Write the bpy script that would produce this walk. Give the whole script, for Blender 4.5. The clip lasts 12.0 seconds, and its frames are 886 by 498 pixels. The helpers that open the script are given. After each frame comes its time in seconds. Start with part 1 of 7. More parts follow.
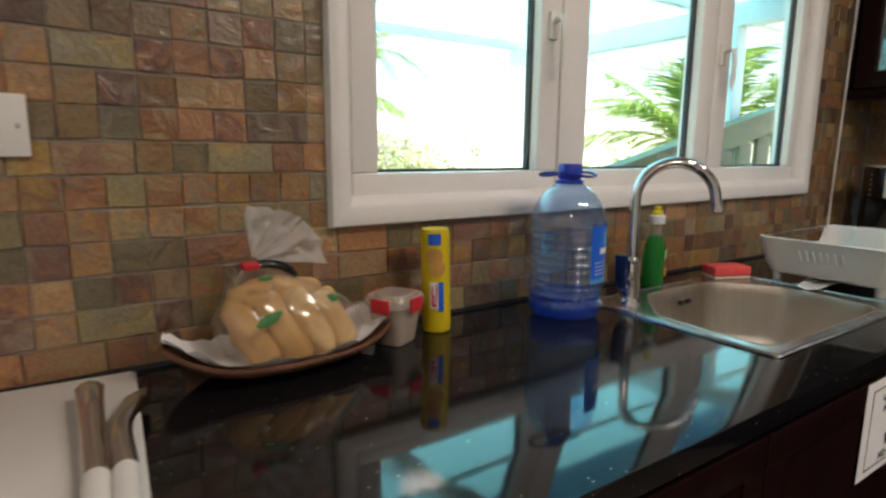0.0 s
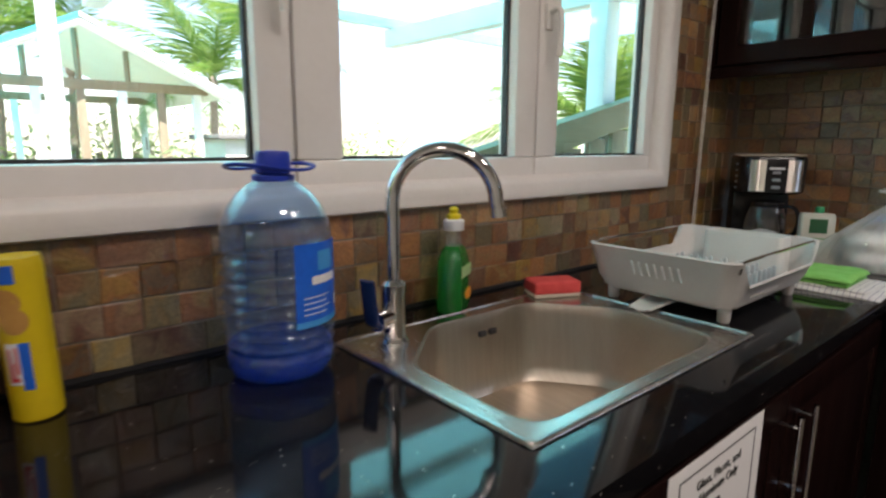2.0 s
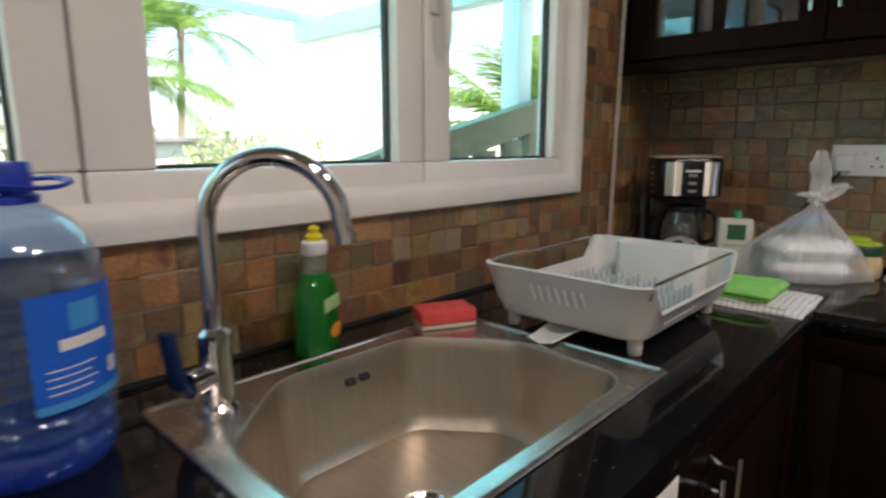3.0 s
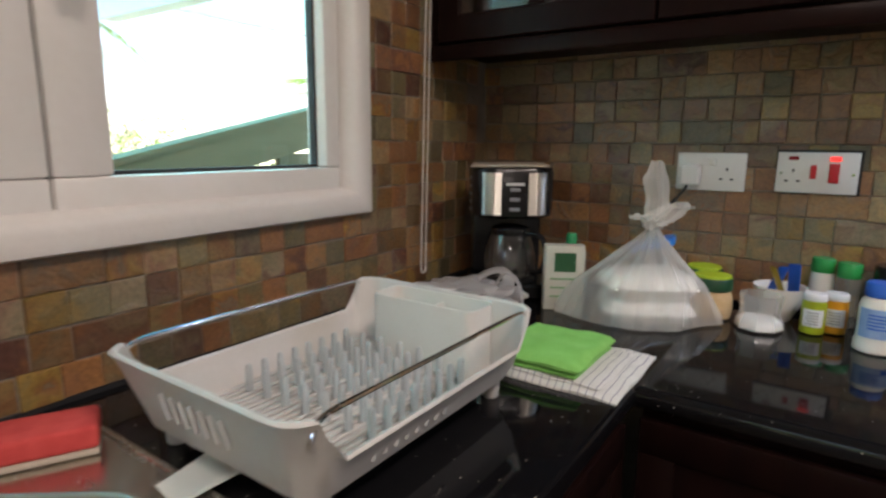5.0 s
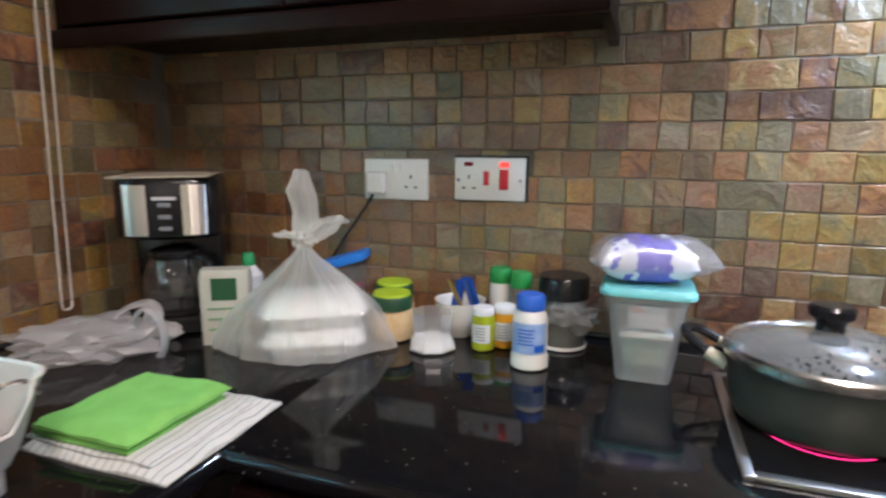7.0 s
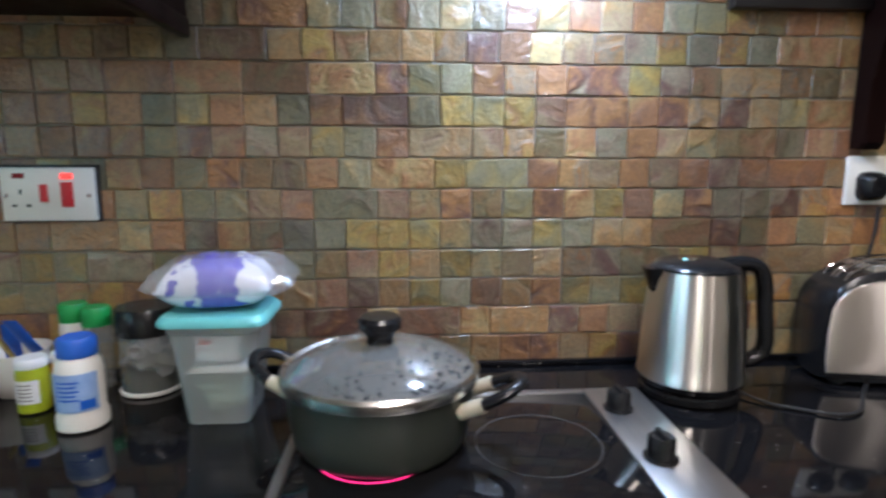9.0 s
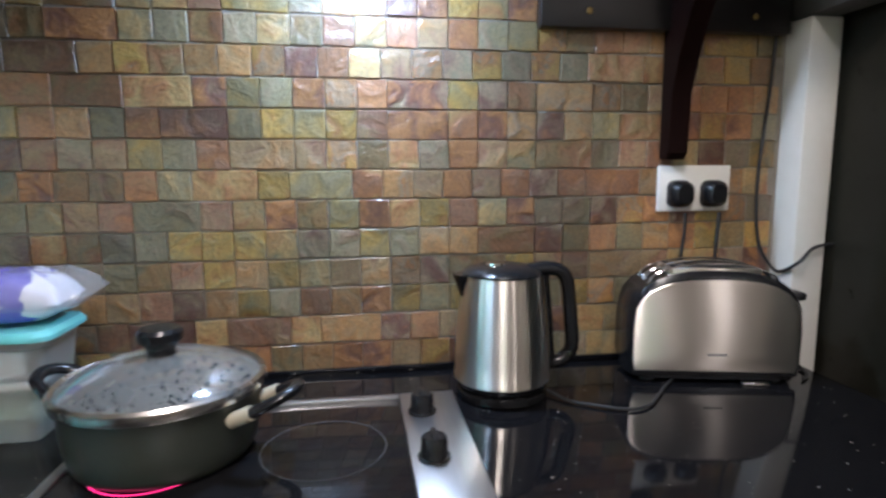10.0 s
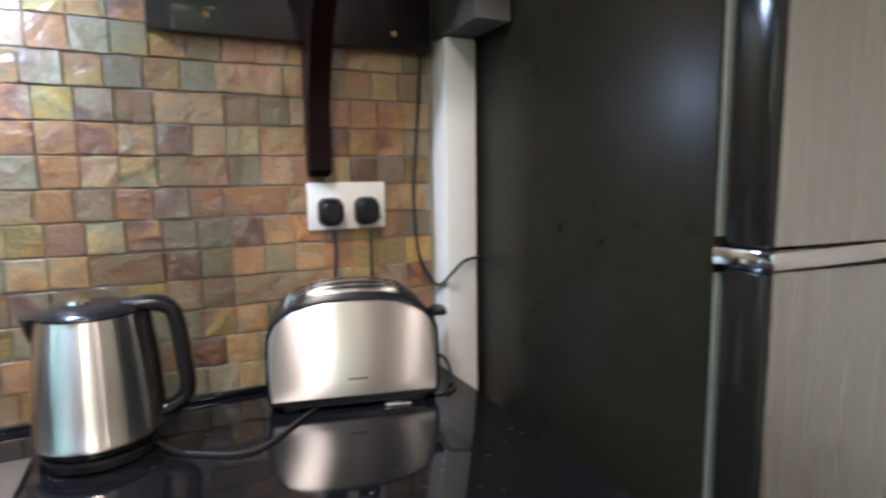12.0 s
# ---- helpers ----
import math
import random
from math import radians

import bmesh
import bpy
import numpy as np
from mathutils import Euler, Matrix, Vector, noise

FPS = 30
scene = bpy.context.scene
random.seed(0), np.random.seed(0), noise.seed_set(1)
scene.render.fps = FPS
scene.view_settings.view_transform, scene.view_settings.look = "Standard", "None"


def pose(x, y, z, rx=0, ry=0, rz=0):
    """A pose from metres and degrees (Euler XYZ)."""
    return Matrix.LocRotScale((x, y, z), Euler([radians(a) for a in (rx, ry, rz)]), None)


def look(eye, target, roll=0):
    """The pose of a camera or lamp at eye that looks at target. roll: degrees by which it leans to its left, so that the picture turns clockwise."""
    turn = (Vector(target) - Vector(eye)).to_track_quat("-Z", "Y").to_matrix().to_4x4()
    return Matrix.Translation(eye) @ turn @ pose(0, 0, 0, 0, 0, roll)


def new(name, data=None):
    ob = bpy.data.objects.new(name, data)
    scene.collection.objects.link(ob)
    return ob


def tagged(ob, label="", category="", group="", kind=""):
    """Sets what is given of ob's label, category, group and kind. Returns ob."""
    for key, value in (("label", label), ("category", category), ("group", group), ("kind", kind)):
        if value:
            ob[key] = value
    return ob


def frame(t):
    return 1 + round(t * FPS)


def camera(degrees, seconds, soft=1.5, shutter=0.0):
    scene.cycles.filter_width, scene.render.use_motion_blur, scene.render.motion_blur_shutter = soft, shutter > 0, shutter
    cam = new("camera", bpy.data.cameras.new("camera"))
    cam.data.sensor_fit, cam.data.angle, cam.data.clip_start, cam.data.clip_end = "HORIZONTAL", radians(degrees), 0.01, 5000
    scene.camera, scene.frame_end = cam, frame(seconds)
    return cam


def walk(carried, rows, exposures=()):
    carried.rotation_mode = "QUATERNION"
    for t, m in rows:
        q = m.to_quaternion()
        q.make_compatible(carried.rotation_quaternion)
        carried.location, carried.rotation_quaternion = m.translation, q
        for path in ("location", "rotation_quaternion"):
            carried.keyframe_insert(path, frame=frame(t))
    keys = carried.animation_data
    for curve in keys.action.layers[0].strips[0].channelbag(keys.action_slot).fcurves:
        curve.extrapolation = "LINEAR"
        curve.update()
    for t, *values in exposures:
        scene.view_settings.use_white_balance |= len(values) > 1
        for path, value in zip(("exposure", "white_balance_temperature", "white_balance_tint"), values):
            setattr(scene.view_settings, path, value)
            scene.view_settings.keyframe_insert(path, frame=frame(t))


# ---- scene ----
cam = camera(76.0, 12.0, soft=2.5, shutter=0.45)
ROWS = [
    (0.0, -0.004, -0.000, 1.256, -33.84, -9.81, -0.46),
    (0.5, 0.108, 0.030, 1.245, -36.04, -9.87, -0.30),
    (1.0, 0.288, 0.024, 1.256, -37.49, -10.44, -0.25),
    (1.5, 0.418, 0.026, 1.248, -38.88, -10.50, -0.20),
    (2.0, 0.555, 0.076, 1.244, -40.44, -10.59, -0.38),
    (2.5, 0.684, 0.128, 1.245, -42.93, -10.58, -0.13),
    (3.0, 0.791, 0.144, 1.248, -46.67, -10.43, -0.01),
    (3.5, 0.946, 0.136, 1.262, -50.30, -10.74, -0.36),
    (5.3, 1.376, 0.160, 1.264, -58.58, -10.45, -0.60),
    (5.5, 1.405, 0.178, 1.264, -61.91, -10.34, -0.48),
    (6.0, 1.503, 0.089, 1.283, -65.92, -10.72, -0.30),
    (6.5, 1.579, -0.021, 1.281, -68.36, -10.39, -0.27),
    (6.7, 1.605, -0.062, 1.277, -68.92, -10.32, -0.27),
    (8.3, 1.799, -0.212, 1.259, -87.30, -8.90, -0.47),
    (8.5, 1.806, -0.257, 1.261, -89.70, -8.97, -0.34),
    (9.0, 1.803, -0.384, 1.265, -93.92, -8.95, -0.07),
    (9.5, 1.783, -0.499, 1.267, -96.51, -8.51, 0.02),
    (10.0, 1.758, -0.606, 1.264, -98.44, -7.80, 0.31),
    (10.5, 1.757, -0.683, 1.267, -100.80, -7.78, 0.38),
    (11.0, 1.769, -0.758, 1.263, -104.84, -6.82, 0.70),
    (11.5, 1.767, -0.838, 1.262, -110.13, -6.45, 1.06),
    (12.0, 1.735, -0.944, 1.279, -115.54, -7.19, 0.72),
]
EXPOSURES = [(0.0, 1.90, 6800, 17), (1.5, 1.73, 6700, 18), (2.6, 1.70, 6800, 20), (3.5, 1.79, 6800, 20), (5.5, 2.02, 6900, 22), (6.6, 2.45, 6700, 22), (8.5, 2.1, 6250, 18), (10.0, 2.08, 6200, 18), (11.5, 2.32, 6250, 18), (12.0, 2.58, 6300, 18)]
walk(cam, [(t, pose(x, y, z, 90 + pitch, roll, yaw)) for t, x, y, z, yaw, pitch, roll in ROWS], EXPOSURES)

# ---- world, sun, lamps ----
world = bpy.data.worlds.new("world")
scene.world = world
world.use_nodes = True
wn = world.node_tree
sky = wn.nodes.new("ShaderNodeTexSky")
sky.sky_type, sky.sun_disc = "NISHITA", False
sky.sun_elevation, sky.sun_rotation = radians(58), radians(205)
wn.links.new(sky.outputs[0], wn.nodes["Background"].inputs[0])
wn.nodes["Background"].inputs[1].default_value = 0.15
sun = new("sun", bpy.data.lights.new("sun", "SUN"))
sun.data.energy, sun.data.angle, sun.data.color = 5.0, radians(0.5), (1, 0.95, 0.86)
sun.matrix_world = look((math.sin(radians(205)) * 5, math.cos(radians(205)) * 5, 8), (0, 0, 0))


def lamp(name, m, energy, size, colour, shape="DISK"):
    ob = new(name, bpy.data.lights.new(name, "AREA"))
    ob.data.energy, ob.data.size, ob.data.color, ob.data.shape = energy, size, colour, shape
    ob.matrix_world = m
    return ob


HOOD_LAMP = (2.60, -0.62, 1.655)
lamp("hood_light", look(HOOD_LAMP, (2.66, -0.62, 1.0)), 1.45, 0.07, (0.46, 0.70, 1.0))
CEILING_LAMPS = [(0.95, -0.45, 2.59, 3.7), (1.70, -0.65, 2.59, 3.7), (-1.15, -0.75, 2.59, 0.7), (-1.15, -2.0, 2.59, 4.2)]
for p in CEILING_LAMPS:
    lamp("ceiling_light", look(p[:3], (p[0], p[1] + 0.001, 0)), p[3], 0.30, (1.0, 0.93, 0.83))

# ---- materials ----
MATS = {}


def nodes_of(m):
    return m.node_tree.nodes, m.node_tree.links


def surf(name, col, col2=None, scale=8.0, rough=0.5, metal=0.0, bump=0.0, fine=None, stretch=(1, 1, 1), coat=0.0, rough2=None,
         trans=0.0, ior=1.45, alpha=1.0, spec=0.5, sss=0.0, aniso=0.0, grain=None):
    """A principled material with variation at two scales, in metres of the object."""
    if name in MATS:
        return MATS[name]
    m = bpy.data.materials.new(name)
    m.use_nodes = True
    n, k = nodes_of(m)
    b = n["Principled BSDF"]
    col2 = col2 or tuple(c * 0.82 for c in col)
    tc, mp = n.new("ShaderNodeTexCoord"), n.new("ShaderNodeMapping")
    mp.inputs["Scale"].default_value = stretch
    k.new(tc.outputs["Object"], mp.inputs[0])
    a, f = n.new("ShaderNodeTexNoise"), n.new("ShaderNodeTexNoise")
    a.inputs["Scale"].default_value, a.inputs["Detail"].default_value = scale, 4
    f.inputs["Scale"].default_value, f.inputs["Detail"].default_value = fine or scale * 14, 3
    for t in (a, f):
        k.new(mp.outputs[0], t.inputs[0])
    add = n.new("ShaderNodeMath")
    add.operation = "MULTIPLY_ADD"
    add.inputs[1].default_value = 0.4
    k.new(f.outputs[0], add.inputs[0])
    k.new(a.outputs[0], add.inputs[2])
    r = n.new("ShaderNodeMapRange")
    r.inputs[1].default_value, r.inputs[2].default_value = 0.45, 0.95
    k.new(add.outputs[0], r.inputs[0])
    mix = n.new("ShaderNodeMix")
    mix.data_type = "RGBA"
    mix.inputs[6].default_value, mix.inputs[7].default_value = (*col, 1), (*col2, 1)
    k.new(r.outputs[0], mix.inputs[0])
    k.new(mix.outputs[2], b.inputs["Base Color"])
    rr = n.new("ShaderNodeMapRange")
    rr.inputs[3].default_value, rr.inputs[4].default_value = rough, rough2 if rough2 is not None else min(1, rough * 1.25)
    k.new(r.outputs[0], rr.inputs[0])
    k.new(rr.outputs[0], b.inputs["Roughness"])
    b.inputs["Metallic"].default_value, b.inputs["Coat Weight"].default_value = metal, coat
    b.inputs["Transmission Weight"].default_value, b.inputs["IOR"].default_value = trans, ior
    b.inputs["Alpha"].default_value, b.inputs["Specular IOR Level"].default_value = alpha, spec
    b.inputs["Subsurface Weight"].default_value = sss
    if aniso:
        tg = n.new("ShaderNodeTangent")
        tg.direction_type, tg.axis = "RADIAL", "Z"
        if grain:
            n.remove(tg)
            tg = n.new("ShaderNodeVectorTransform")
            tg.vector_type, tg.convert_from, tg.convert_to = "VECTOR", "OBJECT", "WORLD"
            tg.inputs[0].default_value = grain
        k.new(tg.outputs[0], b.inputs["Tangent"])
        b.inputs["Anisotropic"].default_value, b.inputs["Anisotropic Rotation"].default_value = aniso, 0.25
    b.inputs["Subsurface Radius"].default_value = (0.01, 0.01, 0.01)
    if bump:
        bp = n.new("ShaderNodeBump")
        bp.inputs["Strength"].default_value, bp.inputs["Distance"].default_value = bump, 0.004
        k.new(add.outputs[0], bp.inputs["Height"])
        k.new(bp.outputs[0], b.inputs["Normal"])
    MATS[name] = m
    return m


def slate(name, island):
    """Cleft slate: the colour of each piece from its own random number, with veins and rust inside the piece."""
    m = bpy.data.materials.new(name)
    m.use_nodes = True
    n, k = nodes_of(m)
    b = n["Principled BSDF"]
    src = n.new("ShaderNodeNewGeometry").outputs["Random Per Island"] if island else n.new("ShaderNodeObjectInfo").outputs["Random"]
    pos = n.new("ShaderNodeNewGeometry").outputs["Position"]
    off = n.new("ShaderNodeVectorMath")
    off.operation = "MULTIPLY_ADD"
    off.inputs[1].default_value = (31, 17, 23)
    k.new(src, off.inputs[0])
    k.new(pos, off.inputs[2])
    big, small = n.new("ShaderNodeTexNoise"), n.new("ShaderNodeTexNoise")
    big.inputs["Scale"].default_value, big.inputs["Detail"].default_value, big.inputs["Distortion"].default_value = 22, 5, 0.8
    small.inputs["Scale"].default_value, small.inputs["Detail"].default_value = 160, 4
    for t in (big, small):
        k.new(off.outputs[0], t.inputs[0])
    shift = n.new("ShaderNodeMath")
    shift.operation = "MULTIPLY_ADD"
    shift.inputs[1].default_value = 0.34
    k.new(big.outputs[0], shift.inputs[0])
    k.new(src, shift.inputs[2])
    wrap = n.new("ShaderNodeMath")
    wrap.operation = "FRACT"
    k.new(shift.outputs[0], wrap.inputs[0])
    ramp = n.new("ShaderNodeValToRGB")
    ramp.color_ramp.interpolation = "LINEAR"
    tones = [(0.325, 0.131, 0.045), (0.414, 0.252, 0.055), (0.266, 0.205, 0.090), (0.236, 0.200, 0.115), (0.295, 0.210, 0.125), (0.158, 0.063, 0.045),
             (0.394, 0.173, 0.055), (0.325, 0.142, 0.060), (0.295, 0.194, 0.080), (0.217, 0.184, 0.100), (0.414, 0.263, 0.100), (0.345, 0.142, 0.050),
             (0.266, 0.131, 0.075), (0.325, 0.221, 0.110), (0.384, 0.189, 0.060), (0.246, 0.179, 0.115)]
    el = ramp.color_ramp.elements
    while len(el) < len(tones):
        el.new(0.5)
    for i, c in enumerate(tones):
        el[i].position, el[i].color = i / (len(tones) - 1), (*c, 1)
    k.new(wrap.outputs[0], ramp.inputs[0])
    hs = n.new("ShaderNodeHueSaturation")
    mr = n.new("ShaderNodeMapRange")
    mr.inputs[3].default_value, mr.inputs[4].default_value = 0.35, 1.35
    k.new(small.outputs[0], mr.inputs[0])
    h7, hf, hr, hm = (n.new("ShaderNodeMath"), n.new("ShaderNodeMath"), n.new("ShaderNodeMapRange"), n.new("ShaderNodeMath"))
    h7.operation, hf.operation, hm.operation = "MULTIPLY", "FRACT", "MULTIPLY"
    h7.inputs[1].default_value = 57.31
    k.new(src, h7.inputs[0])
    k.new(h7.outputs[0], hf.inputs[0])
    hr.inputs[3].default_value, hr.inputs[4].default_value = 0.55, 1.20
    k.new(hf.outputs[0], hr.inputs[0])
    k.new(hr.outputs[0], hm.inputs[0])
    k.new(mr.outputs[0], hm.inputs[1])
    k.new(hm.outputs[0], hs.inputs["Value"])
    hs.inputs["Saturation"].default_value = 0.97
    k.new(ramp.outputs[0], hs.inputs["Color"])
    k.new(hs.outputs[0], b.inputs["Base Color"])
    b.inputs["Roughness"].default_value, b.inputs["Specular IOR Level"].default_value = 0.36, 0.95
    bp = n.new("ShaderNodeBump")
    bp.inputs["Strength"].default_value, bp.inputs["Distance"].default_value = 0.85, 0.008
    k.new(big.outputs[0], bp.inputs["Height"])
    b2 = n.new("ShaderNodeBump")
    b2.inputs["Strength"].default_value, b2.inputs["Distance"].default_value = 0.55, 0.002
    k.new(small.outputs[0], b2.inputs["Height"])
    k.new(bp.outputs[0], b2.inputs["Normal"])
    k.new(b2.outputs[0], b.inputs["Normal"])
    return m


def granite():
    m = bpy.data.materials.new("black_granite")
    m.use_nodes = True
    n, k = nodes_of(m)
    b = n["Principled BSDF"]
    tc = n.new("ShaderNodeTexCoord")
    v = n.new("ShaderNodeTexVoronoi")
    v.inputs["Scale"].default_value = 190
    k.new(tc.outputs["Object"], v.inputs[0])
    sep = n.new("ShaderNodeSeparateColor")
    k.new(v.outputs["Color"], sep.inputs[0])
    gt = n.new("ShaderNodeMath")
    gt.operation = "GREATER_THAN"
    gt.inputs[1].default_value = 0.972
    k.new(sep.outputs[0], gt.inputs[0])
    lt = n.new("ShaderNodeMath")
    lt.operation = "LESS_THAN"
    lt.inputs[1].default_value = 0.22
    k.new(v.outputs["Distance"], lt.inputs[0])
    mul = n.new("ShaderNodeMath")
    mul.operation = "MULTIPLY"
    k.new(gt.outputs[0], mul.inputs[0])
    k.new(lt.outputs[0], mul.inputs[1])
    mix = n.new("ShaderNodeMix")
    mix.data_type = "RGBA"
    mix.inputs[6].default_value, mix.inputs[7].default_value = (0.006, 0.006, 0.007, 1), (0.34, 0.31, 0.27, 1)
    k.new(mul.outputs[0], mix.inputs[0])
    k.new(mix.outputs[2], b.inputs["Base Color"])
    no = n.new("ShaderNodeTexNoise")
    no.inputs["Scale"].default_value = 6
    k.new(tc.outputs["Object"], no.inputs[0])
    r = n.new("ShaderNodeMapRange")
    r.inputs[3].default_value, r.inputs[4].default_value = 0.03, 0.11
    k.new(no.outputs[0], r.inputs[0])
    k.new(r.outputs[0], b.inputs["Roughness"])
    b.inputs["IOR"].default_value = 1.46
    return m


def clear(name, col, rough=0.0, ior=1.45, thin=0.12, tint=None, front=0.5):
    """Thin clear sheet (film, a pane, a bottle's wall): lets light through with its own tint, and mirrors by Fresnel."""
    if name in MATS:
        return MATS[name]
    m = bpy.data.materials.new(name)
    m.use_nodes = True
    n, k = nodes_of(m)
    n.remove(n["Principled BSDF"])
    t, g, d = n.new("ShaderNodeBsdfTransparent"), n.new("ShaderNodeBsdfGlossy"), n.new("ShaderNodeBsdfTranslucent")
    df = n.new("ShaderNodeBsdfDiffuse")
    t.inputs[0].default_value = (*col, 1)
    g.inputs["Roughness"].default_value = rough
    g.inputs[0].default_value = (1, 1, 1, 1)
    body = (*(tint or col), 1)
    d.inputs[0].default_value = df.inputs[0].default_value = body
    half, milk, gloss = n.new("ShaderNodeMixShader"), n.new("ShaderNodeMixShader"), n.new("ShaderNodeMixShader")
    half.inputs[0].default_value = front
    k.new(d.outputs[0], half.inputs[1])
    k.new(df.outputs[0], half.inputs[2])
    milk.inputs[0].default_value = thin
    k.new(t.outputs[0], milk.inputs[1])
    k.new(half.outputs[0], milk.inputs[2])
    lw, pw, sc = n.new("ShaderNodeLayerWeight"), n.new("ShaderNodeMath"), n.new("ShaderNodeMath")
    pw.operation, sc.operation = "POWER", "MULTIPLY_ADD"
    pw.inputs[1].default_value, sc.inputs[1].default_value, sc.inputs[2].default_value = 4.0, 0.85, ((ior - 1) / (ior + 1)) ** 2 * 1.5
    lw.inputs[0].default_value = 0.5
    k.new(lw.outputs["Facing"], pw.inputs[0])
    k.new(pw.outputs[0], sc.inputs[0])
    k.new(sc.outputs[0], gloss.inputs[0])
    k.new(milk.outputs[0], gloss.inputs[1])
    k.new(g.outputs[0], gloss.inputs[2])
    k.new(gloss.outputs[0], n["Material Output"].inputs[0])
    MATS[name] = m
    return m


def glow(name, col, strength):
    m = bpy.data.materials.new(name)
    m.use_nodes = True
    b = m.node_tree.nodes["Principled BSDF"]
    b.inputs["Base Color"].default_value = (*col, 1)
    b.inputs["Emission Color"].default_value, b.inputs["Emission Strength"].default_value = (*col, 1), strength
    return m


def leafy(name, col, col2):
    m = bpy.data.materials.new(name)
    m.use_nodes = True
    n, k = nodes_of(m)
    b = n["Principled BSDF"]
    rnd = n.new("ShaderNodeNewGeometry").outputs["Random Per Island"]
    mix = n.new("ShaderNodeMix")
    mix.data_type = "RGBA"
    mix.inputs[6].default_value, mix.inputs[7].default_value = (*col, 1), (*col2, 1)
    k.new(rnd, mix.inputs[0])
    k.new(mix.outputs[2], b.inputs["Base Color"])
    b.inputs["Roughness"].default_value = 0.45
    tr = n.new("ShaderNodeBsdfTranslucent")
    k.new(mix.outputs[2], tr.inputs[0])
    ms = n.new("ShaderNodeMixShader")
    ms.inputs[0].default_value = 0.55
    k.new(b.outputs[0], ms.inputs[1])
    k.new(tr.outputs[0], ms.inputs[2])
    k.new(ms.outputs[0], n["Material Output"].inputs[0])
    return m


SLATE_PIECE, SLATE_ISLAND = slate("slate_tile", False), slate("slate_mosaic", True)
GRANITE = granite()
GROUT = surf("grout", (0.29, 0.265, 0.23), (0.18, 0.155, 0.13), 14, 0.9, bump=0.5)
PLASTER = surf("white_plaster", (0.72, 0.70, 0.66), (0.64, 0.62, 0.57), 3, 0.85, bump=0.15)
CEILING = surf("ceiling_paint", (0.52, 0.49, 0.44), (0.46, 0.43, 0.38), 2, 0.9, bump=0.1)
PVC = surf("white_pvc", (0.80, 0.78, 0.76), (0.74, 0.72, 0.69), 5, 0.28, bump=0.02)
CASING = surf("white_gloss_paint", (0.78, 0.755, 0.73), (0.70, 0.67, 0.64), 7, 0.35, bump=0.25)
GASKET = surf("black_gasket", (0.03, 0.03, 0.032), rough=0.6)
WOOD = surf("dark_stained_wood", (0.013, 0.005, 0.004), (0.007, 0.003, 0.003), 5, 0.30, bump=0.08, stretch=(6, 6, 0.7), spec=0.09)
FLOOR = surf("floor_tile", (0.11, 0.085, 0.065), (0.08, 0.062, 0.048), 4, 0.35, bump=0.05)
STEEL = surf("brushed_steel", (0.86, 0.82, 0.77), (0.84, 0.80, 0.75), 5, 0.29, 1.0, rough2=0.31, aniso=0.97)
FLAT_STEEL = surf("flat_brushed_steel", (0.64, 0.63, 0.62), (0.57, 0.56, 0.55), 6, 0.30, 1.0, stretch=(1, 14, 1), rough2=0.38)
RIM_STEEL = surf("polished_rim_steel", (0.66, 0.63, 0.59), (0.58, 0.55, 0.51), 9, 0.25, 1.0, stretch=(4, 1, 1), rough2=0.28)
FRIDGE_STEEL = surf("fridge_steel", (0.66, 0.66, 0.65), (0.58, 0.58, 0.57), 4, 0.26, 1.0, stretch=(18, 18, 0.4), rough2=0.30, aniso=0.95, grain=(0, 1, 0))
SINK_STEEL = surf("satin_sink_steel", (0.56, 0.50, 0.43), (0.49, 0.43, 0.36), 9, 0.36, 1.0, stretch=(14, 1, 1), rough2=0.46)
CHROME = surf("chrome", (0.80, 0.80, 0.81), (0.74, 0.74, 0.75), 10, 0.06, 1.0)
BLACK = surf("black_plastic", (0.008, 0.008, 0.009), (0.014, 0.014, 0.015), 20, 0.2, bump=0.02, spec=0.4)
BLACK_MATT = surf("black_rubber", (0.015, 0.015, 0.016), (0.024, 0.024, 0.025), 20, 0.55)
WHITE_P = surf("white_plastic", (0.78, 0.76, 0.72), (0.72, 0.70, 0.66), 12, 0.32, bump=0.01)
RACK_P = surf("rack_plastic", (0.61, 0.585, 0.56), (0.55, 0.525, 0.50), 9, 0.38, bump=0.01)
PEG_P = surf("grey_blue_plastic", (0.47, 0.50, 0.51), (0.41, 0.44, 0.45), 12, 0.4)
RED_P = surf("red_plastic", (0.62, 0.03, 0.035), (0.52, 0.02, 0.03), 12, 0.35)
GLASS = clear("window_glass", (0.97, 0.99, 0.985), 0.0, 1.25, 0.0)
CABINET_GLASS = clear("cabinet_glass", (0.90, 0.92, 0.91), 0.0, 1.6, 0.0)
CLEAR_P = clear("clear_plastic", (0.93, 0.95, 0.95), 0.12, 1.4, 0.22, (0.75, 0.78, 0.78))
FILM = clear("thin_plastic_film", (0.95, 0.95, 0.95), 0.2, 1.4, 0.30, (0.85, 0.85, 0.85))


# ---- mesh helpers ----
def part(name, bm, material, parent=None, label="", smooth=True):
    me = bpy.data.meshes.new(name)
    bmesh.ops.recalc_face_normals(bm, faces=bm.faces)
    bm.to_mesh(me)
    bm.free()
    for mm in material if isinstance(material, (list, tuple)) else [material]:
        me.materials.append(mm)
    if smooth:
        me.polygons.foreach_set("use_smooth", [True] * len(me.polygons))
        me.set_sharp_from_angle(angle=radians(38))
    ob = new(name, me)
    ob.parent = parent
    if label:
        tagged(ob, label)
    return ob


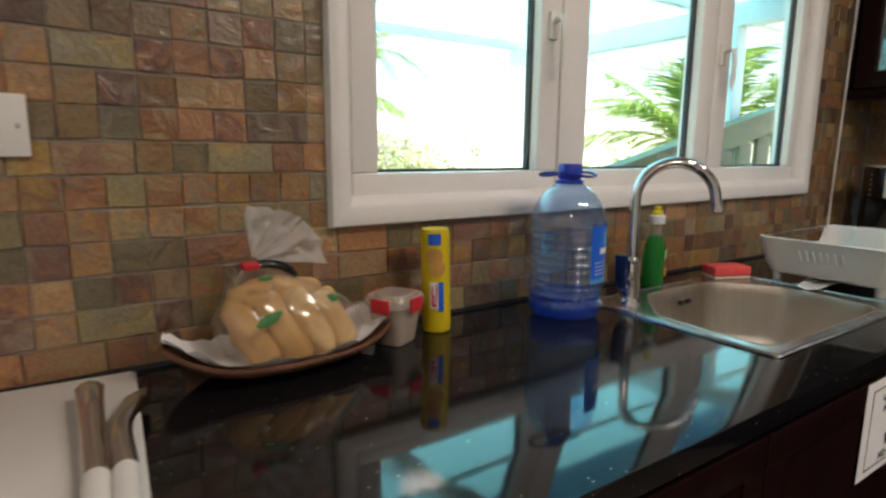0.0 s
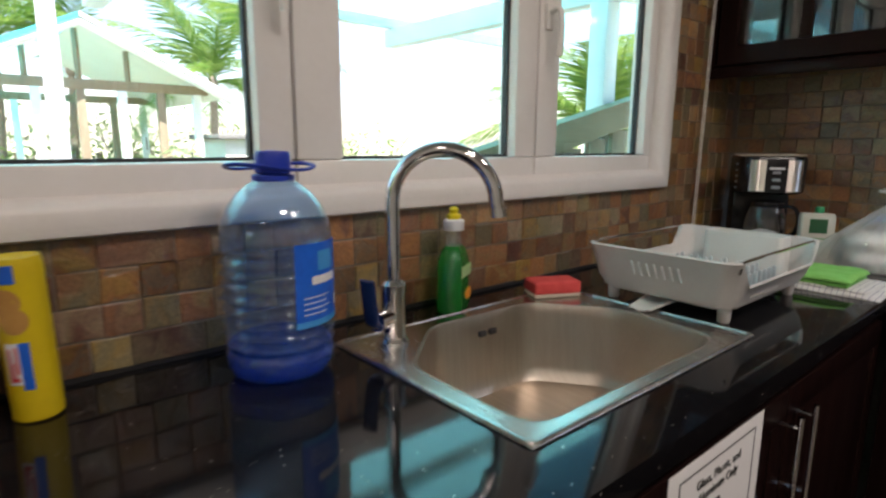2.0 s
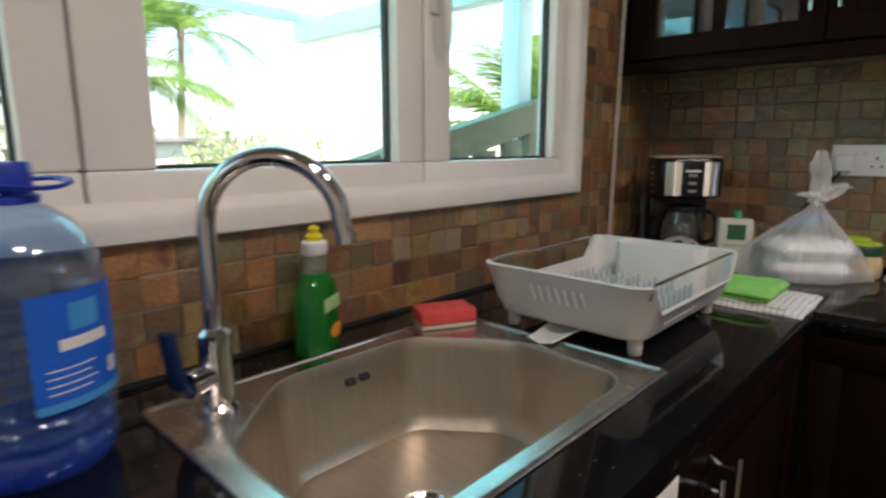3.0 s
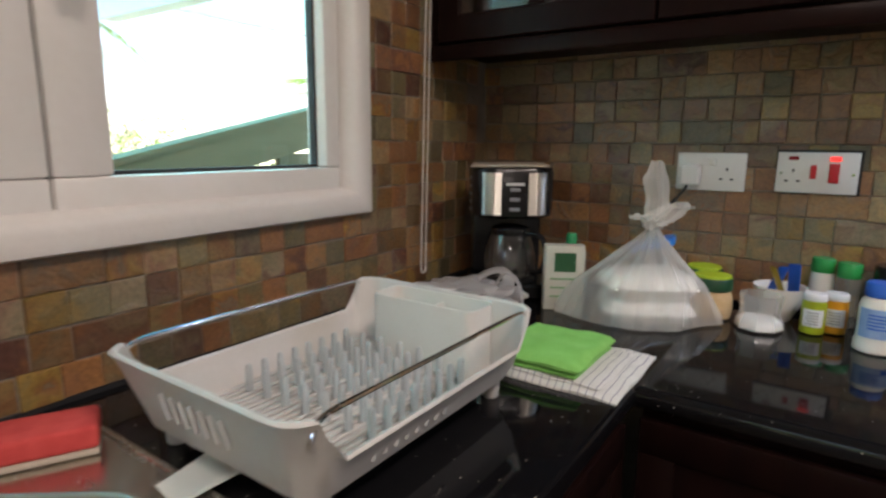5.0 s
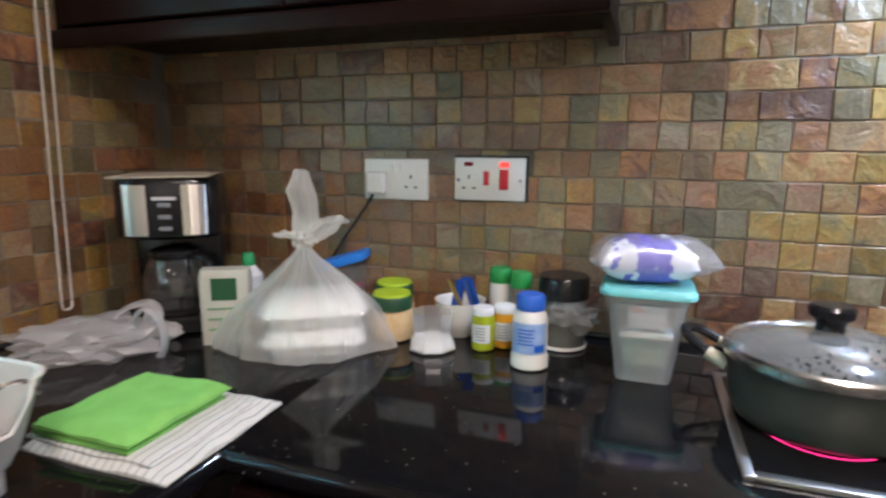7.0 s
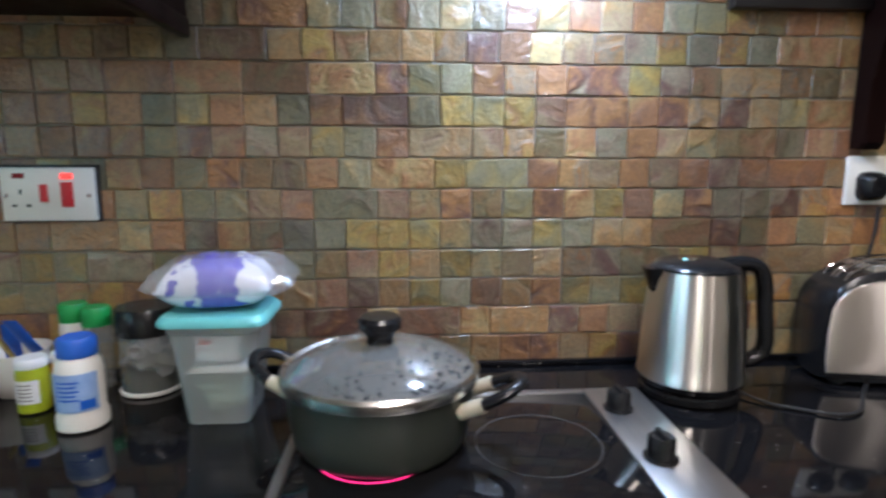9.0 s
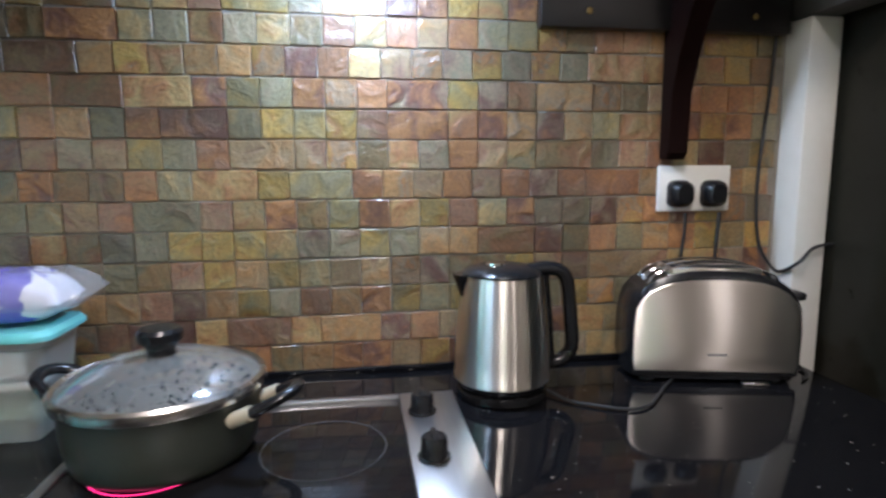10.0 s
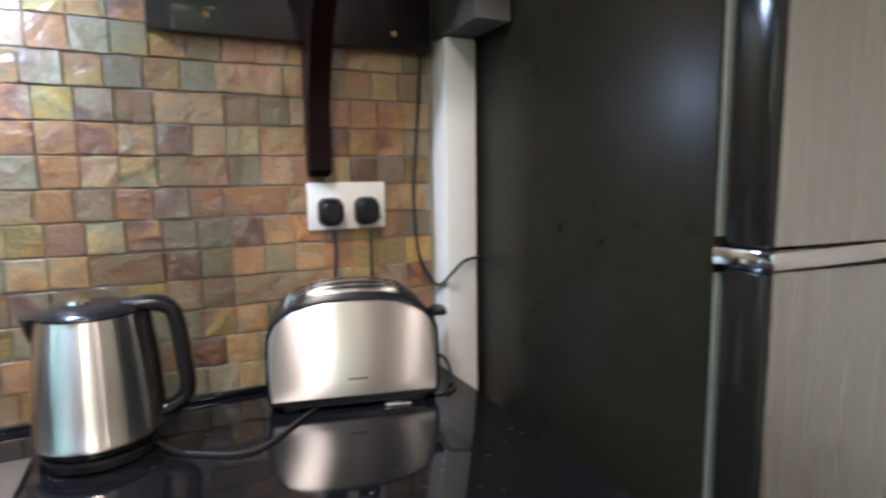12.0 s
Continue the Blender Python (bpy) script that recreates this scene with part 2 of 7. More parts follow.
def thing(name, m, label, category, group="", kind=""):
    ob = new(name)
    ob.empty_display_size = 0.05
    ob.matrix_world = m if isinstance(m, Matrix) else Matrix.Translation(m)
    return tagged(ob, label, category, group, kind)


def box(bm, lo, hi, bev=0.0, seg=2, mi=0):
    before = set(bm.faces)
    c = [(a + b) / 2 for a, b in zip(lo, hi)]
    s = [abs(b - a) for a, b in zip(lo, hi)]
    made = bmesh.ops.create_cube(bm, size=1, matrix=Matrix.Translation(c) @ Matrix.Diagonal((*s, 1)))
    if bev:
        edges = list({e for v in made["verts"] for e in v.link_edges})
        bmesh.ops.bevel(bm, geom=edges, offset=min(bev, min(s) * 0.45), segments=seg, affect="EDGES", profile=0.5)
    for f in bm.faces:
        if f not in before:
            f.material_index = mi
    return bm


def boxes(*items, bev=0.0):
    bm = bmesh.new()
    for lo, hi in items:
        box(bm, lo, hi, bev)
    return bm


def loft(bm, rings, close=True, cap0=False, cap1=False, mi=0):
    vs = [[bm.verts.new(p) for p in r] for r in rings]
    n = len(vs[0])
    for a, b in zip(vs, vs[1:]):
        for i in range(n if close else n - 1):
            j = (i + 1) % n
            bm.faces.new((a[i], a[j], b[j], b[i])).material_index = mi
    if cap0:
        bm.faces.new(vs[0][::-1]).material_index = mi
    if cap1:
        bm.faces.new(vs[-1]).material_index = mi
    return bm


def ring(r, z, n=36, cx=0.0, cy=0.0, sx=1.0, sy=1.0):
    return [(cx + r * sx * math.cos(2 * math.pi * i / n), cy + r * sy * math.sin(2 * math.pi * i / n), z) for i in range(n)]


def lathe(profile, n=36, cap0=True, cap1=True, bm=None):
    bm = bm or bmesh.new()
    return loft(bm, [ring(max(r, 0.0005), z, n) for r, z in profile], True, cap0, cap1)


def rrect(w, d, r, z, k=5, cx=0.0, cy=0.0):
    pts = []
    for qx, qy, a0 in ((1, 1, 0), (-1, 1, 90), (-1, -1, 180), (1, -1, 270)):
        for i in range(k + 1):
            a = radians(a0 + 90 * i / k)
            pts.append((cx + qx * (w / 2 - r) + r * math.cos(a), cy + qy * (d / 2 - r) + r * math.sin(a), z))
    return pts


def curve(pts, n=8):
    """Smooth line through the points."""
    p = [Vector(q) for q in pts]
    p = [2 * p[0] - p[1]] + p + [2 * p[-1] - p[-2]]
    out = []
    for i in range(1, len(p) - 2):
        a, b, c, d = p[i - 1:i + 3]
        for j in range(n):
            t = j / n
            out.append(0.5 * (2 * b + (c - a) * t + (2 * a - 5 * b + 4 * c - d) * t * t + (3 * b - a - 3 * c + d) * t ** 3))
    return out + [p[-2]]


def sweep(path, r, n=10, bm=None, flat=1.0, radii=None):
    bm = bm or bmesh.new()
    path = [Vector(p) for p in path]
    rings, up = [], Vector((0, 0, 1))
    for i, p in enumerate(path):
        d = (path[min(i + 1, len(path) - 1)] - path[max(i - 1, 0)]).normalized()
        s = d.cross(up)
        if s.length < 0.05:
            s = d.cross(Vector((1, 0, 0)))
        s.normalize()
        u = s.cross(d).normalized()
        up = u
        q = radii[i] if radii else r
        rings.append([p + q * math.cos(2 * math.pi * k / n) * s + q * flat * math.sin(2 * math.pi * k / n) * u for k in range(n)])
    return loft(bm, rings, True, True, True)


def blob(bm, c, r, sub=3, amp=0.15, freq=6.0, seed=0.0):
    """A lumpy rounded mass."""
    made = bmesh.ops.create_icosphere(bm, subdivisions=sub, radius=1)
    for v in made["verts"]:
        o = v.co.copy()
        k = 1 + amp * noise.noise(o * freq * 0.3 + Vector((seed, seed * 2, 0)))
        v.co = Vector((c[0] + o.x * r[0] * k, c[1] + o.y * r[1] * k, c[2] + o.z * r[2] * k))
    return bm


def patch(bm, r, a0, a1, z0, z1, n=14, taper=0.0):
    """A curved label on a round body of radius r."""
    rows = []
    for z, rr in ((z0, r), (z1, r - taper)):
        rows.append([(rr * math.cos(radians(a0 + (a1 - a0) * i / n)), rr * math.sin(radians(a0 + (a1 - a0) * i / n)), z) for i in range(n + 1)])
    return loft(bm, rows, False)


def text_mesh(body, size, m, depth=0.0004):
    cu = bpy.data.curves.new("text", "FONT")
    cu.body, cu.size, cu.extrude, cu.align_x, cu.align_y = body, size, depth, "CENTER", "CENTER"
    ob = bpy.data.objects.new("text", cu)
    scene.collection.objects.link(ob)
    bpy.context.view_layer.update()
    me = bpy.data.meshes.new_from_object(ob.evaluated_get(bpy.context.evaluated_depsgraph_get()))
    bpy.data.objects.remove(ob)
    bm = bmesh.new()
    bm.from_mesh(me)
    bpy.data.meshes.remove(me)
    bmesh.ops.transform(bm, matrix=m, verts=bm.verts)
    return bm

# ---- the room ----
WX, WY, C = 2.77, 1.003, 0.90          # tile face beside the hob, tile face under the window, worktop height
X0, Y0, CEIL = -2.4, -3.3, 2.62        # the far sides of the room


def structure(name, bm, material, label, category, smooth=False):
    return tagged(part(name, bm, material, None, "", smooth), label, category, "", "structure")


OX0, OX1, OZ0, OZ1 = 0.45, 2.22, 1.14, 2.04
wall_north = structure("wall_north", boxes(((X0, WY + 0.008, 0), (OX0, 1.105, CEIL)), ((OX1, WY + 0.008, 0), (WX + 0.2, 1.105, CEIL)),
                       ((OX0, WY + 0.008, 0), (OX1, 1.105, OZ0)), ((OX0, WY + 0.008, OZ1), (OX1, 1.105, CEIL))), PLASTER,
                       "white plastered wall with slate mosaic round a window", "wall")
wall_east = structure("wall_east", boxes(((WX + 0.008, Y0, 0), (WX + 0.2, WY + 0.008, CEIL))), PLASTER,
                      "plastered wall behind the worktop faced with slate mosaic", "wall")
structure("wall_south", boxes(((X0, Y0 - 0.2, 0), (WX + 0.2, Y0, CEIL))), PLASTER, "plain white plastered wall", "wall")
DY0, DY1, DZ = -0.35, 0.6, 2.1
structure("wall_west", boxes(((X0 - 0.2, Y0, 0), (X0, DY0, CEIL)), ((X0 - 0.2, DY1, 0), (X0, 1.22, CEIL)), ((X0 - 0.2, DY0, DZ), (X0, DY1, CEIL))),
          PLASTER, "plain white plastered wall with a wide open doorway", "wall")
structure("floor", boxes(((X0 - 0.2, Y0 - 0.2, -0.12), (WX + 0.2, 1.22, 0))), FLOOR, "beige tiled kitchen floor", "floor")
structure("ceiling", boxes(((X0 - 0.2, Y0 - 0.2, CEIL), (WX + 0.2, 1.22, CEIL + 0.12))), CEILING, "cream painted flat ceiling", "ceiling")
structure("pillar", box(bmesh.new(), (2.712, -1.484, 0), (WX + 0.008, -1.418, 1.538), 0.004), PLASTER, "white plastered pillar beside the fridge", "pillar", True)
for p in CEILING_LAMPS:
    t = thing("downlight", (p[0], p[1], CEIL), "round white ceiling light panel switched on", "ceiling light", "ceiling downlights")
    part("trim_ring", lathe([(0.151, -0.012), (0.165, -0.014), (0.168, -0.001)], 28, False, False), PVC, t)
    part("lens", lathe([(0.150, -0.010), (0.08, -0.006), (0.0005, -0.006)], 28, False, False), glow("lamp_lens", (1.0, 0.93, 0.83), 4), t)

# window: casing, then three sashes
window = thing("window_1", (0, 0, 0), "white framed kitchen window with three casement sashes", "window", "", "structure")


def rect_ring(x0, x1, z0, z1, wl, wr, wb, wt, y0, y1, bev):
    return boxes(((x0, y0, z0), (x1, y1, z0 + wb)), ((x0, y0, z1 - wt), (x1, y1, z1)),
                 ((x0, y0, z0 + wb), (x0 + wl, y1, z1 - wt)), ((x1 - wr, y0, z0 + wb), (x1, y1, z1 - wt)), bev=bev)


def splay(x0, x1, z0, z1, a, d0, d1):
    """A ring that slopes from the proud outer edge back to the frame."""
    bm = bmesh.new()
    prof = [(0, d1 + 0.03), (0, d0 + 0.012), (0.004, d0 + 0.003), (0.012, d0), (a * 0.62, d0 + 0.004), (a * 0.8, d0 + 0.012), (a, d1), (a, d1 + 0.03)]
    return loft(bm, [[(x0 + o, y, z0 + o), (x1 - o, y, z0 + o), (x1 - o, y, z1 - o), (x0 + o, y, z1 - o)] for o, y in prof])


part("casing", splay(0.407, 2.264, 1.111, 2.075, 0.058, 0.979, 1.022), CASING, window, "glossy white painted casing, a little uneven")
part("outer_frame", rect_ring(0.452, 2.218, 1.142, 2.038, 0.014, 0.014, 0.012, 0.012, 1.03, 1.1, 0.002), PVC, window)
SASHES = [(0.467, 1.016, 0.059, 0.066, 1), (1.020, 1.658, 0.094, 0.072, 0), (1.662, 2.203, 0.081, 0.040, -1)]
for x0, x1, wl, wr, hs in SASHES:
    s = part("sash", rect_ring(x0, x1, 1.155, 2.025, wl, wr, 0.057, 0.057, 1.018, 1.075, 0.006), PVC, window)
    part("gasket", rect_ring(x0 + wl - 0.001, x1 - wr + 0.001, 1.211, 1.969, 0.006, 0.006, 0.007, 0.006, 1.045, 1.062, 0), GASKET, s, "", False)
    g = part("pane", box(bmesh.new(), (x0 + wl - 0.004, 1.050, 1.208), (x1 - wr + 0.004, 1.054, 1.972)), GLASS, s, "", False)
    g.visible_shadow = False
    if hs:
        hx = x1 - 0.032 if hs > 0 else x0 + 0.028
        bm = box(bmesh.new(), (hx - 0.013, 1.008, 1.515), (hx + 0.013, 1.019, 1.578), 0.004)
        sweep(curve([(hx, 1.012, 1.555), (hx, 0.986, 1.56), (hx, 0.977, 1.54), (hx + 0.004, 0.978, 1.49), (hx + 0.006, 0.984, 1.452)], 5), 0.008, 10, bm, 0.8)
        part("window_handle", bm, PVC, s)
part("mullion_seal", boxes(((1.0163, 1.03, 1.16), (1.0197, 1.06, 2.02)), ((1.6583, 1.03, 1.16), (1.6617, 1.06, 2.02))), surf("grey_seal", (0.35, 0.34, 0.33), rough=0.6), window, "", False)

# worktop: two legs in one slab, with the sink's cut-out
SX0, SX1, SY0, SY1 = 1.022, 1.632, 0.462, 0.905
FY, FX = 0.366, 2.163


def worktop(window_leg):
    bm = bmesh.new()
    z0, z1 = C - 0.035, C
    xs, ys = sorted([X0 + 0.9, SX0 + 0.012, SX1 - 0.012, FX, WX + 0.006]), sorted([-1.416, FY, SY0 + 0.012, SY1 - 0.012, WY + 0.006])
    keep = {}
    for i in range(4):
        for j in range(4):
            cx, cy = (xs[i] + xs[i + 1]) / 2, (ys[j] + ys[j + 1]) / 2
            if not (cy > FY or cx > FX) or (SX0 < cx < SX1 and SY0 < cy < SY1):
                continue
            if (cy > FY) == window_leg:
                keep[i, j] = 1
    vs = {}

    def v(i, j, z):
        if (i, j, z) not in vs:
            vs[i, j, z] = bm.verts.new((xs[i], ys[j], z))
        return vs[i, j, z]
    for i, j in keep:
        bm.faces.new((v(i, j, z1), v(i + 1, j, z1), v(i + 1, j + 1, z1), v(i, j + 1, z1)))
        bm.faces.new((v(i, j, z0), v(i, j + 1, z0), v(i + 1, j + 1, z0), v(i + 1, j, z0)))
        for di, dj, a, b in ((-1, 0, (i, j + 1), (i, j)), (1, 0, (i + 1, j), (i + 1, j + 1)), (0, -1, (i, j), (i + 1, j)), (0, 1, (i + 1, j + 1), (i, j + 1))):
            if (i + di, j + dj) not in keep:
                bm.faces.new((v(*a, z0), v(*b, z0), v(*b, z1), v(*a, z1)))
    front = [e for e in bm.edges if all((abs(q.co.y - FY) < 1e-4 and q.co.x <= FX + 1e-4) or (abs(q.co.x - FX) < 1e-4 and q.co.y <= FY + 1e-4) for q in e.verts)
             and abs(e.verts[0].co.z - e.verts[1].co.z) < 1e-5]
    bmesh.ops.bevel(bm, geom=front, offset=0.014, segments=4, affect="EDGES", profile=0.5)
    return bm


top = thing("worktop", (0, 0, 0), "polished black granite worktop with pale flecks", "worktop")
part("slab", worktop(True), GRANITE, top)
part("slab", worktop(False), GRANITE, top)
tagged(part("upstand", boxes(((WX - 0.012, -1.414, C + 0.0005), (WX - 0.0025, WY - 0.006, C + 0.012)), bev=0.002), GRANITE), "low black granite strip along the tiled wall", "upstand")

# lower cabinets


def bar_handle(parent, x, y, z0, z1, axis):
    d = (0, -1) if axis == "y" else (-1, 0)
    bm = sweep([(x + 0.03 * d[0], y + 0.03 * d[1], z0 - 0.02), (x + 0.03 * d[0], y + 0.03 * d[1], z1 + 0.02)], 0.005, 10)
    for z in (z0, z1):
        sweep([(x, y, z), (x + 0.03 * d[0], y + 0.03 * d[1], z)], 0.004, 8, bm)
    return part("handle", bm, CHROME, parent, "slim chrome bar handle")


def base_cabinet(x0, x1, side, handles, cuts=()):
    """A base unit from x0 to x1 along its wall; side 'n' under the window, 'e' beside the hob."""
    t = thing("base_cabinet", (0, 0, 0), "dark stained wooden base cabinet under the granite worktop", "cabinet", "base cabinets")
    f = FY + 0.028 if side == "n" else FX + 0.028
    back = (WY if side == "n" else WX) - 0.02

    def q(a0, a1, d0, d1, z0, z1, bev=0.0, bm=None):
        lo, hi = ((a0, d0, z0), (a1, d1, z1)) if side == "n" else ((d0, a0, z0), (d1, a1, z1))
        return box(bm or bmesh.new(), lo, hi, bev)
    for a in ((x0, x0 + 0.016), (x1 - 0.016, x1)):
        part("side_panel", q(*a, f + 0.001, back, 0.1, C - 0.037), WOOD, t, "", False)
    part("bottom_panel", q(x0 + 0.016, x1 - 0.016, f + 0.001, back, 0.1, 0.116), WOOD, t, "", False)
    part("top_rail", q(x0 + 0.016, x1 - 0.016, f + 0.001, f + 0.02, C - 0.06, C - 0.037), WOOD, t, "", False)
    part("plinth", q(x0, x1, f + 0.05, f + 0.066, 0.001, 0.099), WOOD, t, "", False)
    walls = [x0, *cuts, x1]
    for x0, x1, handle in zip(walls, walls[1:], handles):
        cabinet_door(t, q, x0, x1, f, side, handle)
    return t


def cabinet_door(t, q, x0, x1, f, side, handle):
    d = part("door", q(x0 + 0.002, x1 - 0.002, f - 0.02, f - 0.001, 0.105, C - 0.05, 0.003), WOOD, t)
    for a0, a1, z0, z1 in ((x0 + 0.002, x1 - 0.002, 0.105, 0.16), (x0 + 0.002, x1 - 0.002, C - 0.105, C - 0.05), (x0 + 0.002, x0 + 0.057, 0.16, C - 0.105), (x1 - 0.057, x1 - 0.002, 0.16, C - 0.105)):
        part("rail", q(a0, a1, f - 0.024, f - 0.0195, z0, z1, 0.002), WOOD, d)
    if handle is not None:
        if side == "n":
            bar_handle(d, handle, f - 0.0245, 0.66, 0.80, "y")
        else:
            bar_handle(d, f - 0.0245, handle, 0.66, 0.80, "x")


for a, b, h in ((-1.5, -0.92, -0.97), (-0.92, -0.34, -0.87), (-0.34, 0.24, 0.19), (0.24, 0.82, 0.29)):
    base_cabinet(a, b, "n", (h,))
base_cabinet(0.82, 2.14, "n", (1.53, 1.60), (1.56,))
for a, b, h in ((-1.41, -0.82, -0.87), (-0.82, -0.22, -0.77), (-0.22, 0.36, None)):
    base_cabinet(a, b, "e", (h,))

# printed notice taped to a cabinet door
notice = thing("notice", (0, 0, 0), "white printed notice taped to a cabinet door", "sign")
NX0, NX1, NZ0, NZ1, NYY = 1.165, 1.452, 0.655, 0.848, FY + 0.0025
PAPER = surf("paper", (0.80, 0.79, 0.78), (0.76, 0.75, 0.74), 6, 0.7)
INK = surf("black_ink", (0.02, 0.02, 0.02), rough=0.6)
part("sheet", box(bmesh.new(), (NX0, NYY, NZ0), (NX1, NYY + 0.001, NZ1)), PAPER, notice, "", False)
part("border", rect_ring(NX0 + 0.028, NX1 - 0.028, NZ0 + 0.014, NZ1 - 0.018, 0.0022, 0.0022, 0.0022, 0.0022, NYY - 0.0006, NYY, 0), INK, notice, "", False)
TURN_N = pose(0, 0, 0, 90, 0, 0)
for words, size, zz in (("Glass, Plastic, and", 0.019, 0.805), ("Aluminum Only", 0.019, 0.784), ("NO TRASH", 0.022, 0.684)):
    part("lettering", text_mesh(words, size, Matrix.Translation(((NX0 + NX1) / 2, NYY - 0.0006, zz)) @ TURN_N), INK, notice, "", False)
for dx, dz, r in ((0.0, 0.038, 0.010), (-0.022, 0.0, 0.012), (0.02, 0.0, 0.012)):
    cx, cz = (NX0 + NX1) / 2 + dx, 0.715 + dz
    b = bmesh.new()
    loft(b, [[(cx - r * 0.6, y, cz - r), (cx + r * 0.6, y, cz - r), (cx + r, y, cz + r * 0.8), (cx + r * 0.3, y, cz + r * 1.1), (cx - r, y, cz + r * 0.8)] for y in (NYY - 0.0007, NYY)], True, True, True)
    part("symbol", b, INK, notice, "", False)

# upper cabinet with a glazed door
CX, CY0, CY1, CZ = 2.478, -0.045, 0.995, 1.455
upper = thing("wall_cabinet", (0, 0, 0), "dark stained wall cabinet with a glazed door", "cabinet")
for lo_hi in (((CX + 0.02, CY0, CZ + 0.03), (WX - 0.003, CY1, CZ + 0.048)), ((CX + 0.02, CY0, CZ + 0.70), (WX - 0.003, CY1, CZ + 0.718)),
                   ((CX + 0.02, CY0, CZ + 0.048), (WX - 0.003, CY0 + 0.018, CZ + 0.70)), ((CX + 0.02, CY1 - 0.018, CZ + 0.048), (WX - 0.003, CY1, CZ + 0.70)),
                   ((CX + 0.02, 0.455, CZ + 0.048), (WX - 0.003, 0.473, CZ + 0.70)), ((WX - 0.014, CY0 + 0.018, CZ + 0.048), (WX - 0.003, 0.455, CZ + 0.70)),
                   ((WX - 0.014, 0.473, CZ + 0.048), (WX - 0.003, CY1 - 0.018, CZ + 0.70))):
    part("panel", boxes(lo_hi), WOOD, upper, "", False)
for lo_hi in (((CX, CY0 - 0.004, CZ), (CX + 0.02, CY1, CZ + 0.034)), ((CX + 0.02, CY0 - 0.004, CZ), (WX - 0.003, CY0 + 0.014, CZ + 0.03))):
    part("light_rail", boxes(lo_hi, bev=0.004), WOOD, upper)


def frame_x(x0, x1, a, b, z0, z1, w):
    """A mitred frame that faces along x."""
    prof = [(0, x1), (0, x0 + 0.003), (0.003, x0), (w - 0.004, x0), (w, x0 + 0.005), (w, x1), (0, x1)]
    return loft(bmesh.new(), [[(x, a + o, z0 + o), (x, b - o, z0 + o), (x, b - o, z1 - o), (x, a + o, z1 - o)] for o, x in prof])


for a, b_, glazed in ((0.466, CY1 - 0.03, True), (0.202, 0.462, False), (CY0, 0.198, False)):
    z0, z1, w = CZ + 0.04, CZ + 0.70, 0.06
    d = part("door", frame_x(CX + 0.001, CX + 0.019, a, b_, z0, z1, w), WOOD, upper)
    if glazed:
        m = (a + b_) / 2
        part("muntin", box(bmesh.new(), (CX + 0.002, m - 0.016, z0 + w), (CX + 0.018, m + 0.016, z1 - w), 0.003), WOOD, d)
        for p0, p1 in ((a + w, m - 0.016), (m + 0.016, b_ - w)):
            part("pane", box(bmesh.new(), (CX + 0.008, p0 - 0.004, z0 + w - 0.004), (CX + 0.012, p1 + 0.004, z1 - w + 0.004)), CABINET_GLASS, d, "", False)
    else:
        part("panel", box(bmesh.new(), (CX + 0.008, a + w - 0.003, z0 + w - 0.003), (CX + 0.016, b_ - w + 0.003, z1 - w + 0.003), 0.002), WOOD, d)
    bar_handle(d, CX + 0.001, a + 0.028 if glazed else b_ - 0.028, z0 + 0.09, z0 + 0.22, "x")

# ---- things on the window side ----
sink = thing("sink", (0, 0, C), "brushed stainless steel inset kitchen sink, empty", "sink")
POLY = [(1.058, 0.520), (1.085, 0.492), (1.525, 0.492), (1.565, 0.520), (1.580, 0.715), (1.468, 0.862), (1.205, 0.866), (1.062, 0.735)]


def smooth_poly(poly, r, z, k=4):
    out = []
    n = len(poly)
    for i in range(n):
        a, b, c = Vector(poly[i - 1]), Vector(poly[i]), Vector(poly[(i + 1) % n])
        p, q = b + (a - b).normalized() * min(r, (a - b).length * 0.45), b + (c - b).normalized() * min(r, (c - b).length * 0.45)
        for j in range(k + 1):
            t = j / k
            s = (1 - t) ** 2 * p + 2 * t * (1 - t) * b + t * t * q
            out.append((s.x, s.y, z))
    return out


def shrink(pts, s, z):
    cx, cy = 1.32, 0.665
    return [(cx + (x - cx) * s, cy + (y - cy) * s, z) for x, y, _ in pts]


base = smooth_poly(POLY, 0.035, 0)
bm = bmesh.new()
prof = [(1.03, 0.0035), (1.018, 0.0045), (1.006, 0.003), (0.998, -0.003), (0.99, -0.02), (0.96, -0.13), (0.94, -0.15), (0.90, -0.163), (0.4, -0.168), (0.12, -0.170)]
loft(bm, [shrink(base, s, z) for s, z in prof], True, False, True)
part("bowl", bm, SINK_STEEL, sink)
bm = bmesh.new()
inner = shrink(base, 1.03, 0.0035)
n = len(inner)
outer = []
for x, y, _ in inner:
    dx, dy = x - 1.32, y - 0.665
    k = min(((SX1 if dx > 0 else SX0) - 1.32) / dx if abs(dx) > 1e-6 else 9, ((SY1 if dy > 0 else SY0) - 0.665) / dy if abs(dy) > 1e-6 else 9)
    outer.append((1.32 + dx * k, 0.665 + dy * k, 0.0035))
CORN = [(SX0, SY0), (SX1, SY0), (SX1, SY1), (SX0, SY1)]
for cx, cy in CORN:
    i = min(range(n), key=lambda q: (outer[q][0] - cx) ** 2 + (outer[q][1] - cy) ** 2)
    outer[i] = (cx, cy, 0.0035)
edge = [(x + (0.002 if x > 1.32 else -0.002), y + (0.002 if y > 0.665 else -0.002), 0.0006) for x, y, _ in outer]
loft(bm, [inner, outer, edge], True)
part("rim", bm, RIM_STEEL, sink)
lipline = rrect(SX1 - SX0 - 0.004, SY1 - SY0 - 0.004, 0.010, 0.0035, 4, (SX0 + SX1) / 2, (SY0 + SY1) / 2)
